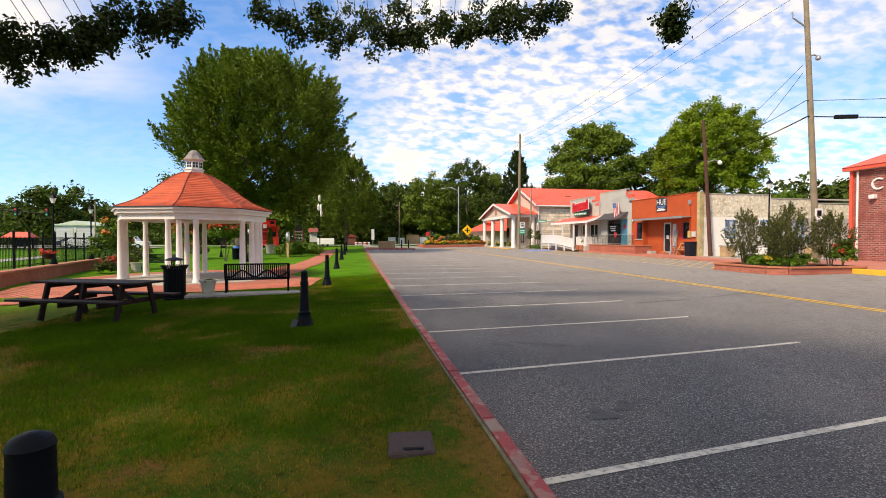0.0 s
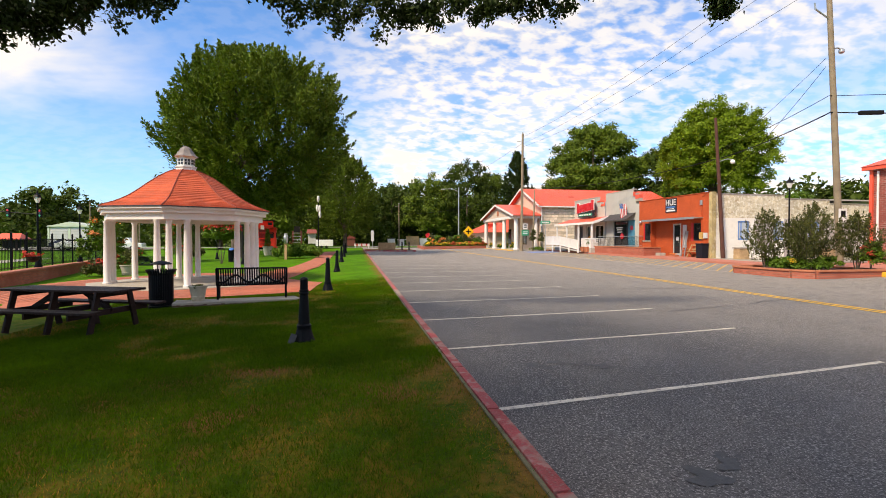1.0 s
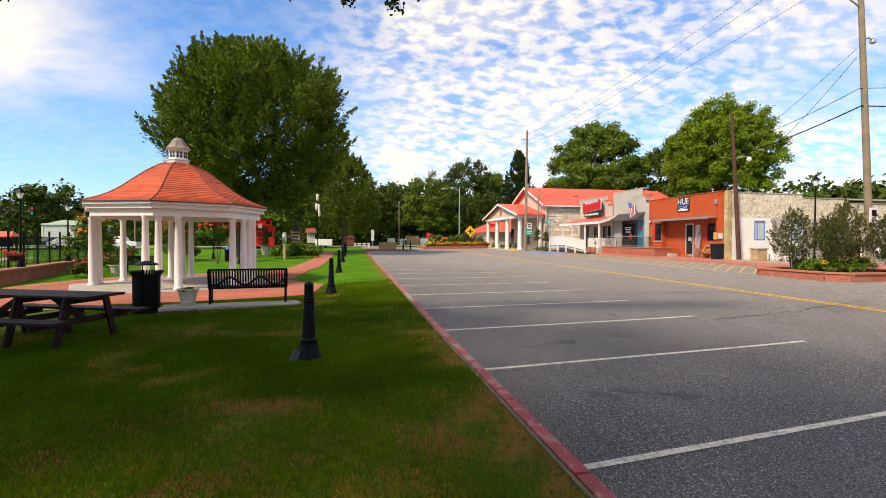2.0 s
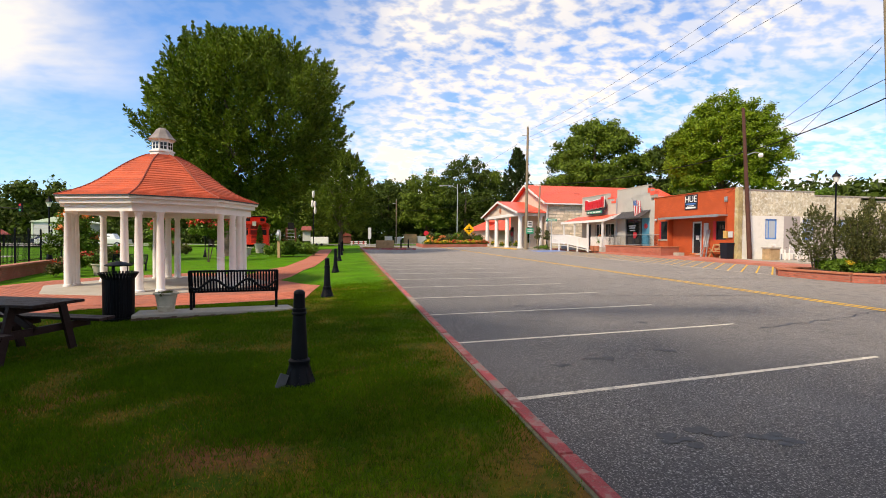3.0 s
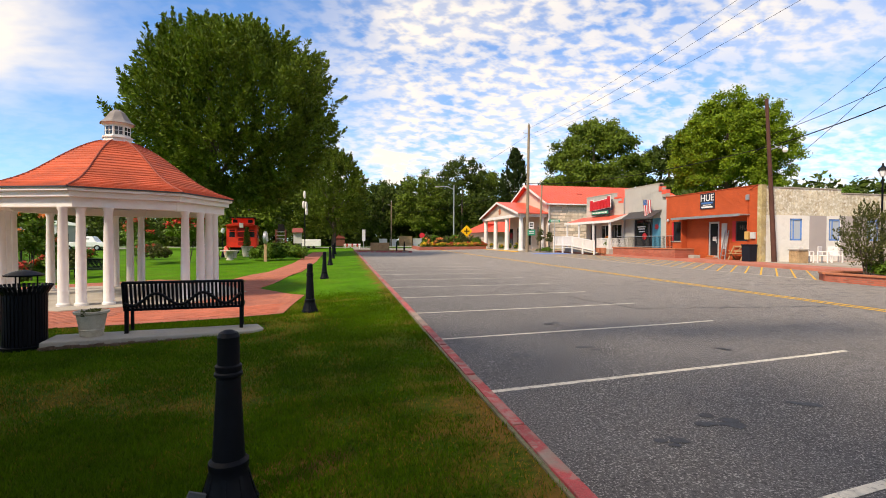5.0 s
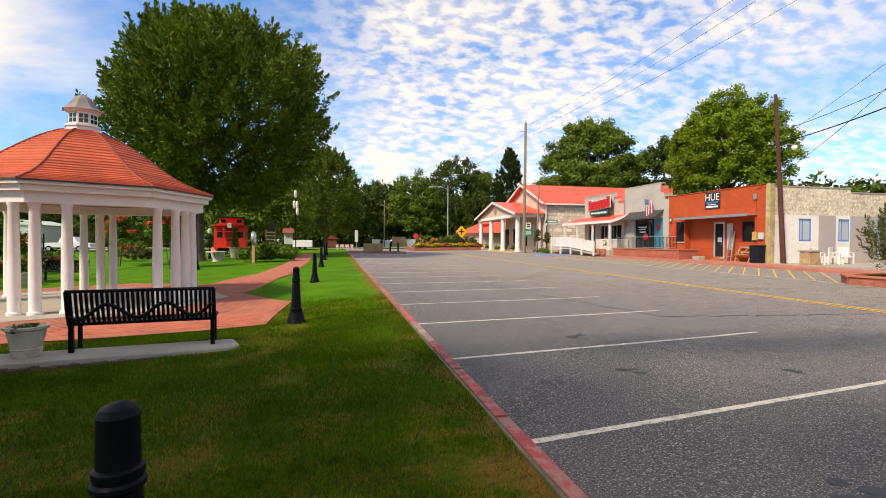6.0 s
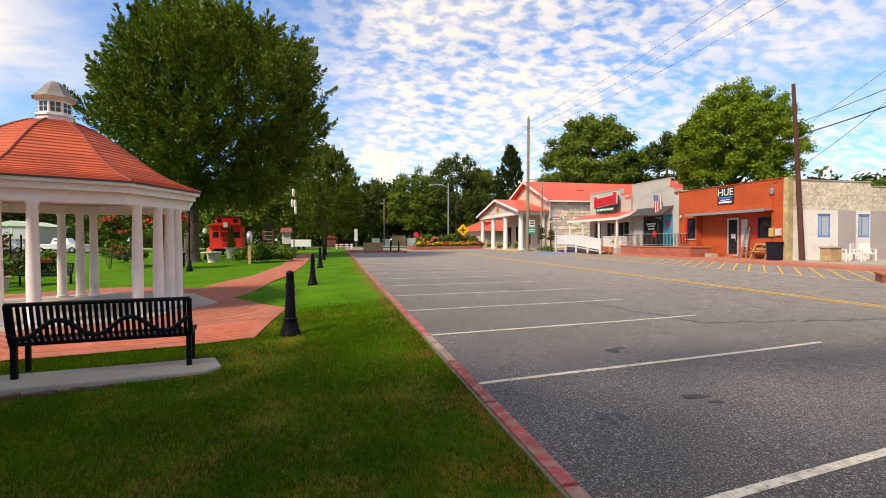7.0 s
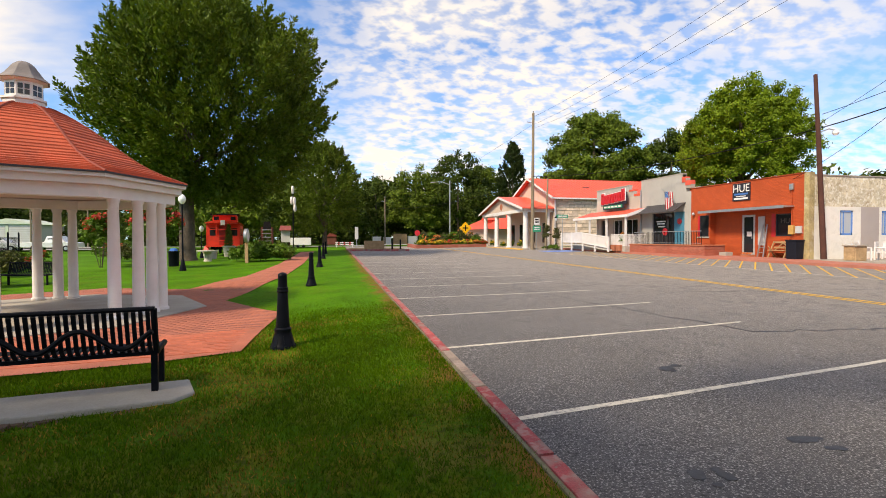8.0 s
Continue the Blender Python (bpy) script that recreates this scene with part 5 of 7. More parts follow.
tree("oak_tree", 50.8, 94, 27.0, 9.8, 7, LEAF, "tall dark green tree behind the stone hall", 14, clumps=250, per=210, leaf=0.28, clump_r=1.7, trunk_r=0.6)
tree("oak_tree", 66, 90, 23.0, 8, 6, LEAF_FAR, "green tree behind the shops", 15, clumps=140, per=170, leaf=0.3, clump_r=1.6, trunk_r=0.5)
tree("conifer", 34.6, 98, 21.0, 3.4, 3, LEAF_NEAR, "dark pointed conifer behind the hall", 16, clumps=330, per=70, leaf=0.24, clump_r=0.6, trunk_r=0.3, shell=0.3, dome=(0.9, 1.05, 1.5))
for k, (x, y, h, s) in enumerate(((-15, 76, 11, 5), (-24, 84, 8.5, 5), (-13, 94, 13, 6.5), (-1.5, 104, 15, 6), (16, 108, 17, 6), (25, 106, 20, 7.5), (34, 112, 19, 7), (8, 116, 15, 6.5), (-6, 118, 16, 6.5))):
    tree("wood_tree", x, y, h, s, 0.8, LEAF_FAR if k % 2 else LEAF, "dense green tree at the edge of the far wood", 30 + k, clumps=170, per=95, leaf=0.26, clump_r=1.35, trunk_r=0.35, group="trees of the far wood", limbs=5)

# the wood on the skyline: one mass of crowns
rng = np.random.default_rng(77)
rnd = random.Random(77)
V, F, k = [], [], 0
crowns = [(rnd.uniform(-45, 75), rnd.uniform(122, 165), rnd.uniform(14, 19), 7.5) for _ in range(46)]
crowns += [(rnd.uniform(-200, -50), rnd.uniform(135, 210), rnd.uniform(9, 14), 7.5) for _ in range(46)]
crowns += [(rnd.uniform(58, 130), rnd.uniform(20, 110), rnd.uniform(8, 12), 7) for _ in range(34)]
crowns += [(rnd.uniform(-76, -66), rnd.uniform(118, 126), rnd.uniform(13, 15), 6) for _ in range(2)]
crowns += [(rnd.uniform(-160, 160), rnd.uniform(-150, -90), rnd.uniform(12, 17), 9) for _ in range(26)]
for x, y, h, s in crowns:
    cl = crown_clumps(rng, 46, s, s, h * 0.5, h * 0.5, shell=0.6) + np.array([x, y, rise(y)])
    v, f = leaf_cloud(rng, cl, 46, 2.3, 0.53)
    V.append(v)
    F.append(f + k)
    k += len(v)
low = np.stack([rng.uniform(-190, 90, 900), rng.uniform(108, 150, 900), rng.uniform(0.3, 4.5, 900)], axis=1)
v, f = leaf_cloud(rng, low, 70, 2.6, 0.48)
V.append(v)
F.append(f + k)
woods = new("far_wood", np_mesh("far_wood", np.concatenate(V), np.concatenate(F)))
finish(woods, LEAF_FAR, False, 0)
tagged(woods, "far wood of mixed green trees on the skyline", "woods", kind="stuff")

# the tree overhead at the start: trunk behind the viewpoint, its outer twigs hanging in
over = thing("overhead_tree", -6.6, -9.0, lawn_z(-6.6, -9) - 0.05, "broad shade tree with low hanging leafy twigs", "tree")
part("trunk", MB().lathe([(0.75, -0.1), (0.5, 0.5), (0.42, 2.0), (0.40, 4.5), (0.28, 8)], 14), BARK, over, smooth=True)
rng = np.random.default_rng(5)
rnd = random.Random(5)
pts = []
for k in range(17):
    a = radians(-75 + 245 * k / 16)
    e = rnd.uniform(8.0, 11.5)
    p2 = Vector((math.cos(a) * e * 0.9 + 1.2, math.sin(a) * e, rnd.uniform(6.4, 9.5)))
    p1 = Vector((p2.x * 0.4, p2.y * 0.4, rnd.uniform(6.0, 8.0)))
    part("limb", MB().tube([(0, 0, 4.2), p1, p2], 0.16, 7, 0.03), BARK, over, smooth=True)
# mostly unseen crown, sized and thickened to darken the near lawn
cl = []
while len(cl) < 1150:
    p = np.array([rng.uniform(-15, 11.5), rng.uniform(-13, 14.6), rng.uniform(6.2, 12.5)])
    q = ((p[0] + 4.4) / 11.4) ** 2 + ((p[1] - 0.8) / 13.3) ** 2 + ((p[2] - 8.2) / 4.2) ** 2
    # the underside climbs towards the front edge
    if 0.15 < q < 1 and p[2] > 5.9 + 0.10 * abs(p[1]) * (p[1] > 0):
        cl.append(p)
# extra clumps out of view, added only to shade the lawn further ahead
for _ in range(220):
    cl.append(np.array([rng.uniform(-12.5, -5), rng.uniform(6.5, 12.5), rng.uniform(10.4, 13.0)]))
v, f = leaf_cloud(rng, cl, 80, 0.62, 0.103, 0.7, droop=0.25)
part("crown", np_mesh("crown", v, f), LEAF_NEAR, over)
# twigs that hang into view: sprays along the crown's front edge
sprays = []
hang = []
for count, a, c, low in ((15, (-7.13, 3.25, 4.96), (-4.61, 4.62, 6.4), 0.30), (21, (-3.01, 5.09, 6.81), (3.04, 4.23, 6.84), 0.62), (3, (5.13, 3.07, 6.4), (5.38, 3.07, 6.10), 0.0)):
    for k in range(count):
        u = k / (count - 1)
        dip = low * (0.25 + 0.75 * abs(math.sin(k * 2.1))) * math.sin(math.pi * min(1.0, u * 0.75 + 0.2))
        hang.append([a[c_] + (c[c_] - a[c_]) * u for c_ in (0, 1)] + [a[2] + (c[2] - a[2]) * u - dip + 0.1, 0.24 if count > 3 else 0.13])
for x, y, z, r in hang:
    for q in range(7):
        sprays.append((x + 6.6 + rng.normal() * r * 0.75, y + 9 + rng.normal() * r, z + rng.normal() * r * 0.55))
    part("twig", MB().tube([(x + 6.3, y + 7.0, z + 1.0), (x + 6.5, y + 8.3, z + 0.55), (x + 6.6, y + 9, z)], 0.012, 5, 0.004), BARK, over)
v, f = leaf_cloud(rng, sprays, 80, 0.22, 0.046, 0.9, droop=0.12)
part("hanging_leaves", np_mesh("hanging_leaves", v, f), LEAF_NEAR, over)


def shrub(name, x, y, w, h, leafmat, label, seed, z=None, stems=0, leaf=0.06, n=60, per=60, bloom=None, bloom_n=0, foot=0.0, category="shrub", group="", d=None, cr=0.22):
    rng = np.random.default_rng(seed)
    rnd = random.Random(seed)
    t = thing(name, x, y, land_z(x, y) if z is None else z, label, category, group)
    for s in range(stems):
        a = rnd.uniform(0, 6.283)
        r = w * rnd.uniform(0.15, 0.32)
        part("stem", MB().tube([(0.06 * math.cos(a), 0.06 * math.sin(a), -0.03), (r * 0.4 * math.cos(a), r * 0.4 * math.sin(a), h * 0.35), (r * math.cos(a), r * math.sin(a), h * 0.8)], 0.022, 6, 0.008), BARK, t, smooth=True)
    cl = crown_clumps(rng, n, w / 2 * 0.85, (d or w) / 2 * 0.85, (h - foot) / 2 * 0.9, foot + (h - foot) * 0.5, shell=0.35)
    v, f = leaf_cloud(rng, cl, per, cr, leaf)
    v[:, 2] = np.maximum(v[:, 2], 0.0)
    part("foliage", np_mesh("leaves", v, f), leafmat, t)
    if bloom:
        top = cl[cl[:, 2] > foot + (h - foot) * 0.45][:bloom_n]
        v, f = leaf_cloud(rng, top * np.array([1.06, 1.06, 1.05]), 60, cr * 0.9, leaf * 0.9)
        part("flower_mass", np_mesh("blooms", v, f), bloom, t)
    return t


# ---- park things ----
def bollard(x, y, first=False):
    t = thing("bollard", x, y, lawn_z(x, y) - 0.01, "black cast-iron bollard with flared fluted base on the lawn", "bollard", "bollards along the kerb")
    part("base", MB().lathe([(0.175, 0), (0.18, 0.03), (0.165, 0.06), (0.15, 0.10), (0.125, 0.19), (0.112, 0.24), (0.118, 0.26), (0.118, 0.29), (0.098, 0.31)], 16), BLACK, t, smooth=True)
    part("shaft", MB().lathe([(0.096, 0.30), (0.070, 0.80), (0.083, 0.815), (0.083, 0.83), (0.074, 0.84), (0.078, 0.86), (0.078, 0.875), (0.064, 0.885)], 16), BLACK, t, smooth=True)
    part("cap", MB().lathe([(0.066, 0.88), (0.063, 1.04), (0.066, 1.05), (0.055, 1.075), (0.025, 1.09), (0.0, 1.093)], 16), BLACK, t, smooth=True)
    for k in range(8):
        a = 45 * k
        part("rib", MB().box(0.10, -0.012, 0.03, 0.175, 0.012, 0.06).add([(0.165, -0.012, 0.06), (0.165, 0.012, 0.06), (0.118, -0.010, 0.22), (0.118, 0.010, 0.22), (0.10, -0.012, 0.06), (0.10, 0.012, 0.06)], [(0, 1, 3, 2), (0, 2, 4), (1, 5, 3)]), BLACK, t, m=pose(0, 0, 0, 0, 0, a))
    return t


first = bollard(-2.18, 3.64)
for y in (-4.2, 11.45, 20.2, 29.3, 38.2, 47.0):
    copy_thing(first, pose(-2.2, y, lawn_z(-2.2, y) - 0.01, 0, 0, y * 17))
pk = thing("cover_plate", -2.35, 3.52, lawn_z(-2.4, 3.5) + 0.06, "small grey hatch plate leaning at a bollard foot", "plate")
part("plate", MB().box(-0.05, -0.012, -0.09, 0.05, 0.012, 0.07, pose(0, 0, 0.03, 0, 22, 20)), mat("dull_grey_metal", (0.07, 0.075, 0.085), 0.7, 0.15, 8, 60, 0.2), pk, bevel=0.004)

box = thing("meter_pit", -0.78, -2.12, lawn_z(-0.8, -2.1), "brown plastic meter-pit lid set in the bare lawn edge", "utility lid", rz=-4)
part("lid", MB().box(-0.185, -0.22, -0.06, 0.185, 0.22, 0.035), mat("brown_plastic", (0.050, 0.026, 0.022), 0.75, 0.12, 6, 80, 0.3), box, bevel=0.035)
part("bar", MB().box(-0.07, -0.15, 0.035, 0.09, -0.12, 0.039).box(-0.05, -0.17, 0.035, 0.09, -0.16, 0.039), BLACK_MATT, box)

# bench on its slab, seen from behind
SL = -4.48, 9.48
slab_rot = 9.5
slab_top = lawn_z(*SL) + 0.085
slab = MB().prism([(-1.62, -0.34), (1.42, -0.34), (1.60, -0.16), (1.50, 0.36), (-1.62, 0.36)], -0.15, 0)
so = solid("bench_slab", slab, CONCRETE, "long concrete slab under the bench, set in the lawn", "slab", "structure", bevel=0.02)
so.matrix_basis = pose(SL[0], SL[1], slab_top, 0, 0, slab_rot)

strip = MB()
rnd = random.Random(31)
for k in range(30):
    xa, xb = -1.62 + k * 0.106, -1.62 + (k + 1) * 0.106
    strip.box(xa, -0.36 - rnd.uniform(0.05, 0.13), -0.10, xb, -0.342, -0.062 + rnd.uniform(-0.012, 0.012), taper=0.008)
ss_ = solid("soil_edge", strip, SOIL, "bare dark soil washed out along the slab", "soil", "structure")
ss_.matrix_basis = pose(SL[0], SL[1], slab_top, 0, 0, slab_rot)


def bench(x, y, z, rz, label):
    t = thing("bench", x, y, z, label, "bench", "park benches", rz)
    L = 0.92
    SEC = [(-0.16, 0.86), (-0.175, 0.84), (-0.135, 0.66), (-0.09, 0.48), (-0.03, 0.405), (0.08, 0.40), (0.36, 0.43), (0.40, 0.40)]   # a strap from the back's top to the seat's front
    strap = MB()
    w = 0.019
    n = len(SEC)
    v = [(s * w, yy, zz) for yy, zz in SEC for s in (-1, 1)] + [(s * w, yy - 0.008, zz - 0.008) for yy, zz in SEC for s in (-1, 1)]
    f = []
    for k in range(n - 1):
        a, b, c, d = 2 * k, 2 * k + 1, 2 * k + 3, 2 * k + 2
        f += [(a, b, c, d), (d + 2 * n, c + 2 * n, b + 2 * n, a + 2 * n), (a, d, d + 2 * n, a + 2 * n), (c, b, b + 2 * n, c + 2 * n)]
    me = MB().add(v, f).mesh("slat")
    for k in range(29):
        part("slat", me, BLACK, t, m=pose(-L + 0.06 + k * (2 * L - 0.12) / 28, 0, 0))
    part("top_rail", MB().tube([(-L, -0.165, 0.862), (L, -0.165, 0.862)], 0.024, 8), BLACK, t, smooth=True)
    part("front_rail", MB().tube([(-L, 0.40, 0.40), (L, 0.40, 0.40)], 0.022, 8), BLACK, t, smooth=True)
    part("back_rail", MB().box(-L, -0.06, 0.375, L, 0.02, 0.415), BLACK, t)
    wave = [(-L + 0.02 + k * (2 * L - 0.04) / 60, 0, 0.575 - 0.10 * math.cos(6.283 * (k * (2 * L - 0.04) / 60 - 2 * L + 0.30) / 0.71)) for k in range(61)]
    wave = [(p[0], -0.145 - (p[2] - 0.55) * 0.22 - 0.02, p[2]) for p in wave]
    part("wave_band", MB().tube(wave, 0.026, 8), BLACK, t, smooth=True)
    for s in (-1, 1):
        xx = s * (L - 0.03)
        part("leg", MB().box(xx - 0.03, -0.06, 0, xx + 0.03, 0.0, 0.42), BLACK, t, bevel=0.004)
        part("leg", MB().box(xx - 0.025, 0.30, 0, xx + 0.025, 0.35, 0.40), BLACK, t, bevel=0.004)
        part("end_frame", MB().tube([(xx + s * 0.02, -0.16, 0.86), (xx + s * 0.02, -0.11, 0.6), (xx + s * 0.02, -0.04, 0.40), (xx + s * 0.02, 0.38, 0.42)], 0.03, 8), BLACK, t, smooth=True)
    return t


b1 = bench(-4.17, 9.62, slab_top, 7.8, "black slatted metal bench with wave band on a concrete slab")
b2 = copy_thing(b1, pose(-13.0, 26.0, lawn_z(-13, 26), 0, 0, 168))
tagged(b2, "black slatted metal bench beyond the gazebo")

bin_ = thing("litter_bin", -6.38, 9.2, lawn_z(-6.3, 9.2), "black slatted metal litter bin with flared rim and domed lid", "litter bin")
part("liner", MB().lathe([(0.27, 0.03), (0.27, 0.80)], 24), BLACK_MATT, bin_, smooth=True)
BS = MB().add([(0.285, -0.018, 0.04), (0.285, 0.018, 0.04), (0.29, 0.018, 0.76), (0.29, -0.018, 0.76), (0.37, 0.02, 0.875), (0.37, -0.02, 0.875), (0.273, -0.018, 0.04), (0.273, 0.018, 0.04), (0.278, 0.018, 0.76), (0.278, -0.018, 0.76), (0.36, 0.02, 0.885), (0.36, -0.02, 0.885)], [(0, 1, 2, 3), (3, 2, 4, 5), (9, 8, 7, 6), (11, 10, 8, 9), (0, 3, 9, 6), (1, 7, 8, 2), (3, 5, 11, 9), (2, 8, 10, 4), (5, 4, 10, 11)]).mesh("slat")
for k in range(36):
    part("slat", BS, BLACK, bin_, m=pose(0, 0, 0, 0, 0, k * 10))
part("foot_ring", MB().lathe([(0.30, 0.0), (0.31, 0.05), (0.29, 0.06)], 28), BLACK, bin_, smooth=True)
for k in range(3):
    a = radians(120 * k + 20)
    part("lid_post", MB().tube([(0.16 * math.cos(a), 0.16 * math.sin(a), 0.78), (0.16 * math.cos(a), 0.16 * math.sin(a), 1.02)], 0.012, 6), BLACK, bin_)
bin_.scale = (1.0, 1.0, 1.14)
part("lid", MB().lathe([(0.25, 1.0), (0.255, 1.02), (0.15, 1.06), (0.04, 1.085), (0.0, 1.09)], 24), BLACK, bin_, smooth=True)


def planter(x, y, z, label, s=1.0, seed=1, leafmat=LEAF_BRONZE):
    t = thing("planter", x, y, z, label, "planter", "stone planters")
    part("pot", MB().lathe([(0.155 * s, 0), (0.165 * s, 0.03 * s), (0.17 * s, 0.10 * s), (0.18 * s, 0.11 * s), (0.172 * s, 0.125 * s), (0.215 * s, 0.36 * s), (0.245 * s, 0.375 * s), (0.25 * s, 0.41 * s), (0.225 * s, 0.415 * s), (0.21 * s, 0.36 * s)], 26), POT, t, smooth=True)
    part("soil", MB().lathe([(0.0, 0.355 * s), (0.205 * s, 0.36 * s)], 16, close=False), SOIL, t)
    rng = np.random.default_rng(seed)
    cl = np.stack([rng.normal(0, 0.09 * s, 14), rng.normal(0, 0.09 * s, 14), np.full(14, 0.40 * s)], axis=1)
    v, f = leaf_cloud(rng, cl, 9, 0.06 * s, 0.03 * s)
    part("plants", np_mesh("plants", v, f), leafmat, t)
    return t


planter(-5.52, 9.36, slab_top, "pale stone planter with a few low plants beside the bench", 1.0, 1)
planter(-13.3, 23.6, lawn_z(-13.3, 23.6), "pale stone planter beside the brick path", 1.3, 2, LEAF_SHRUB)

# picnic table
pt = thing("picnic_table", -7.0, 6.3, lawn_z(-6.95, 6.25), "dark-stained wooden picnic table with attached benches on the lawn", "picnic table", rz=-20)
for k in range(5):
    part("top_board", MB().box(-1.22, -0.37 + k * 0.15, 0.72, 1.22, -0.37 + k * 0.15 + 0.14, 0.76), DARKWOOD, pt, bevel=0.006)
for s in (-1, 1):
    for q in range(2):
        y0 = s * 0.60 + (0.0 if s > 0 else -0.29) + q * 0.15
        part("seat_board", MB().box(-1.22, y0, 0.41, 1.22, y0 + 0.14, 0.45), DARKWOOD, pt, bevel=0.006)
for xx in (-0.85, 0.0, 0.85):
    part("crossbeam", MB().box(xx - 0.02, -0.36, 0.63, xx + 0.02, 0.36, 0.72), DARKWOOD, pt)
    part("seat_beam", MB().box(xx - 0.06, -0.86, 0.31, xx - 0.02, 0.86, 0.41), DARKWOOD, pt)
    for s in (-1, 1):
        part("leg", MB().beam((xx + 0.03, s * 0.34, 0.72), (xx + 0.03, s * 0.52, 0), 0.045, 0.10), DARKWOOD, pt)
    if xx:
        part("brace", MB().beam((xx, 0, 0.36), (xx * 0.3, 0, 0.71), 0.045, 0.09), DARKWOOD, pt)

pt.scale = (1.12, 1.08, 1.12)

# retaining wall and fence on the far side of the park
def along(t):
    return -13.3 - 6.2 * t, 9.0 + 29.0 * t


WZ = 0.36
ret = thing("retaining_wall", 0, 0, 0, "low red brick retaining wall with pale coping below the fence", "wall", kind="structure")
for k in range(14):
    (xa, ya), (xb, yb) = along(k / 14 - 0.35), along((k + 1) / 14 - 0.35 if k < 13 else 1.0)
    part("wall_length", MB().beam((xa, ya, -0.1), (xb, yb, -0.1), 0.3, 0.9), LOW_BRICK, ret)
    part("coping", MB().beam((xa, ya, WZ + 0.03), (xb, yb, WZ + 0.03), 0.46, 0.08), RED_WALK, ret)
fence = thing("park_fence", 0, 0, 0, "black metal picket fence on the retaining wall", "fence")
FP = MB().box(-0.035, -0.035, 0, 0.035, 0.035, 1.62).lathe([(0.05, 1.62), (0.05, 1.65), (0.0, 1.72)], 4, phase=0.785).mesh("post")
PK = MB().box(-0.008, -0.008, 0.06, 0.008, 0.008, 1.42).mesh("picket")
N = 24
for k in range(N + 1):
    x, y = along(-0.3 + 1.3 * k / N)
    part("post", FP, BLACK, fence, m=pose(x - 0.45, y, WZ, 0, 0, 12))
    if k < N:
        x2, y2 = along(-0.3 + 1.3 * (k + 1) / N)
        for h in (0.14, 1.36):
            part("rail", MB().beam((x - 0.45, y, WZ + h), (x2 - 0.45, y2, WZ + h), 0.03, 0.03), BLACK, fence)
        for j in range(1, 12):
            part("picket", PK, BLACK, fence, m=pose(x - 0.45 + (x2 - x) * j / 12, y + (y2 - y) * j / 12, WZ))
mb = MB()
for k in range(16):
    (xa, ya), (xb, yb) = along(-0.35 + 1.35 * k / 16), along(-0.35 + 1.35 * (k + 1) / 16)
    mb.add([(xa - 0.2, ya, WZ + 0.01), (xb - 0.2, yb, WZ + 0.01), (xb - 60, yb, WZ + 0.01), (xa - 60, ya, WZ + 0.01)], [(3, 2, 1, 0)])
solid("raised_ground", mb, MEADOW, "grass level with the top of the retaining wall", "", "structure")
mb = MB()
mb.add([(-16, 0, WZ + 0.03), (-22.5, 34, WZ + 0.03), (-24.2, 34, WZ + 0.03), (-17.8, 0, WZ + 0.03)], [(0, 1, 2, 3)])
solid("side_path", mb, PAVE, "pale concrete walk behind the fence", "", "structure")
mb = MB()
mb.add([(-120, 62, WZ + 0.05), (-30, 70, WZ + 0.05), (-30, 84, WZ + 0.05), (-120, 76, WZ + 0.05)], [(0, 1, 2, 3)])
solid("side_street", mb, PAVE, "pale street past the park", "", "structure")

# ---- poles, wires and signs ----
def utility_pole(x, y, h, material, label, lean=0.0, r=0.15, arm=True, z=None):
    z0 = land_z(x, y) if z is None else z
    t = thing("utility_pole", x, y, z0, label, "utility pole", "utility poles")
    part("shaft", MB().tube([(0, 0, -0.3), (lean * 0.5, 0, h * 0.5), (lean, 0, h)], r, 12, r * 0.62), material, t, smooth=True)
    if arm:
        part("insulator", MB().lathe([(0.06, 0), (0.08, 0.06), (0.05, 0.12), (0.07, 0.18), (0.02, 0.24)], 10, m=pose(lean, 0, h)), STEEL, t, smooth=True)
        part("bracket", MB().beam((lean * 0.93, 0, h * 0.93), (lean * 0.93 - 0.7, 0, h * 0.935), 0.05, 0.07), STEEL, t)
    return t


P_MAIN, P_SIDE, P_BIG = (18.9, 51.5), (24.05, 24.72), (22.25, 15.0)
utility_pole(*P_MAIN, 14.3, WOOD, "tall weathered wooden utility pole at the portico corner", 0.1, 0.2)
utility_pole(19.9, 50.4, 7.4, WOOD, "shorter weathered pole beside the tall one", 0.25, 0.13, False)
p2 = utility_pole(*P_SIDE, 9.75, WOOD_BROWN, "brown wooden pole at the orange shop corner", -0.75, 0.15, False, z=0.5)
part("lamp_arm", MB().tube([(-0.53, 0, 6.7), (0.2, 0, 6.95), (0.6, 0, 6.9)], 0.03, 7), STEEL, p2)
part("lamp_head", MB().lathe([(0.05, 0.12), (0.14, 0.05), (0.16, -0.05), (0.1, -0.16)], 12, m=pose(0.65, 0, 6.8)), LAMP_GLASS, p2, smooth=True)
pb = utility_pole(*P_BIG, 16.4, WOOD, "tall leaning wooden utility pole by the planted island", -1.15, 0.165, True, z=0.4)
part("lamp_arm", MB().tube([(-0.85, 0, 10.6), (-0.4, 0, 10.75), (-0.2, 0, 10.7)], 0.04, 7), STEEL, pb)
part("lamp_head", MB().lathe([(0.04, 0.1), (0.13, 0.02), (0.13, -0.1), (0.06, -0.16)], 10, m=pose(-0.15, 0, 10.65)), STEEL, pb, smooth=True)
part("bracket", MB().tube([(-0.9, 0, 12.1), (-1.7, 0, 12.5), (-1.75, 0, 12.8)], 0.04, 7), STEEL, pb)
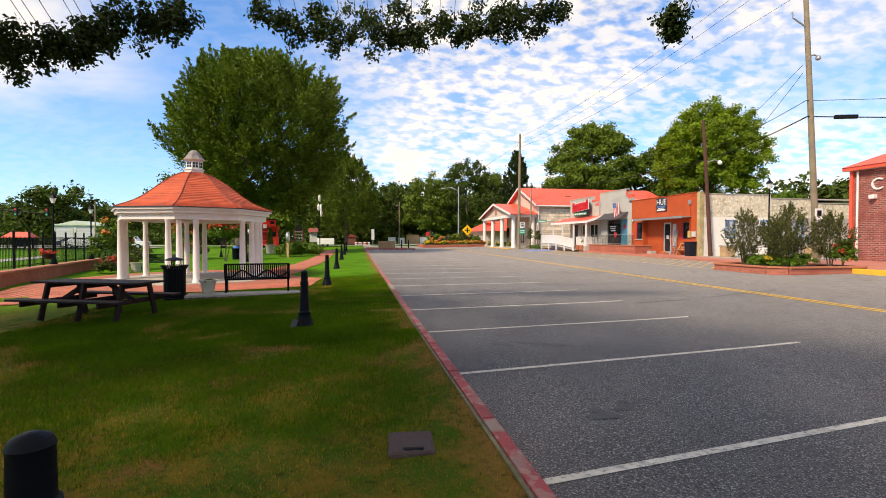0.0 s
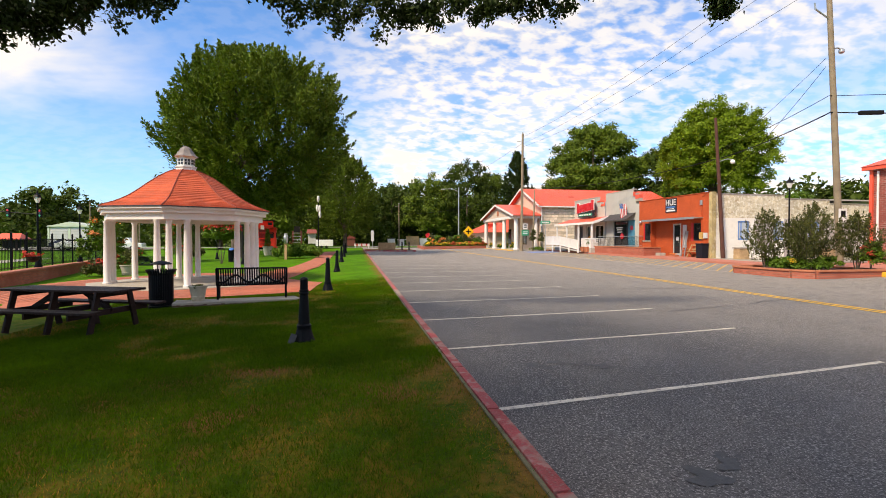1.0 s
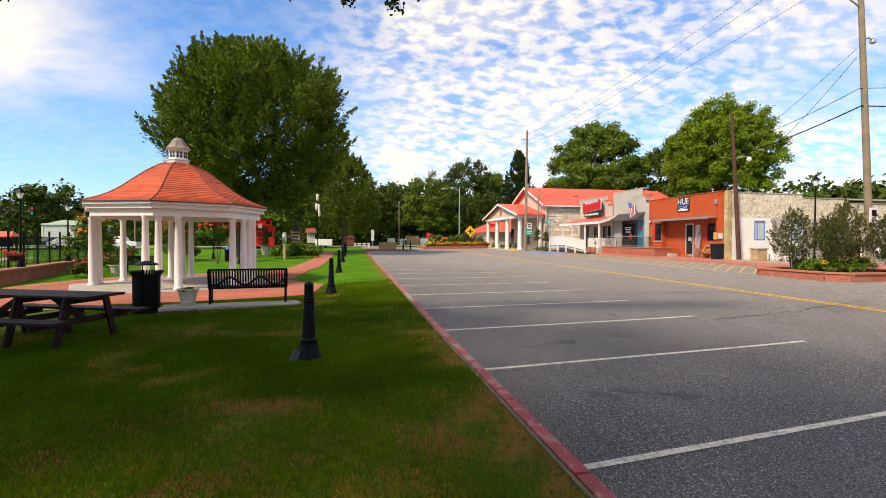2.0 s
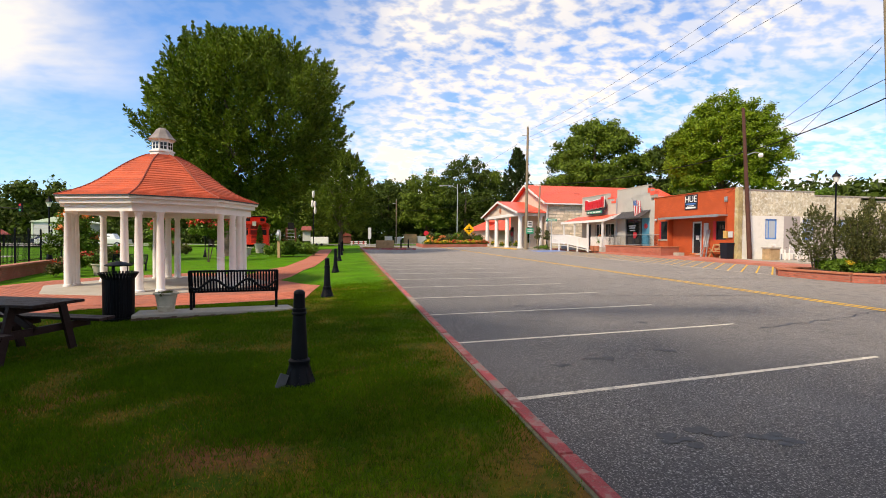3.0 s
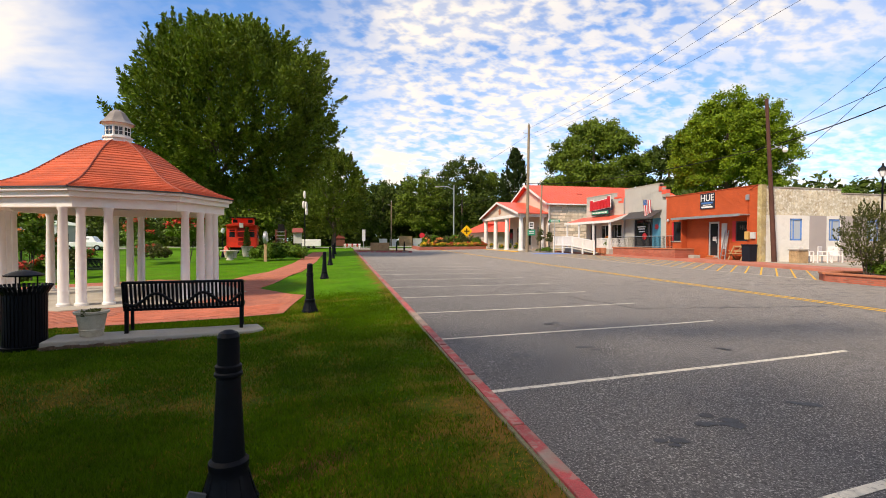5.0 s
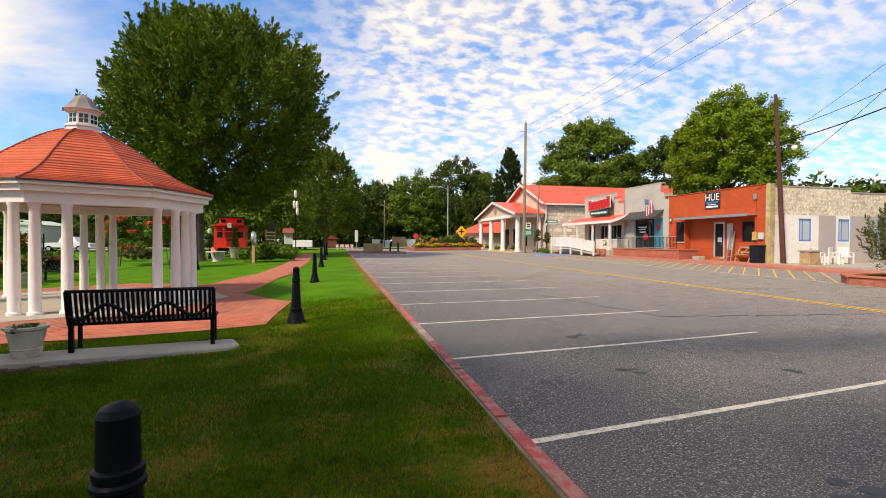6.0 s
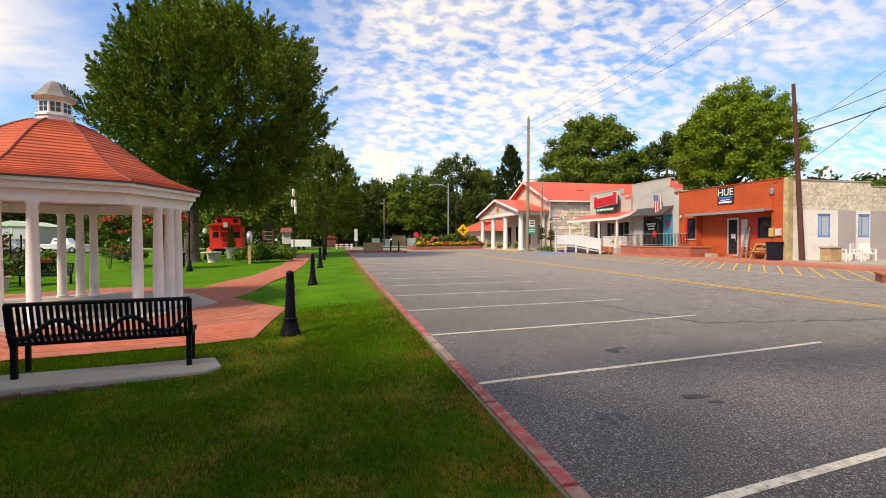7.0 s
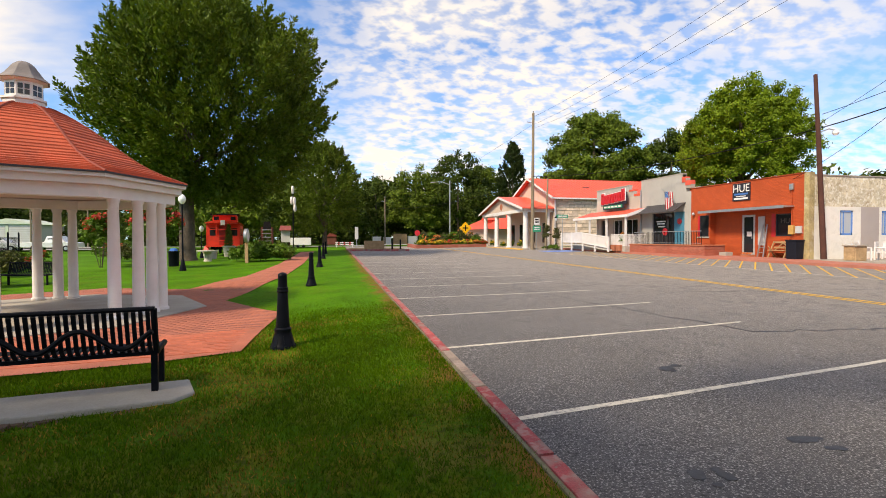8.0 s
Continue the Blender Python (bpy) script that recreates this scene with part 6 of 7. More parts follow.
part("notice", MB().box(-0.42, -0.24, 2.2, 0.05, -0.2, 2.9), WHITE, pb, "white notice with black blocks", bevel=0.01)
part("bar", MB().box(-0.32, -0.246, 2.5, -0.05, -0.241, 2.8), BLACK_MATT, pb)


def wire(a, b, sag, r, label):
    pts = []
    for k in range(25):
        u = k / 24
        pts.append((a[0] + (b[0] - a[0]) * u, a[1] + (b[1] - a[1]) * u, a[2] + (b[2] - a[2]) * u - sag * 4 * u * (1 - u)))
    return solid("wire", MB().tube(pts, r, 5), BLACK_MATT, label, "cable", smooth=True)


BT = (20.8, 15.0)
for za, zb, dx in ((14.4, 16.4, 0.0), (13.6, 15.2, -0.5), (13.2, 14.3, 0.4)):
    wire((P_MAIN[0] + 0.1, P_MAIN[1], za), (BT[0] + dx, BT[1], zb), 0.7, 0.010, "thin overhead power line")
    wire((BT[0] + dx, BT[1], zb), (30 + dx, -28, zb), 0.7, 0.010, "thin overhead power line")
wire((P_MAIN[0], P_MAIN[1], 8.2), (P_SIDE[0] - 0.25, P_SIDE[1], 7.5), 0.7, 0.028, "thick black telephone cable")
wire((P_SIDE[0] - 0.25, P_SIDE[1], 7.5), (21.5, 15.0, 8.0), 0.15, 0.03, "thick black telephone cable")
wire((21.5, 15.0, 8.0), (48, 8, 8.6), 0.4, 0.03, "thick black telephone cable")
wire((P_SIDE[0] - 0.25, P_SIDE[1], 8.2), (21.4, 15.0, 8.8), 0.15, 0.016, "black overhead cable between poles")
wire((21.4, 15.0, 8.8), (48, 8, 10.0), 0.3, 0.016, "black overhead cable between poles")
wire((21.2, 15.0, 10.2), (FX, 25.9, 4.9), 0.5, 0.012, "service drop cable to the orange shop")
wire((21.2, 15.0, 10.6), (27.5, 40.0, 5.4), 0.9, 0.010, "service drop cable to a roof")
wire((P_MAIN[0], P_MAIN[1], 7.4), (HX, HY0, 6.3), 0.3, 0.014, "service cable to the stone hall")
wire((P_MAIN[0], P_MAIN[1], 7.6), (7.4, 90, 7.0), 0.8, 0.02, "black cable across the far street")
wire((P_MAIN[0], P_MAIN[1], 13.6), (7.4, 90, 7.6), 0.8, 0.012, "thin power line to the far pole")
sp = thing("splice_box", 23.3, 14.52, 7.95, "black cable splice box hanging on the cable", "splice box", rz=75)
part("case", MB().box(-0.09, -0.55, -0.1, 0.09, 0.55, 0.1), BLACK_MATT, sp, bevel=0.04)

utility_pole(7.4, 90, 8.4, WOOD, "far thin wooden pole with a street light", 0, 0.14, True)
fl = thing("street_lamp", 21.0, 97, road_z(21, 97), "tall grey street lamp with one long arm", "street lamp")
part("post", MB().tube([(0, 0, 0), (0, 0, 12.5)], 0.17, 10, 0.1), STEEL, fl, smooth=True)
part("arm", MB().tube([(0, 0, 11.6), (-1.5, 0, 12.2), (-3.2, 0, 12.1)], 0.06, 8), STEEL, fl, smooth=True)
part("lamp_head", MB().box(-3.9, -0.15, 11.95, -3.1, 0.15, 12.15), STEEL, fl, bevel=0.05)


def post_lamp(x, y, h, label, z=None, globe=True):
    t = thing("post_lamp", x, y, land_z(x, y) if z is None else z, label, "post lamp", "park post lamps")
    part("base", MB().lathe([(0.17, 0), (0.17, 0.05), (0.12, 0.25), (0.08, 0.55), (0.05, 0.6)], 12), BLACK, t, smooth=True)
    part("post", MB().tube([(0, 0, 0.5), (0, 0, h - 0.5)], 0.045, 10, 0.035), BLACK, t, smooth=True)
    if globe:
        part("globe", MB().lathe([(0.06, h - 0.5), (0.17, h - 0.36), (0.19, h - 0.22), (0.13, h - 0.08), (0.04, h)], 16), LAMP_GLASS, t, "opal acorn globe", smooth=True)
    else:
        part("globe", MB().lathe([(0.07, h - 0.52), (0.15, h - 0.30), (0.14, h - 0.26), (0.05, h - 0.25)], 6), LAMP_GLASS, t, "amber lantern glass")
        part("cap", MB().lathe([(0.19, h - 0.27), (0.13, h - 0.15), (0.05, h - 0.08), (0.02, h + 0.05)], 6), BLACK, t)
    return t


post_lamp(20.9, 16.6, 4.55, "black lantern post behind the planted island", 0.45, False)
post_lamp(-9.0, 31.0, 3.9, "black post lamp with opal globe on the lawn", None)
post_lamp(-12.2, 47.5, 2.7, "small post lamp with opal globe near the caboose")
post_lamp(-13.6, 42.0, 2.8, "small post lamp with opal globe near the big tree")
post_lamp(20.6, 49.4, 3.4, "black lantern post by the stone hall", 0.6, False)
post_lamp(-15.0, 14.6, 2.9, "tall thin black lamp post behind the fence", WZ, False)
post_lamp(-15.9, 20.9, 3.6, "tall thin black lamp post behind the fence", WZ, False)
post_lamp(-17.2, 27.0, 3.4, "tall thin black lamp post behind the fence", WZ, False)

sg = thing("warning_sign", 16.3, 68.5, road_z(16.3, 68.5), "yellow diamond warning sign with black cross mark", "road sign")
part("post", MB().box(-0.04, -0.02, 0, 0.04, 0.02, 3.2), STEEL, sg)
plate = part("plate", MB().box(-0.62, -0.03, -0.62, 0.62, 0.0, 0.62, pose(0, -0.03, 2.55, 0, 45, 0)), SIGN_YELLOW, sg, bevel=0.01)
part("mark", MB().box(-0.08, -0.07, 2.15, 0.08, -0.062, 2.95).box(-0.4, -0.07, 2.47, 0.4, -0.062, 2.63), BLACK_MATT, plate)
st = thing("stop_sign", 12.9, 88, road_z(12.9, 88), "red octagonal stop sign on a steel post", "road sign")
part("post", MB().box(-0.04, 0, 0, 0.04, 0.04, 2.2), STEEL, st)
part("plate", MB().lathe([(0.52, 0), (0.52, 0.03)], 8, m=pose(0, 0, 2.1, 90, 0, 0), phase=radians(22.5)), SIGN_RED, st)
ss = thing("street_sign", 20.3, 47.4, road_z(20.3, 47.4), "green street name sign on a thin post", "road sign")
part("post", MB().tube([(0, 0, 0), (0, 0, 3.4)], 0.035, 8), STEEL, ss)
part("blade", MB().box(-0.6, -0.015, 3.2, 0.6, 0.015, 3.5), SIGN_GREEN, ss, bevel=0.005)
part("bar", MB().box(-0.45, -0.02, 3.3, 0.45, -0.016, 3.4), WHITE, ss)
ps = thing("parking_sign", 19.1, 50.8, road_z(19.1, 50.8), "white and green parking signs on a post", "road sign")
part("post", MB().tube([(0, 0, 0), (0, 0, 3.4)], 0.03, 8), STEEL, ps)
part("plate", MB().box(-0.3, -0.05, 2.6, 0.3, -0.03, 3.3), WHITE, ps, bevel=0.01)
part("plate", MB().box(-0.45, -0.05, 1.85, 0.45, -0.03, 2.5), SIGN_GREEN, ps, bevel=0.01)
part("bar", MB().box(-0.3, -0.056, 2.05, 0.3, -0.051, 2.15).box(-0.3, -0.056, 2.25, 0.3, -0.051, 2.35), WHITE, ps)
part("bar", MB().box(-0.2, -0.056, 2.8, 0.2, -0.051, 2.95).box(-0.2, -0.056, 3.05, 0.2, -0.051, 3.2), BLACK_MATT, ps)

# ---- planted island and the corner by the shops ----
IX0, IX1, IY0, IY1 = 16.9, 21.4, 12.0, 16.2
isl = thing("planted_island", 0, 0, 0, "brick-edged planted island with mulch between street and pavement", "planter bed")
poly = [(IX0 + 0.5, IY0), (IX1, IY0), (IX1, IY1), (IX0 + 0.5, IY1), (IX0, IY1 - 0.6), (IX0, IY0 + 0.6)]
mid = ((IX0 + IX1) / 2, (IY0 + IY1) / 2)
for k in range(6):
    a, b = poly[k], poly[(k + 1) % 6]
    z = 0.3
    part("edge_wall", MB().beam((*a, 0.24), (*b, 0.24), 0.24, 0.42), LOW_BRICK, isl)
    part("coping", MB().beam((*a, 0.48), (*b, 0.48), 0.34, 0.07), TERRACOTTA, isl, bevel=0.008)
part("mulch", MB().prism(poly, 0.1, 0.42), mat("mulch", (0.09, 0.05, 0.04), 0.95, 0.3, 4, 30, 1.0, height=0.04), isl)


def myrtle(x, y, w, h, seed):
    """Bare stems below, upright leafy sprays above."""
    rng = np.random.default_rng(seed)
    t = thing("crape_myrtle", x, y, 0.4, "multi-stemmed crape myrtle bush with bronze-green leaves", "bush", "crape myrtles on the island")
    for k in range(7):
        a, r = 6.283 * k / 7 + rng.uniform(-0.3, 0.3), w * rng.uniform(0.14, 0.34)
        part("stem", MB().tube([(0.07 * math.cos(a), 0.07 * math.sin(a), -0.03), (r * 0.45 * math.cos(a), r * 0.45 * math.sin(a), h * 0.35), (r * math.cos(a), r * math.sin(a), h * 0.85)], 0.022, 6, 0.007), BARK, t, smooth=True)
    cl = dome_clumps(rng, 150, w * 0.52, 0.55, h - 0.3, 0.5, 0.15, 2.0)
    v, f = spray_cloud(rng, (0, 0, 0.2), cl, 48, 0.62, 0.17, 0.045)
    part("foliage", np_mesh("leaves", v, f), LEAF_BRONZE, t)


for k, (x, y, w, h) in enumerate(((17.75, 14.8, 1.9, 2.75), (18.5, 13.6, 1.4, 2.4), (19.5, 13.9, 2.0, 3.0), (20.7, 13.0, 1.7, 2.6))):
    myrtle(x, y, w, h, 50 + k)
for k in range(9):
    shrub("bed_plant", 17.4 + 0.34 * k, 13.3 + 0.35 * ((k * 7) % 5), 0.9, 0.62, LEAF_SHRUB, "low green bed plant with a few yellow flowers", 70 + k, 0.38, 0, 0.055, 22, 40, BLOOM_YELLOW if k % 3 == 0 else None, 2, 0.0, "plant", "low plants of the island", cr=0.16)
shrub("rose_bush", 21.0, 12.6, 1.1, 1.5, LEAF_SHRUB, "dark green bush with pinkish blooms", 85, 0.38, 3, 0.06, 40, 50, BLOOM_RED, 4, 0.1)
shrub("lot_tree", 36.5, 30.5, 2.6, 1.6, LEAF_SHRUB, "green tree top seen over the side wall", 86, 4.4, 0, 0.12, 30, 50, cr=0.4)


def garden_chair(x, y, z, rz):
    t = thing("garden_chair", x, y, z, "white plastic garden armchair on the open lot", "chair", "white garden chairs", rz)
    part("seat", MB().box(-0.27, -0.25, 0.38, 0.27, 0.27, 0.43), WHITE, t, bevel=0.015)
    part("backrest", MB().box(-0.27, 0.25, 0.43, 0.27, 0.30, 0.95), WHITE, t, bevel=0.02)
    for s in (-1, 1):
        part("armrest", MB().box(s * 0.29 - 0.04, -0.25, 0.62, s * 0.29 + 0.04, 0.3, 0.66), WHITE, t, bevel=0.012)
        part("leg", MB().box(s * 0.29 - 0.03, -0.26, 0, s * 0.29 + 0.03, -0.19, 0.62), WHITE, t)
        part("leg", MB().box(s * 0.29 - 0.03, 0.23, 0, s * 0.29 + 0.03, 0.30, 0.62), WHITE, t)
    return t


c0 = garden_chair(25.0, 23.5, 0.5, 60)
for x, y, r in ((26.1, 23.3, 20), (27.4, 23.8, -30), (30.4, 21.5, 40), (31.6, 21.6, -60)):
    copy_thing(c0, pose(x, y, 0.5, 0, 0, r))
for x, y in ((24.1, 23.2), (29.4, 21.8), (30.9, 22.6)):
    t = thing("stone_pillar", x, y, 0.5, "low tan stone pillar with flat cap on the lot", "pillar", "stone pillars of the lot")
    part("body", MB().box(-0.35, -0.3, 0, 0.35, 0.3, 0.72), mat("tan_stone", (0.42, 0.28, 0.15), 0.9, 0.25, 5, 20, 0.8) if "tan_stone" not in MATS else MATS["tan_stone"], t, bevel=0.02)
    part("cap", MB().box(-0.4, -0.35, 0.72, 0.4, 0.35, 0.8), CONCRETE, t, bevel=0.01)
wb = thing("waste_bin", FX - 0.05, 25.75, 0.5, "dark blue-black wheeled waste bin by the shop front", "bin")
wb.matrix_basis = pose(FX - 0.35, 25.45, 0.5)
wb.scale = (0.85, 0.85, 0.92)
part("body", MB().box(-0.3, -0.33, 0, 0.3, 0.33, 1.05, taper=-0.03), mat("navy_plastic", (0.010, 0.012, 0.020), 0.5, spec=0.2), wb, bevel=0.03)
part("lid", MB().box(-0.36, -0.39, 1.05, 0.36, 0.39, 1.14), MATS["navy_plastic"], wb, bevel=0.03)
ld = thing("step_ladder", FX - 0.05, 27.9, 0.5, "folded grey step ladder leaning in the shop recess", "ladder")
for s in (-0.2, 0.2):
    part("stile", MB().beam((0, s, 0), (0.35, s * 0.7, 1.95), 0.05, 0.06), STEEL, ld)
for k in range(6):
    part("rung", MB().box(0.05 + 0.05 * k, -0.19, 0.28 + k * 0.29, 0.11 + 0.05 * k, 0.19, 0.31 + k * 0.29), STEEL, ld)
wbn = thing("wooden_bench", FX + 0.05, 26.75, 0.5, "tan wooden slatted bench in the shop recess", "bench")
part("seat", MB().box(-0.25, -0.55, 0.42, 0.25, 0.55, 0.46), WOOD_TAN, wbn)
part("backrest", MB().beam((0.25, -0.55, 0.6), (0.25, 0.55, 0.6), 0.03, 0.1).beam((0.3, -0.55, 0.9), (0.3, 0.55, 0.9), 0.03, 0.1).beam((0.27, -0.5, 0.45), (0.3, 0.1, 0.95), 0.03, 0.05).beam((0.27, 0.5, 0.45), (0.3, -0.1, 0.95), 0.03, 0.05), WOOD_TAN, wbn)
for a in (-0.5, 0.5):
    part("end_frame", MB().beam((-0.25, a, 0), (0.2, a, 0.95), 0.05, 0.06).beam((0.28, a, 0), (-0.2, a, 0.65), 0.05, 0.06), WOOD_TAN, wbn)
toy = thing("flower_tray", FX - 0.3, 28.55, 0.5, "small tray of red and yellow flowers at the door", "flower tray")
part("tray", MB().box(-0.2, -0.35, 0, 0.2, 0.35, 0.15), TERRACOTTA, toy, bevel=0.02)
rng = np.random.default_rng(9)
v, f = leaf_cloud(rng, np.stack([rng.normal(0, 0.1, 12), rng.normal(0, 0.2, 12), np.full(12, 0.22)], axis=1), 14, 0.09, 0.04)
part("flower_mass", np_mesh("blooms", v, f), BLOOM_ORANGE, toy)
stp = thing("door_step", FX - 0.3, 30.2, 0.5, "pale concrete block step beside the terrace", "step")
part("block", MB().box(-0.25, -0.3, 0, 0.25, 0.3, 0.26), CONCRETE, stp, bevel=0.02)
for k, (x, y, mtl) in enumerate(((21.7, 39.7, TERRACOTTA), (21.6, 40.4, TERRACOTTA))):
    t = thing("terracotta_planter", x - 0.3, y - 0.4, 0.62, "square terracotta planter at the porch steps", "planter", "terracotta planters")
    part("pot", MB().box(-0.25, -0.25, 0, 0.25, 0.25, 0.5, taper=-0.06), TERRACOTTA, t, bevel=0.02)
shrub("flower_pot_plant", 21.5, 39.2, 0.7, 1.5, LEAF_SHRUB, "tall pot plant with orange flowers by the porch", 90, 0.65, 3, 0.05, 20, 40, BLOOM_ORANGE, 7, 0.5, cr=0.18)
shrub("small_shrub", 19.6, 49.5, 0.9, 2.6, LEAF_BRONZE, "slim crape myrtle beside the pole", 91, 0.55, 4, 0.06, 34, 50, foot=0.7)
shrub("small_shrub", 20.4, 48.9, 0.9, 2.3, LEAF_BRONZE, "slim crape myrtle beside the pole", 92, 0.55, 4, 0.06, 30, 50, foot=0.7)
shrub("low_shrub", 20.0, 49.2, 1.8, 0.6, LEAF_SHRUB, "low green shrub round the pole foot", 93, 0.5, 0, 0.06, 30, 40)
for k, y in enumerate((54.3, 57.0, 59.8, 64.2)):
    shrub("porch_plant", 18.9, y + 0.5, 0.8, 0.8, LEAF_SHRUB, "potted plant with yellow flowers on the portico", 95 + k, 0.62, 0, 0.06, 18, 40, BLOOM_YELLOW, 5, cr=0.18, group="portico plants", category="plant")

# flower bed at the far corner
fbd = thing("flower_bed", 0, 0, 0, "long flower bed with brick edge at the street corner", "flower bed")
part("edge", MB().beam((8.6, 63.5, 0.6), (18.0, 64.5, 0.72), 0.3, 0.5), LOW_BRICK, fbd)
part("edge", MB().beam((8.6, 63.5, 0.6), (9.0, 73, 0.7), 0.3, 0.5), LOW_BRICK, fbd)
part("soil", MB().prism([(8.6, 63.5), (18.0, 64.5), (18.5, 72), (9.0, 73)], 0.3, 0.85), SOIL, fbd)
rnd = random.Random(21)
for k in range(16):
    x = 9.4 + k * 0.55
    bl = (BLOOM_YELLOW, BLOOM_ORANGE, BLOOM_YELLOW, BLOOM_RED)[k % 4]
    shrub("flower_clump", x, 64.6 + rnd.uniform(0, 0.8), 1.3, 0.7, LEAF_SHRUB, "bright clump of orange and yellow flowers", 110 + k, 0.8, 0, 0.09, 16, 34, bl, 9, cr=0.26, group="clumps of the flower bed", category="flowers")
for k in range(12):
    x = 10.0 + k * 0.72
    shrub("bed_shrub", x, 66.5 + rnd.uniform(0, 2.5), 1.9, rnd.uniform(1.3, 2.2), LEAF_BRONZE if k % 2 else LEAF_SHRUB, "dark bushy shrub behind the flowers", 130 + k, 0.8, 0, 0.12, 26, 40, BLOOM_ORANGE if k % 3 == 0 else None, 4, cr=0.36, group="shrubs of the flower bed")

# ---- caboose ----
cb = thing("caboose", -11.75, 54.6, lawn_z(-11.3, 54), "bright red railway caboose with end platform and cupola", "railway car", rz=8)
part("body", MB().box(-1.38, -3.3, 0.95, 1.38, 5.0, 2.95), CAB_RED, cb, bevel=0.03)
part("roof", MB().add([(-1.55, -4.3, 2.93), (1.55, -4.3, 2.93), (0.8, -4.3, 3.16), (-0.8, -4.3, 3.16), (-1.55, 5.2, 2.93), (1.55, 5.2, 2.93), (0.8, 5.2, 3.16), (-0.8, 5.2, 3.16)], [(3, 2, 1, 0), (4, 5, 6, 7), (0, 1, 5, 4), (1, 2, 6, 5), (2, 3, 7, 6), (3, 0, 4, 7)]), CAB_RED, cb)
cu = part("cupola", MB().box(-1.05, -1.6, 3.05, 1.05, 1.2, 3.78), CAB_RED, cb, bevel=0.03)
part("cupola_roof", MB().box(-1.25, -1.85, 3.78, 1.25, 1.4, 3.88), BLACK_MATT, cu, "dark cupola roof", bevel=0.03)
for x in (-0.72, 0.72):
    part("pane", MB().box(x - 0.22, -1.62, 3.3, x + 0.22, -1.602, 3.62), GLASS, cu)
part("end_floor", MB().box(-1.4, -4.25, 0.82, 1.4, -3.3, 0.98), CAB_RED, cb)
for x in (-1.3, -0.55, 0.55, 1.3):
    part("platform_post", MB().box(x - 0.04, -4.22, 0.98, x + 0.04, -4.14, 2.95), CAB_RED, cb)
for z in (1.35, 1.75, 2.35):
    part("platform_rail", MB().box(-1.3, -4.21, z, 1.3, -4.15, z + 0.06), CAB_RED, cb)
for x in (-0.8, 0.8):
    part("platform_panel", MB().box(x - 0.5, -4.2, 0.98, x + 0.5, -4.16, 1.75), CAB_RED, cb)
part("end_door", MB().box(-0.4, -3.34, 0.98, 0.4, -3.302, 2.8), mat("caboose_door", (0.30, 0.02, 0.015), 0.5), cb)
for x in (-0.9, 0.9):
    part("pane", MB().box(x - 0.25, -3.33, 1.8, x + 0.25, -3.303, 2.5), GLASS, cb)
part("end_plate", MB().box(-0.18, -4.36, 2.75, 0.18, -4.31, 3.2), WHITE, cb, "white square marker plate")
for s in (-1, 1):
    part("step_frame", MB().beam((s * 1.3, -3.7, 0.9), (s * 1.55, -4.1, 0.1), 0.5, 0.08), CAB_RED, cb)
    part("step_frame", MB().box(s * 1.15 - 0.25, -4.0, 0.1, s * 1.15 + 0.25, -3.5, 0.16), CAB_RED, cb)
part("underframe", MB().box(-1.1, -3.2, 0.6, 1.1, 5.0, 0.93), BLACK_MATT, cb)
WH = MB().lathe([(0.10, -0.07), (0.38, -0.07), (0.42, -0.05), (0.40, 0.05), (0.36, 0.07), (0.1, 0.07)], 20).mesh("wheel")
for y in (-2.6, -1.2, 3.0, 4.4):
    for s in (-1, 1):
        part("wheel", WH, BLACK_MATT, cb, smooth=True, m=pose(s * 0.78, y, 0.42, 0, 90, 0))
for k in range(4):
    part("side_window", MB().box(1.385, -2.4 + k * 2.0, 1.8, 1.40, -1.8 + k * 2.0, 2.5), GLASS, cb)

# ---- round the caboose ----
shrub("hedge", -6.1, 37.6, 2.5, 1.35, LEAF_SHRUB, "clipped leafy green hedge mound by the path", 160, None, 0, 0.09, 70, 70, cr=0.3, category="hedge", d=2.0)
shrub("hedge", -7.1, 38.4, 2.4, 1.2, LEAF_SHRUB, "clipped leafy green hedge mound by the path", 161, None, 0, 0.09, 60, 70, cr=0.3, category="hedge")
shrub("hedge", -5.1, 37.9, 2.2, 1.2, LEAF_SHRUB, "clipped leafy green hedge mound by the path", 162, None, 0, 0.09, 60, 70, cr=0.3, category="hedge")
dsn = thing("crossing_sign", -6.85, 36.4, lawn_z(-6.85, 36.4), "round railway sign drum on a wooden post", "sign", rz=88)
part("post", MB().box(-0.09, -0.09, 0, 0.09, 0.09, 1.5), WOOD_TAN, dsn)
part("drum", MB().lathe([(0.40, -0.1), (0.44, -0.08), (0.44, 0.08), (0.40, 0.1)], 24, m=pose(0, 0, 1.72, 90, 0, 0)), STEEL, dsn, smooth=True)
part("face", MB().lathe([(0.36, 0.101), (0.36, 0.115)], 24, m=pose(0, 0, 1.72, 90, 0, 0)), WHITE, dsn, smooth=True)
kk = thing("notice_kiosk", -6.9, 62, lawn_z(-6.9, 62), "notice kiosk with white board and red roof", "kiosk")
for s in (-0.55, 0.55):
    part("post", MB().box(s - 0.07, -0.07, 0, s + 0.07, 0.07, 2.4), DARKWOOD, kk)
kk.scale = (0.78, 1.0, 1.0)
part("board", MB().box(-0.62, -0.12, 0.95, 0.62, -0.05, 2.35), SHED_GREY, kk, "white notice board")
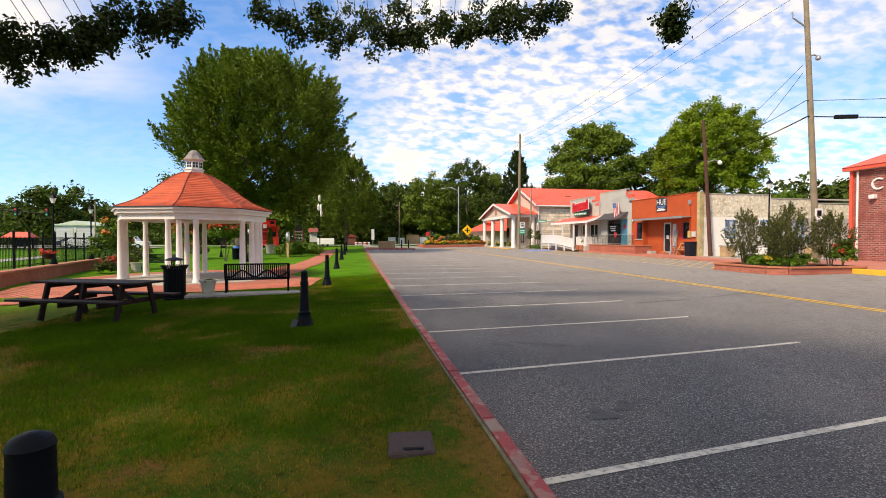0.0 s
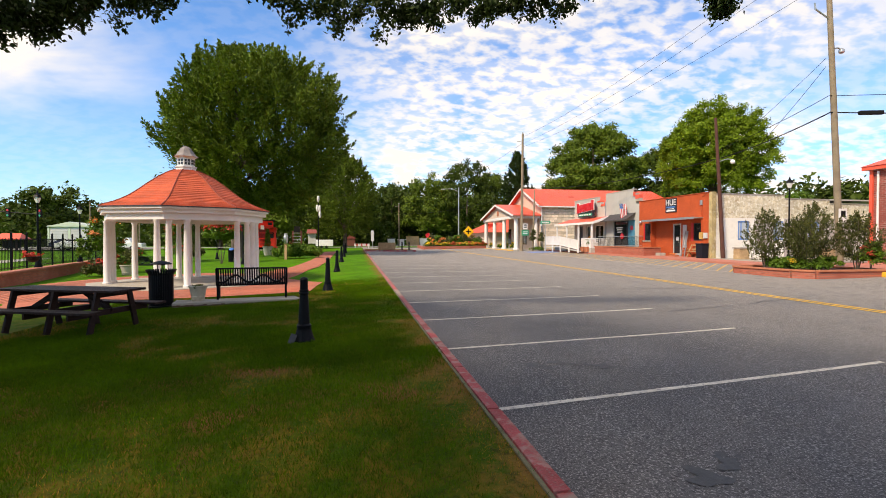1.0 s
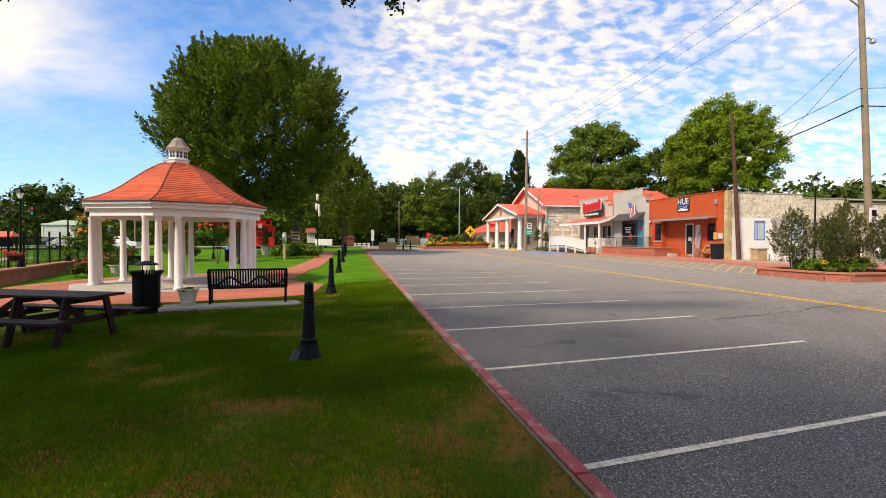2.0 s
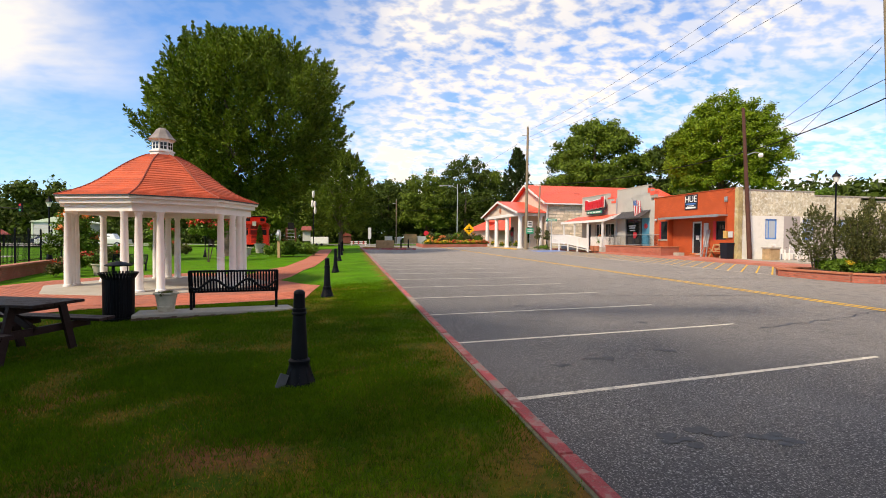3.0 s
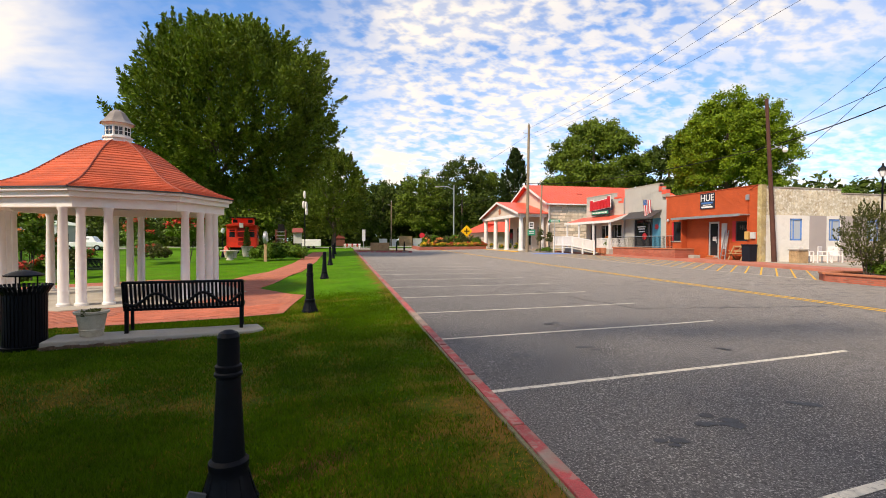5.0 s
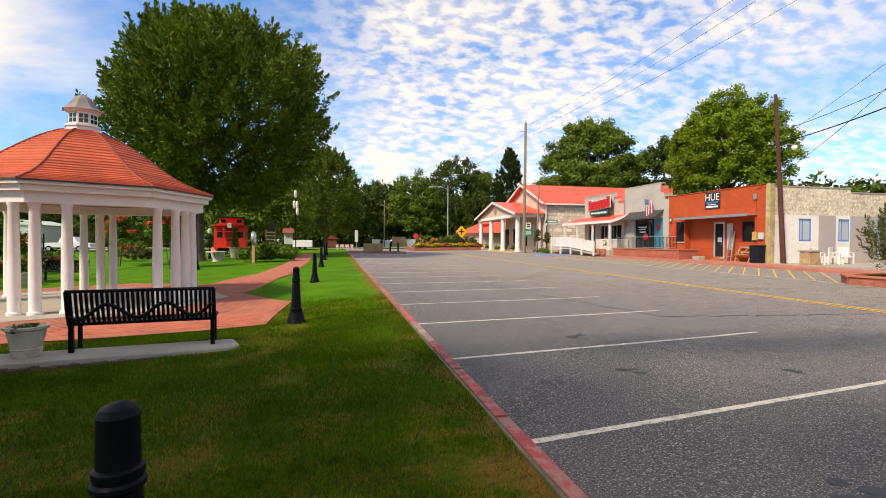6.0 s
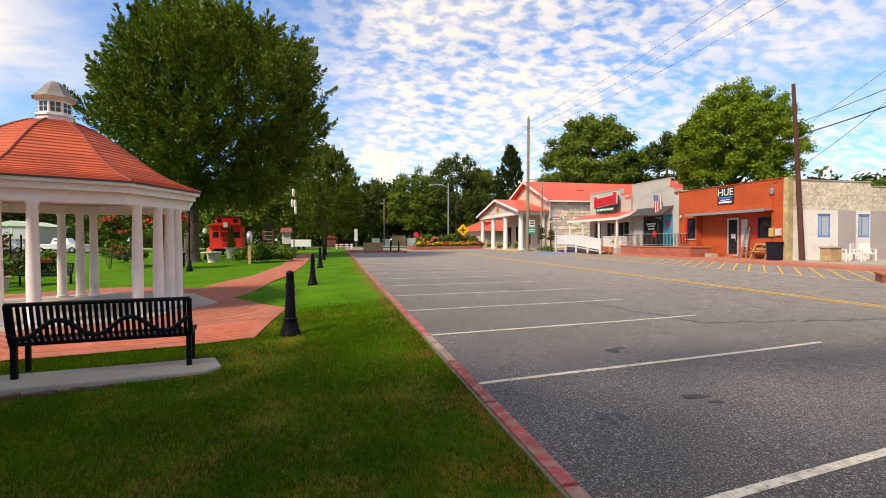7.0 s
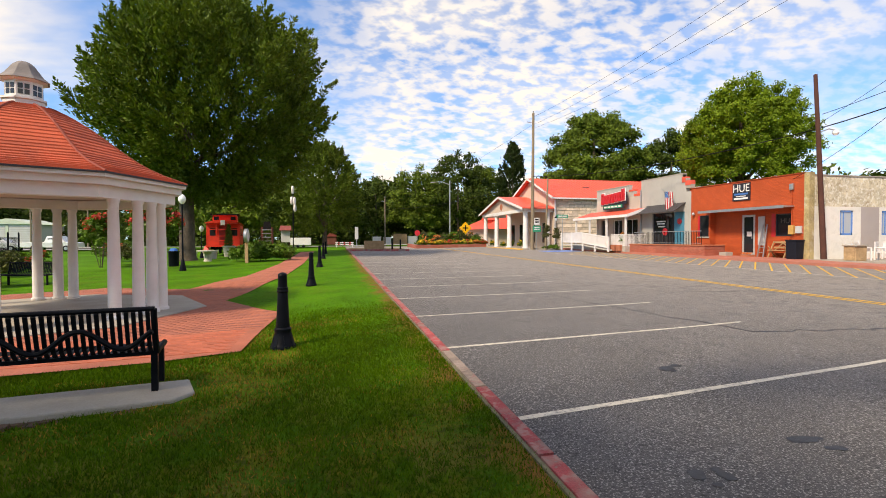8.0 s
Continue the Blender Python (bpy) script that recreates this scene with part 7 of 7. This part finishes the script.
part("roof", MB().add([(-0.85, -0.5, 2.3), (0.85, -0.5, 2.3), (0.85, 0.5, 2.3), (-0.85, 0.5, 2.3), (-0.75, 0, 2.85), (0.75, 0, 2.85)], [(0, 1, 5, 4), (2, 3, 4, 5), (0, 4, 3), (1, 2, 5), (3, 2, 1, 0)]), mat("maroon_roof", (0.24, 0.05, 0.04), 0.7), kk, "maroon roof")
wsx = thing("signal_mast", -5.9, 60, lawn_z(-5.9, 60), "thin black mast with white signal discs", "signal")
part("mast", MB().tube([(0, 0, 0), (0, 0, 7.0)], 0.06, 8), BLACK, wsx)
for x, z in ((-0.02, 6.75), (-0.14, 5.55), (0.16, 5.5), (0.2, 4.75)):
    part("disc", MB().lathe([(0.10, -0.12), (0.17, -0.08), (0.17, 0.08), (0.10, 0.12)], 16, m=pose(x, -0.1, z, 90, 0, 62) @ Matrix.Diagonal((1.0, 2.6, 1.0, 1.0))), WHITE, wsx, smooth=True)
wtr = thing("wooden_tower", -8.2, 56.5, lawn_z(-8.2, 56.5), "small dark red wooden play tower with ladder", "play tower")
for x in (-0.5, 0.5):
    for y in (-0.4, 0.4):
        part("post", MB().box(x - 0.06, y - 0.06, 0, x + 0.06, y + 0.06, 2.6), mat("barn_wood", (0.16, 0.05, 0.035), 0.8) if "barn_wood" not in MATS else MATS["barn_wood"], wtr)
for k in range(6):
    part("rung", MB().box(-0.5, -0.46, 0.4 + k * 0.38, 0.5, -0.4, 0.48 + k * 0.38), STEEL, wtr)
part("top_box", MB().box(-0.35, -0.3, 2.45, 0.35, 0.3, 3.2, taper=0.05), BLACK_MATT, wtr, "dark box on top")
hutb = thing("red_hut", -9.5, 112, 0.6, "dark red hut with white gable mark far down the path", "hut")
hutb.matrix_basis = pose(-1.9, 92, rise(92) + 0.1)
hutb.scale = (0.55, 0.55, 0.75)
part("wall", MB().box(-1.5, -1.2, 0, 1.5, 1.2, 2.0), MATS["barn_wood"], hutb)
part("roof", MB().add([(-1.8, -1.5, 1.9), (1.8, -1.5, 1.9), (1.8, 1.5, 1.9), (-1.8, 1.5, 1.9), (0, -1.5, 3.2), (0, 1.5, 3.2)], [(0, 4, 5, 3), (1, 2, 5, 4), (0, 1, 4), (3, 5, 2)]), MATS["maroon_roof"], hutb)
van = thing("white_trailer", -6.0, 74, lawn_z(-5, 70), "white box trailer parked past the kiosk", "trailer")
van.scale = (0.62, 0.62, 0.62)
part("body", MB().box(-2.2, -1.0, 0.55, 2.2, 1.0, 2.2), WHITE, van, bevel=0.06)
for x in (-0.6, 0.6):
    part("wheel", MB().lathe([(0.1, -0.1), (0.33, -0.1), (0.33, 0.1), (0.1, 0.1)], 16, m=pose(x, -0.95, 0.34, 90, 0, 0)), BLACK_MATT, van)
for k, (x, y, s) in enumerate(((-12.2, 44.9, 1.4), (-10.8, 45.2, 1.5), (-11.6, 46.5, 1.2))):
    planter(x, y, lawn_z(x, y), "large pale stone planter by the big tree", s, 30 + k, LEAF_SHRUB)
pl = planter(-10.3, 48.5, lawn_z(-10.3, 48.5) , "wide pale stone planter holding a clipped spiral shrub", 2.3, 40, LEAF_SHRUB)
spl = thing("spiral_shrub", -10.3, 48.5, lawn_z(-10.3, 48.5) + 0.8, "dark green clipped spiral shrub in a stone planter", "shrub")
part("stem", MB().tube([(0, 0, 0), (0, 0, 1.7)], 0.03, 6), BARK, spl)
rng = np.random.default_rng(61)
sp_c = [(0.30 * (1 - k / 90) * math.cos(k * 0.55), 0.30 * (1 - k / 90) * math.sin(k * 0.55), 0.10 + k * 0.021) for k in range(88)]
v, f = leaf_cloud(rng, sp_c, 40, 0.17, 0.05)
part("foliage", np_mesh("leaves", v, f), LEAF, spl)
tb = thing("stone_table", -12.9, 43.6, lawn_z(-12.9, 43.6), "round pale stone garden table under the big tree", "table")
tb.matrix_basis = pose(-10.2, 41.0, lawn_z(-10.2, 41))
part("tabletop", MB().lathe([(0.7, 0.70), (0.72, 0.74), (0.7, 0.79)], 20), POT, tb, smooth=True)
part("pedestal", MB().lathe([(0.3, 0), (0.22, 0.2), (0.2, 0.5), (0.3, 0.70)], 14), POT, tb, smooth=True)
bn2 = thing("litter_bin", -10.9, 36.0, lawn_z(-10.9, 36), "black litter bin beside a lamp post on the lawn", "litter bin")
part("body", MB().lathe([(0.28, 0), (0.29, 0.8), (0.34, 0.9), (0.3, 0.92)], 20), BLACK, bn2, smooth=True)
part("bag", MB().lathe([(0.26, 0.86), (0.2, 1.05), (0.08, 1.1)], 10), mat("blue_plastic", (0.03, 0.16, 0.55), 0.5), bn2, "blue plastic bag")

# flowering trees and bushes behind the gazebo
shrub("crape_myrtle_tree", -11.0, 33.2, 2.9, 3.9, LEAF_SHRUB, "small crape myrtle tree with red blooms on the lawn", 170, None, 6, 0.09, 90, 70, BLOOM_RED, 34, 1.0, "tree", cr=0.32)
shrub("crape_myrtle_tree", -15.2, 37.0, 2.6, 3.4, LEAF_SHRUB, "small crape myrtle tree with orange-red blooms", 171, None, 5, 0.09, 70, 60, BLOOM_RED, 16, 0.9, "tree", cr=0.32)
shrub("evergreen_bush", -14.9, 24.8, 2.4, 3.3, LEAF_SHRUB, "tall green bush beside the retaining wall", 172, None, 3, 0.08, 80, 60, BLOOM_ORANGE, 5, 0.3, "bush", cr=0.3)
for k, (x, y, w, h, bl) in enumerate(((-14.4, 22.8, 1.3, 0.9, BLOOM_RED), (-15.4, 26.8, 1.6, 1.0, BLOOM_RED), (-16.2, 30.5, 1.6, 1.2, None), (-17.2, 34.0, 2.0, 1.2, BLOOM_RED), (-15.0, 40.0, 2.2, 1.4, None), (-17.5, 44.0, 2.6, 1.6, BLOOM_RED), (-9.0, 60.0, 2.4, 1.4, BLOOM_RED), (-19.5, 50, 3.0, 1.8, None))):
    shrub("border_bush", x, y, w, h, LEAF_SHRUB if k % 2 else LEAF_BRONZE, "leafy border bush by the retaining wall", 180 + k, None, 0, 0.075, 40, 50, bl, 8, cr=0.26, group="border bushes")
hb = thing("hanging_basket", -15.6, 20.0, WZ + 0.35, "flower basket with red blooms on the fence", "flower basket")
rng = np.random.default_rng(62)
v, f = leaf_cloud(rng, np.stack([rng.normal(0, 0.18, 16), rng.normal(0, 0.18, 16), rng.normal(0.28, 0.08, 16)], axis=1), 22, 0.12, 0.045)
part("flower_mass", np_mesh("blooms", v, f), BLOOM_RED, hb)
part("basket", MB().lathe([(0.08, 0), (0.22, 0.08), (0.27, 0.25)], 14), DARKWOOD, hb, smooth=True)

# ---- far side: shed, shelter, signals, vehicles ----
shed = thing("metal_shed", -55, 104, 0.6, "grey metal shed with two roller doors and sage trim", "shed")
part("body", MB().box(-3.6, -5, 0, 3.6, 5, 3.7), SHED_GREY, shed)
part("roof", MB().add([(-3.9, -5.3, 3.65), (3.9, -5.3, 3.65), (3.9, 5.3, 3.65), (-3.9, 5.3, 3.65), (0, -5.3, 4.6), (0, 5.3, 4.6)], [(0, 4, 5, 3), (1, 2, 5, 4), (0, 1, 4), (3, 5, 2)]), GREEN_TRIM, shed)
part("corner_trim", MB().box(-3.7, -5.1, 0, -3.4, -4.98, 3.8).box(3.4, -5.1, 0, 3.7, -4.98, 3.8).box(-0.2, -5.1, 0, 0.2, -4.98, 3.8).box(-3.7, -5.1, 3.5, 3.7, -4.98, 3.9), GREEN_TRIM, shed)
for x in (-1.8, 1.8):
    rd = part("roller_door", MB().box(x - 1.5, -5.06, 0, x + 1.5, -5.005, 3.1), GREYWALL, shed)
    for k in range(10):
        part("slat", MB().box(x - 1.5, -5.08, 0.05 + k * 0.3, x + 1.5, -5.06, 0.30 + k * 0.3), SHED_GREY, rd)
ks = thing("street_shelter", -44.5, 66, WZ, "small open shelter with orange-red roof", "shelter")
for x in (-1.0, 1.0):
    for y in (-0.8, 0.8):
        part("post", MB().box(x - 0.08, y - 0.08, 0, x + 0.08, y + 0.08, 1.5), DARKWOOD, ks)
part("roof", MB().add([(-1.6, -1.3, 1.4), (1.6, -1.3, 1.4), (1.6, 1.3, 1.4), (-1.6, 1.3, 1.4), (-1.1, 0, 2.2), (1.1, 0, 2.2)], [(0, 1, 5, 4), (2, 3, 4, 5), (0, 4, 3), (1, 2, 5), (3, 2, 1, 0)]), METAL_RED, ks)
part("board", MB().box(-0.95, -0.1, 0.3, 0.95, 0.1, 1.2), BLACK_MATT, ks)
tl = thing("traffic_signal", -52, 74, WZ, "traffic signals on a long mast arm", "traffic signal")
part("mast", MB().tube([(-6, 0, 0), (-6, 0, 6.2)], 0.14, 10, 0.1), BLACK, tl, smooth=True)
part("arm", MB().tube([(-6, 0, 5.9), (6.5, 0, 5.0)], 0.08, 8, 0.05), BLACK, tl, smooth=True)
for x in (-4.2, 2.2, 6.2):
    hd = part("signal_head", MB().box(x - 0.22, -0.2, 4.6, x + 0.22, 0.1, 5.8), BLACK_MATT, tl)
    for k in range(3):
        part("lens", MB().lathe([(0.15, 0), (0.15, 0.02)], 12, m=pose(x, -0.2, 4.85 + k * 0.36, 90, 0, 0)), (SIGN_GREEN, SIGN_BLACK, SIGN_RED)[k], hd)
for k, (x, y, h) in enumerate(((-62, 88, 9), (-50, 96, 8.5), (-58, 80, 10), (-40, 92, 9))):
    utility_pole(x, y, h, WOOD, "far wooden pole beside the side street", 0.0, 0.14, k % 2 == 0, WZ)


def car(x, y, z, rz, paint, label, pickup=False):
    t = thing("car", x, y, z, label, "car", "parked cars", rz)
    if pickup:
        pr = [(-2.6, 0.45), (-2.6, 0.95), (-0.5, 0.98), (-0.3, 1.62), (0.9, 1.62), (1.3, 1.02), (2.4, 0.92), (2.5, 0.45)]
    else:
        pr = [(-2.2, 0.4), (-2.2, 0.9), (-1.7, 1.0), (-1.1, 1.45), (0.5, 1.45), (1.1, 0.98), (2.1, 0.85), (2.2, 0.4)]
    n = len(pr)
    inset = [0.0 if zz < 1.1 else 0.18 for _, zz in pr]
    v = [(a, -0.88 + q, b) for (a, b), q in zip(pr, inset)] + [(a, 0.88 - q, b) for (a, b), q in zip(pr, inset)]
    f = [tuple(range(n)), tuple(range(2 * n - 1, n - 1, -1))] + [(i, n + i, n + (i + 1) % n, (i + 1) % n) for i in range(n)]
    part("body", MB().add(v, f), paint, t, bevel=0.05)
    part("side_glass", MB().box(-0.9 if not pickup else -0.2, -0.80, 1.05, 0.6, -0.74, 1.38).box(-0.9 if not pickup else -0.2, 0.74, 1.05, 0.6, 0.80, 1.38), GLASS, t)
    for a in (-1.35, 1.4):
        for s in (-0.8, 0.8):
            w = part("wheel", MB().lathe([(0.1, -0.1), (0.30, -0.11), (0.33, -0.06), (0.33, 0.06), (0.30, 0.11), (0.1, 0.1)], 16, m=pose(a, s, 0.33, 90, 0, 0)), BLACK_MATT, t, smooth=True)
            part("rim", MB().lathe([(0.18, -0.115), (0.18, 0.115)], 12, m=pose(a, s, 0.33, 90, 0, 0)), STEEL, w)
    return t


PAINT_W = mat("car_white", (0.75, 0.75, 0.74), 0.25, 0.03, 1, 20, 0.0)
PAINT_N = mat("car_navy", (0.03, 0.045, 0.08), 0.25, 0.03, 1, 20, 0.0)
PAINT_S = mat("car_silver", (0.38, 0.39, 0.40), 0.25, 0.03, 1, 20, 0.0, metal=0.4)
car(-41, 72, WZ + 0.02, 8, PAINT_N, "dark blue car on the side street")
car(-30, 62, WZ + 0.02, 5, PAINT_W, "white pickup parked past the fence", True)
car(-36, 64, WZ + 0.02, 5, PAINT_W, "white car parked past the fence")
car(-60, 71, WZ + 0.02, 8, PAINT_S, "silver car on the side street")

# ---- far end of the parking row ----
fb2 = thing("wooden_box_bench", 2.8, 57.2, road_z(2.8, 57) + 0.14, "tan wooden slatted planter box on the end island", "planter box")
for k in range(4):
    part("slat", MB().box(-1.1, -0.3, 0.06 + k * 0.22, 1.1, -0.26, 0.25 + k * 0.22), WOOD_TAN, fb2)
part("box", MB().box(-1.05, -0.26, 0, 1.05, 0.3, 0.85), WOOD_TAN, fb2)
pt2 = thing("white_barrier", -0.2, 66, rise(66) + 0.1, "white striped barrier across the path end", "barrier")
for z in (0.45, 0.8):
    part("board", MB().box(-1.4, -0.02, z, 1.4, 0.02, z + 0.2), WHITE, pt2)
    for k in range(3):
        part("stripe", MB().box(-1.0 + k * 0.85, -0.026, z, -0.75 + k * 0.85, -0.021, z + 0.2), SIGN_RED, pt2)
for s in (-1.2, 1.2):
    part("foot", MB().box(s - 0.05, -0.25, 0, s + 0.05, 0.25, 0.08).box(s - 0.04, -0.03, 0, s + 0.04, 0.03, 1.0), WHITE, pt2)
pt2.scale = (0.8, 0.8, 0.65)
ts = thing("tall_sign", 1.4, 68, rise(68) + 0.1, "narrow pale sign board on a post at the path end", "sign")
part("post", MB().box(-0.04, -0.03, 0, 0.04, 0.03, 1.6), STEEL, ts)
part("board", MB().box(-0.22, -0.05, 1.0, 0.22, 0, 2.6), SHED_GREY, ts, bevel=0.01)
for x in (4.7, 5.6):
    t = thing("black_post", x, 56.5, road_z(x, 56) + 0.14, "plain black post on the end island", "post", "black posts of the island")
    part("shaft", MB().lathe([(0.09, 0), (0.08, 1.0), (0.05, 1.08)], 10), BLACK, t, smooth=True)
for x, w, h, mtl, lb in ((6.0, 1.4, 1.3, WHITE, "white storage box beyond the street"), (7.9, 1.2, 1.2, WHITE, "white storage box beyond the street"), (10.2, 2.4, 1.8, WOOD_TAN, "tan wooden crate beyond the street"), (12.4, 1.6, 1.4, SHED_GREY, "pale grey box beyond the street")):
    t = thing("storage_box", x, 91, rise(90) + 0.1, lb, "box")
    part("body", MB().box(-w / 2, -0.6, 0, w / 2, 0.6, h), mtl, t, bevel=0.04)
    part("lid", MB().box(-w / 2 - 0.05, -0.65, h, w / 2 + 0.05, 0.65, h + 0.1), mtl, t, bevel=0.03)

# ---- pieces: stones of the hall wall, bricks of the path ----
rnd = random.Random(4)
STN = [MB().box(0, 0, 0, 1, 0.06, 1, taper=0.03).mesh("stone")]
count = 0
z = 0.55
while z < 5.9:
    h = rnd.uniform(0.22, 0.42)
    x = HX + rnd.uniform(0, 0.4)
    while x < 31.0 and count < 300:
        w = rnd.uniform(0.5, 1.5)
        part("stone", STN[0], STONE, hall, m=pose(x, HY0 - 0.05 + rnd.uniform(-0.015, 0.015), z) @ Matrix.Diagonal((w - 0.05, 1, h - 0.04, 1)))
        x += w
        count += 1
    z += h
BRK = MB().box(-0.1005, -0.0505, -0.03, 0.1005, 0.0505, 0.005, taper=0.002).mesh("brick")
count = 0
for r in range(60):
    for c in range(60):
        x, y = -6.4 + c * 0.205 + (0.1 if r % 2 else 0), 11.25 + r * 0.105
        # the stretch of path behind the bench
        if x > -2.95 or y < 11.42 or y > 11.42 + 0.105 * 17 or count >= 300:
            continue
        part("brick", BRK, PATH_BRICK, brick_path, m=pose(x, y, lawn_z(x, y) + 0.024 + rnd.uniform(-0.002, 0.002), 0, 0, rnd.uniform(-1, 1)))
        count += 1

# the other bricks of the path, joined


def in_path(x, y):
    c = False
    for k in range(len(PATH_POLY)):
        (x0, y0), (x1, y1) = PATH_POLY[k], PATH_POLY[k - 1]
        if (y0 > y) != (y1 > y) and x < (x1 - x0) * (y - y0) / (y1 - y0) + x0:
            c = not c
    return c


V, F = [], []
for r in range(0, 150):
    y = 11.42 + r * 0.105
    for c in range(0, 60):
        x = -13.9 + c * 0.205 + (0.1 if r % 2 else 0)
        if not (in_path(x - 0.09, y) and in_path(x + 0.09, y)) or (x > -6.45 and r < 17) or math.hypot(x - GX, y - GY) < 3.3:
            continue
        zz = lawn_z(x, y) + 0.03
        k = len(V)
        V += [(x - 0.099, y - 0.049, zz), (x + 0.099, y - 0.049, zz), (x + 0.099, y + 0.049, zz), (x - 0.099, y + 0.049, zz), (x - 0.101, y - 0.051, zz - 0.01), (x + 0.101, y - 0.051, zz - 0.01), (x + 0.101, y + 0.051, zz - 0.01), (x - 0.101, y + 0.051, zz - 0.01)]
        F += [(k, k + 1, k + 2, k + 3), (k + 4, k + 5, k + 1, k), (k + 5, k + 6, k + 2, k + 1), (k + 6, k + 7, k + 3, k + 2), (k + 7, k + 4, k, k + 3)]
PB2 = mat("path_brick_field", (0.40, 0.125, 0.075), 0.8, 0.16, 1.2, 45, 0.5, dirt=(0.22, 0.085, 0.055), dirt_amount=0.5, island=0.14)
rest_bricks = part("brick_field", np_mesh("brick_field", np.array(V), np.array(F)), PB2, brick_path)
tagged(rest_bricks, kind="stuff")

# ---- grass blades on the near lawn ----
def blades(name, n, box, seed, material, label, h0, h1, keep):
    rng = np.random.default_rng(seed)
    x = rng.uniform(box[0], box[1], n)
    y = rng.uniform(box[2], box[3], n)
    ok = np.array([keep(a, b) for a, b in zip(x, y)])
    x, y = x[ok], y[ok]
    n = len(x)
    z = np.array([lawn_z(p, q) for p, q in zip(x.tolist(), y.tolist())])
    a = rng.uniform(0, 6.283, n)
    h = rng.uniform(h0, h1, n)
    w = rng.uniform(0.0014, 0.0032, n) + 0.00028 * np.clip(y + 4, 0, 14)
    lx, ly = rng.normal(0, 0.5, n) * h, rng.normal(0, 0.5, n) * h
    v = np.stack([np.stack([x - np.cos(a) * w, y - np.sin(a) * w, z - 0.004], 1), np.stack([x + np.cos(a) * w, y + np.sin(a) * w, z - 0.004], 1), np.stack([x + lx, y + ly, z + h], 1)], axis=1).reshape(-1, 3)
    ob = new(name, np_mesh(name, v, np.arange(n * 3).reshape(n, 3)))
    finish(ob, material, False, 0)
    return tagged(ob, label, "grass", kind="stuff")


def bare(x, y):
    return noise.noise(Vector((x * 0.55, y * 0.55, 3.1))) + 0.5 * noise.noise(Vector((x * 1.7, y * 1.7, 8.0)))


def off_slab(x, y):
    c, s = math.cos(radians(slab_rot)), math.sin(radians(slab_rot))
    u, w = (x - SL[0]) * c + (y - SL[1]) * s, (y - SL[1]) * c - (x - SL[0]) * s
    return not (-1.63 < u < 1.58 and -0.36 < w < 0.38) and not in_path(x, y)


luck = random.Random(8)


def worn(x, y):
    edge = 0.75 * max(0.0, 1 - abs(x + 0.25) / 1.0) * max(0.25, min(1.0, 1 - (y - 3) / 9)) + 0.42 * max(0.0, 1 - (y + 5) / 8)
    return max(0.0, min(1.0, (1.5 * bare(x, y) + edge + 0.34 * max(0.0, min(1.0, 0.2 - y * 0.35))) / 0.75))


def keep_green(x, y):
    return off_slab(x, y) and luck.random() > worn(x, y) * 0.92 and luck.random() > (y - 11.0) / 5.5


def keep_dry(x, y):
    return off_slab(x, y) and luck.random() < worn(x, y) * 0.9 + 0.012


blades("grass", 330000, (-7.5, -0.16, -5.2, 5.5), 1, GRASS, "short green lawn grass", 0.022, 0.062, keep_green)
blades("grass", 420000, (-8, -0.16, 2.0, 16.5), 2, GRASS, "short bright green lawn grass", 0.018, 0.050, keep_green)
blades("dry_grass", 250000, (-8, -0.16, -5.2, 14.0), 3, GRASS_DRY, "dry straw-coloured grass and litter at the kerb", 0.010, 0.036, keep_dry)
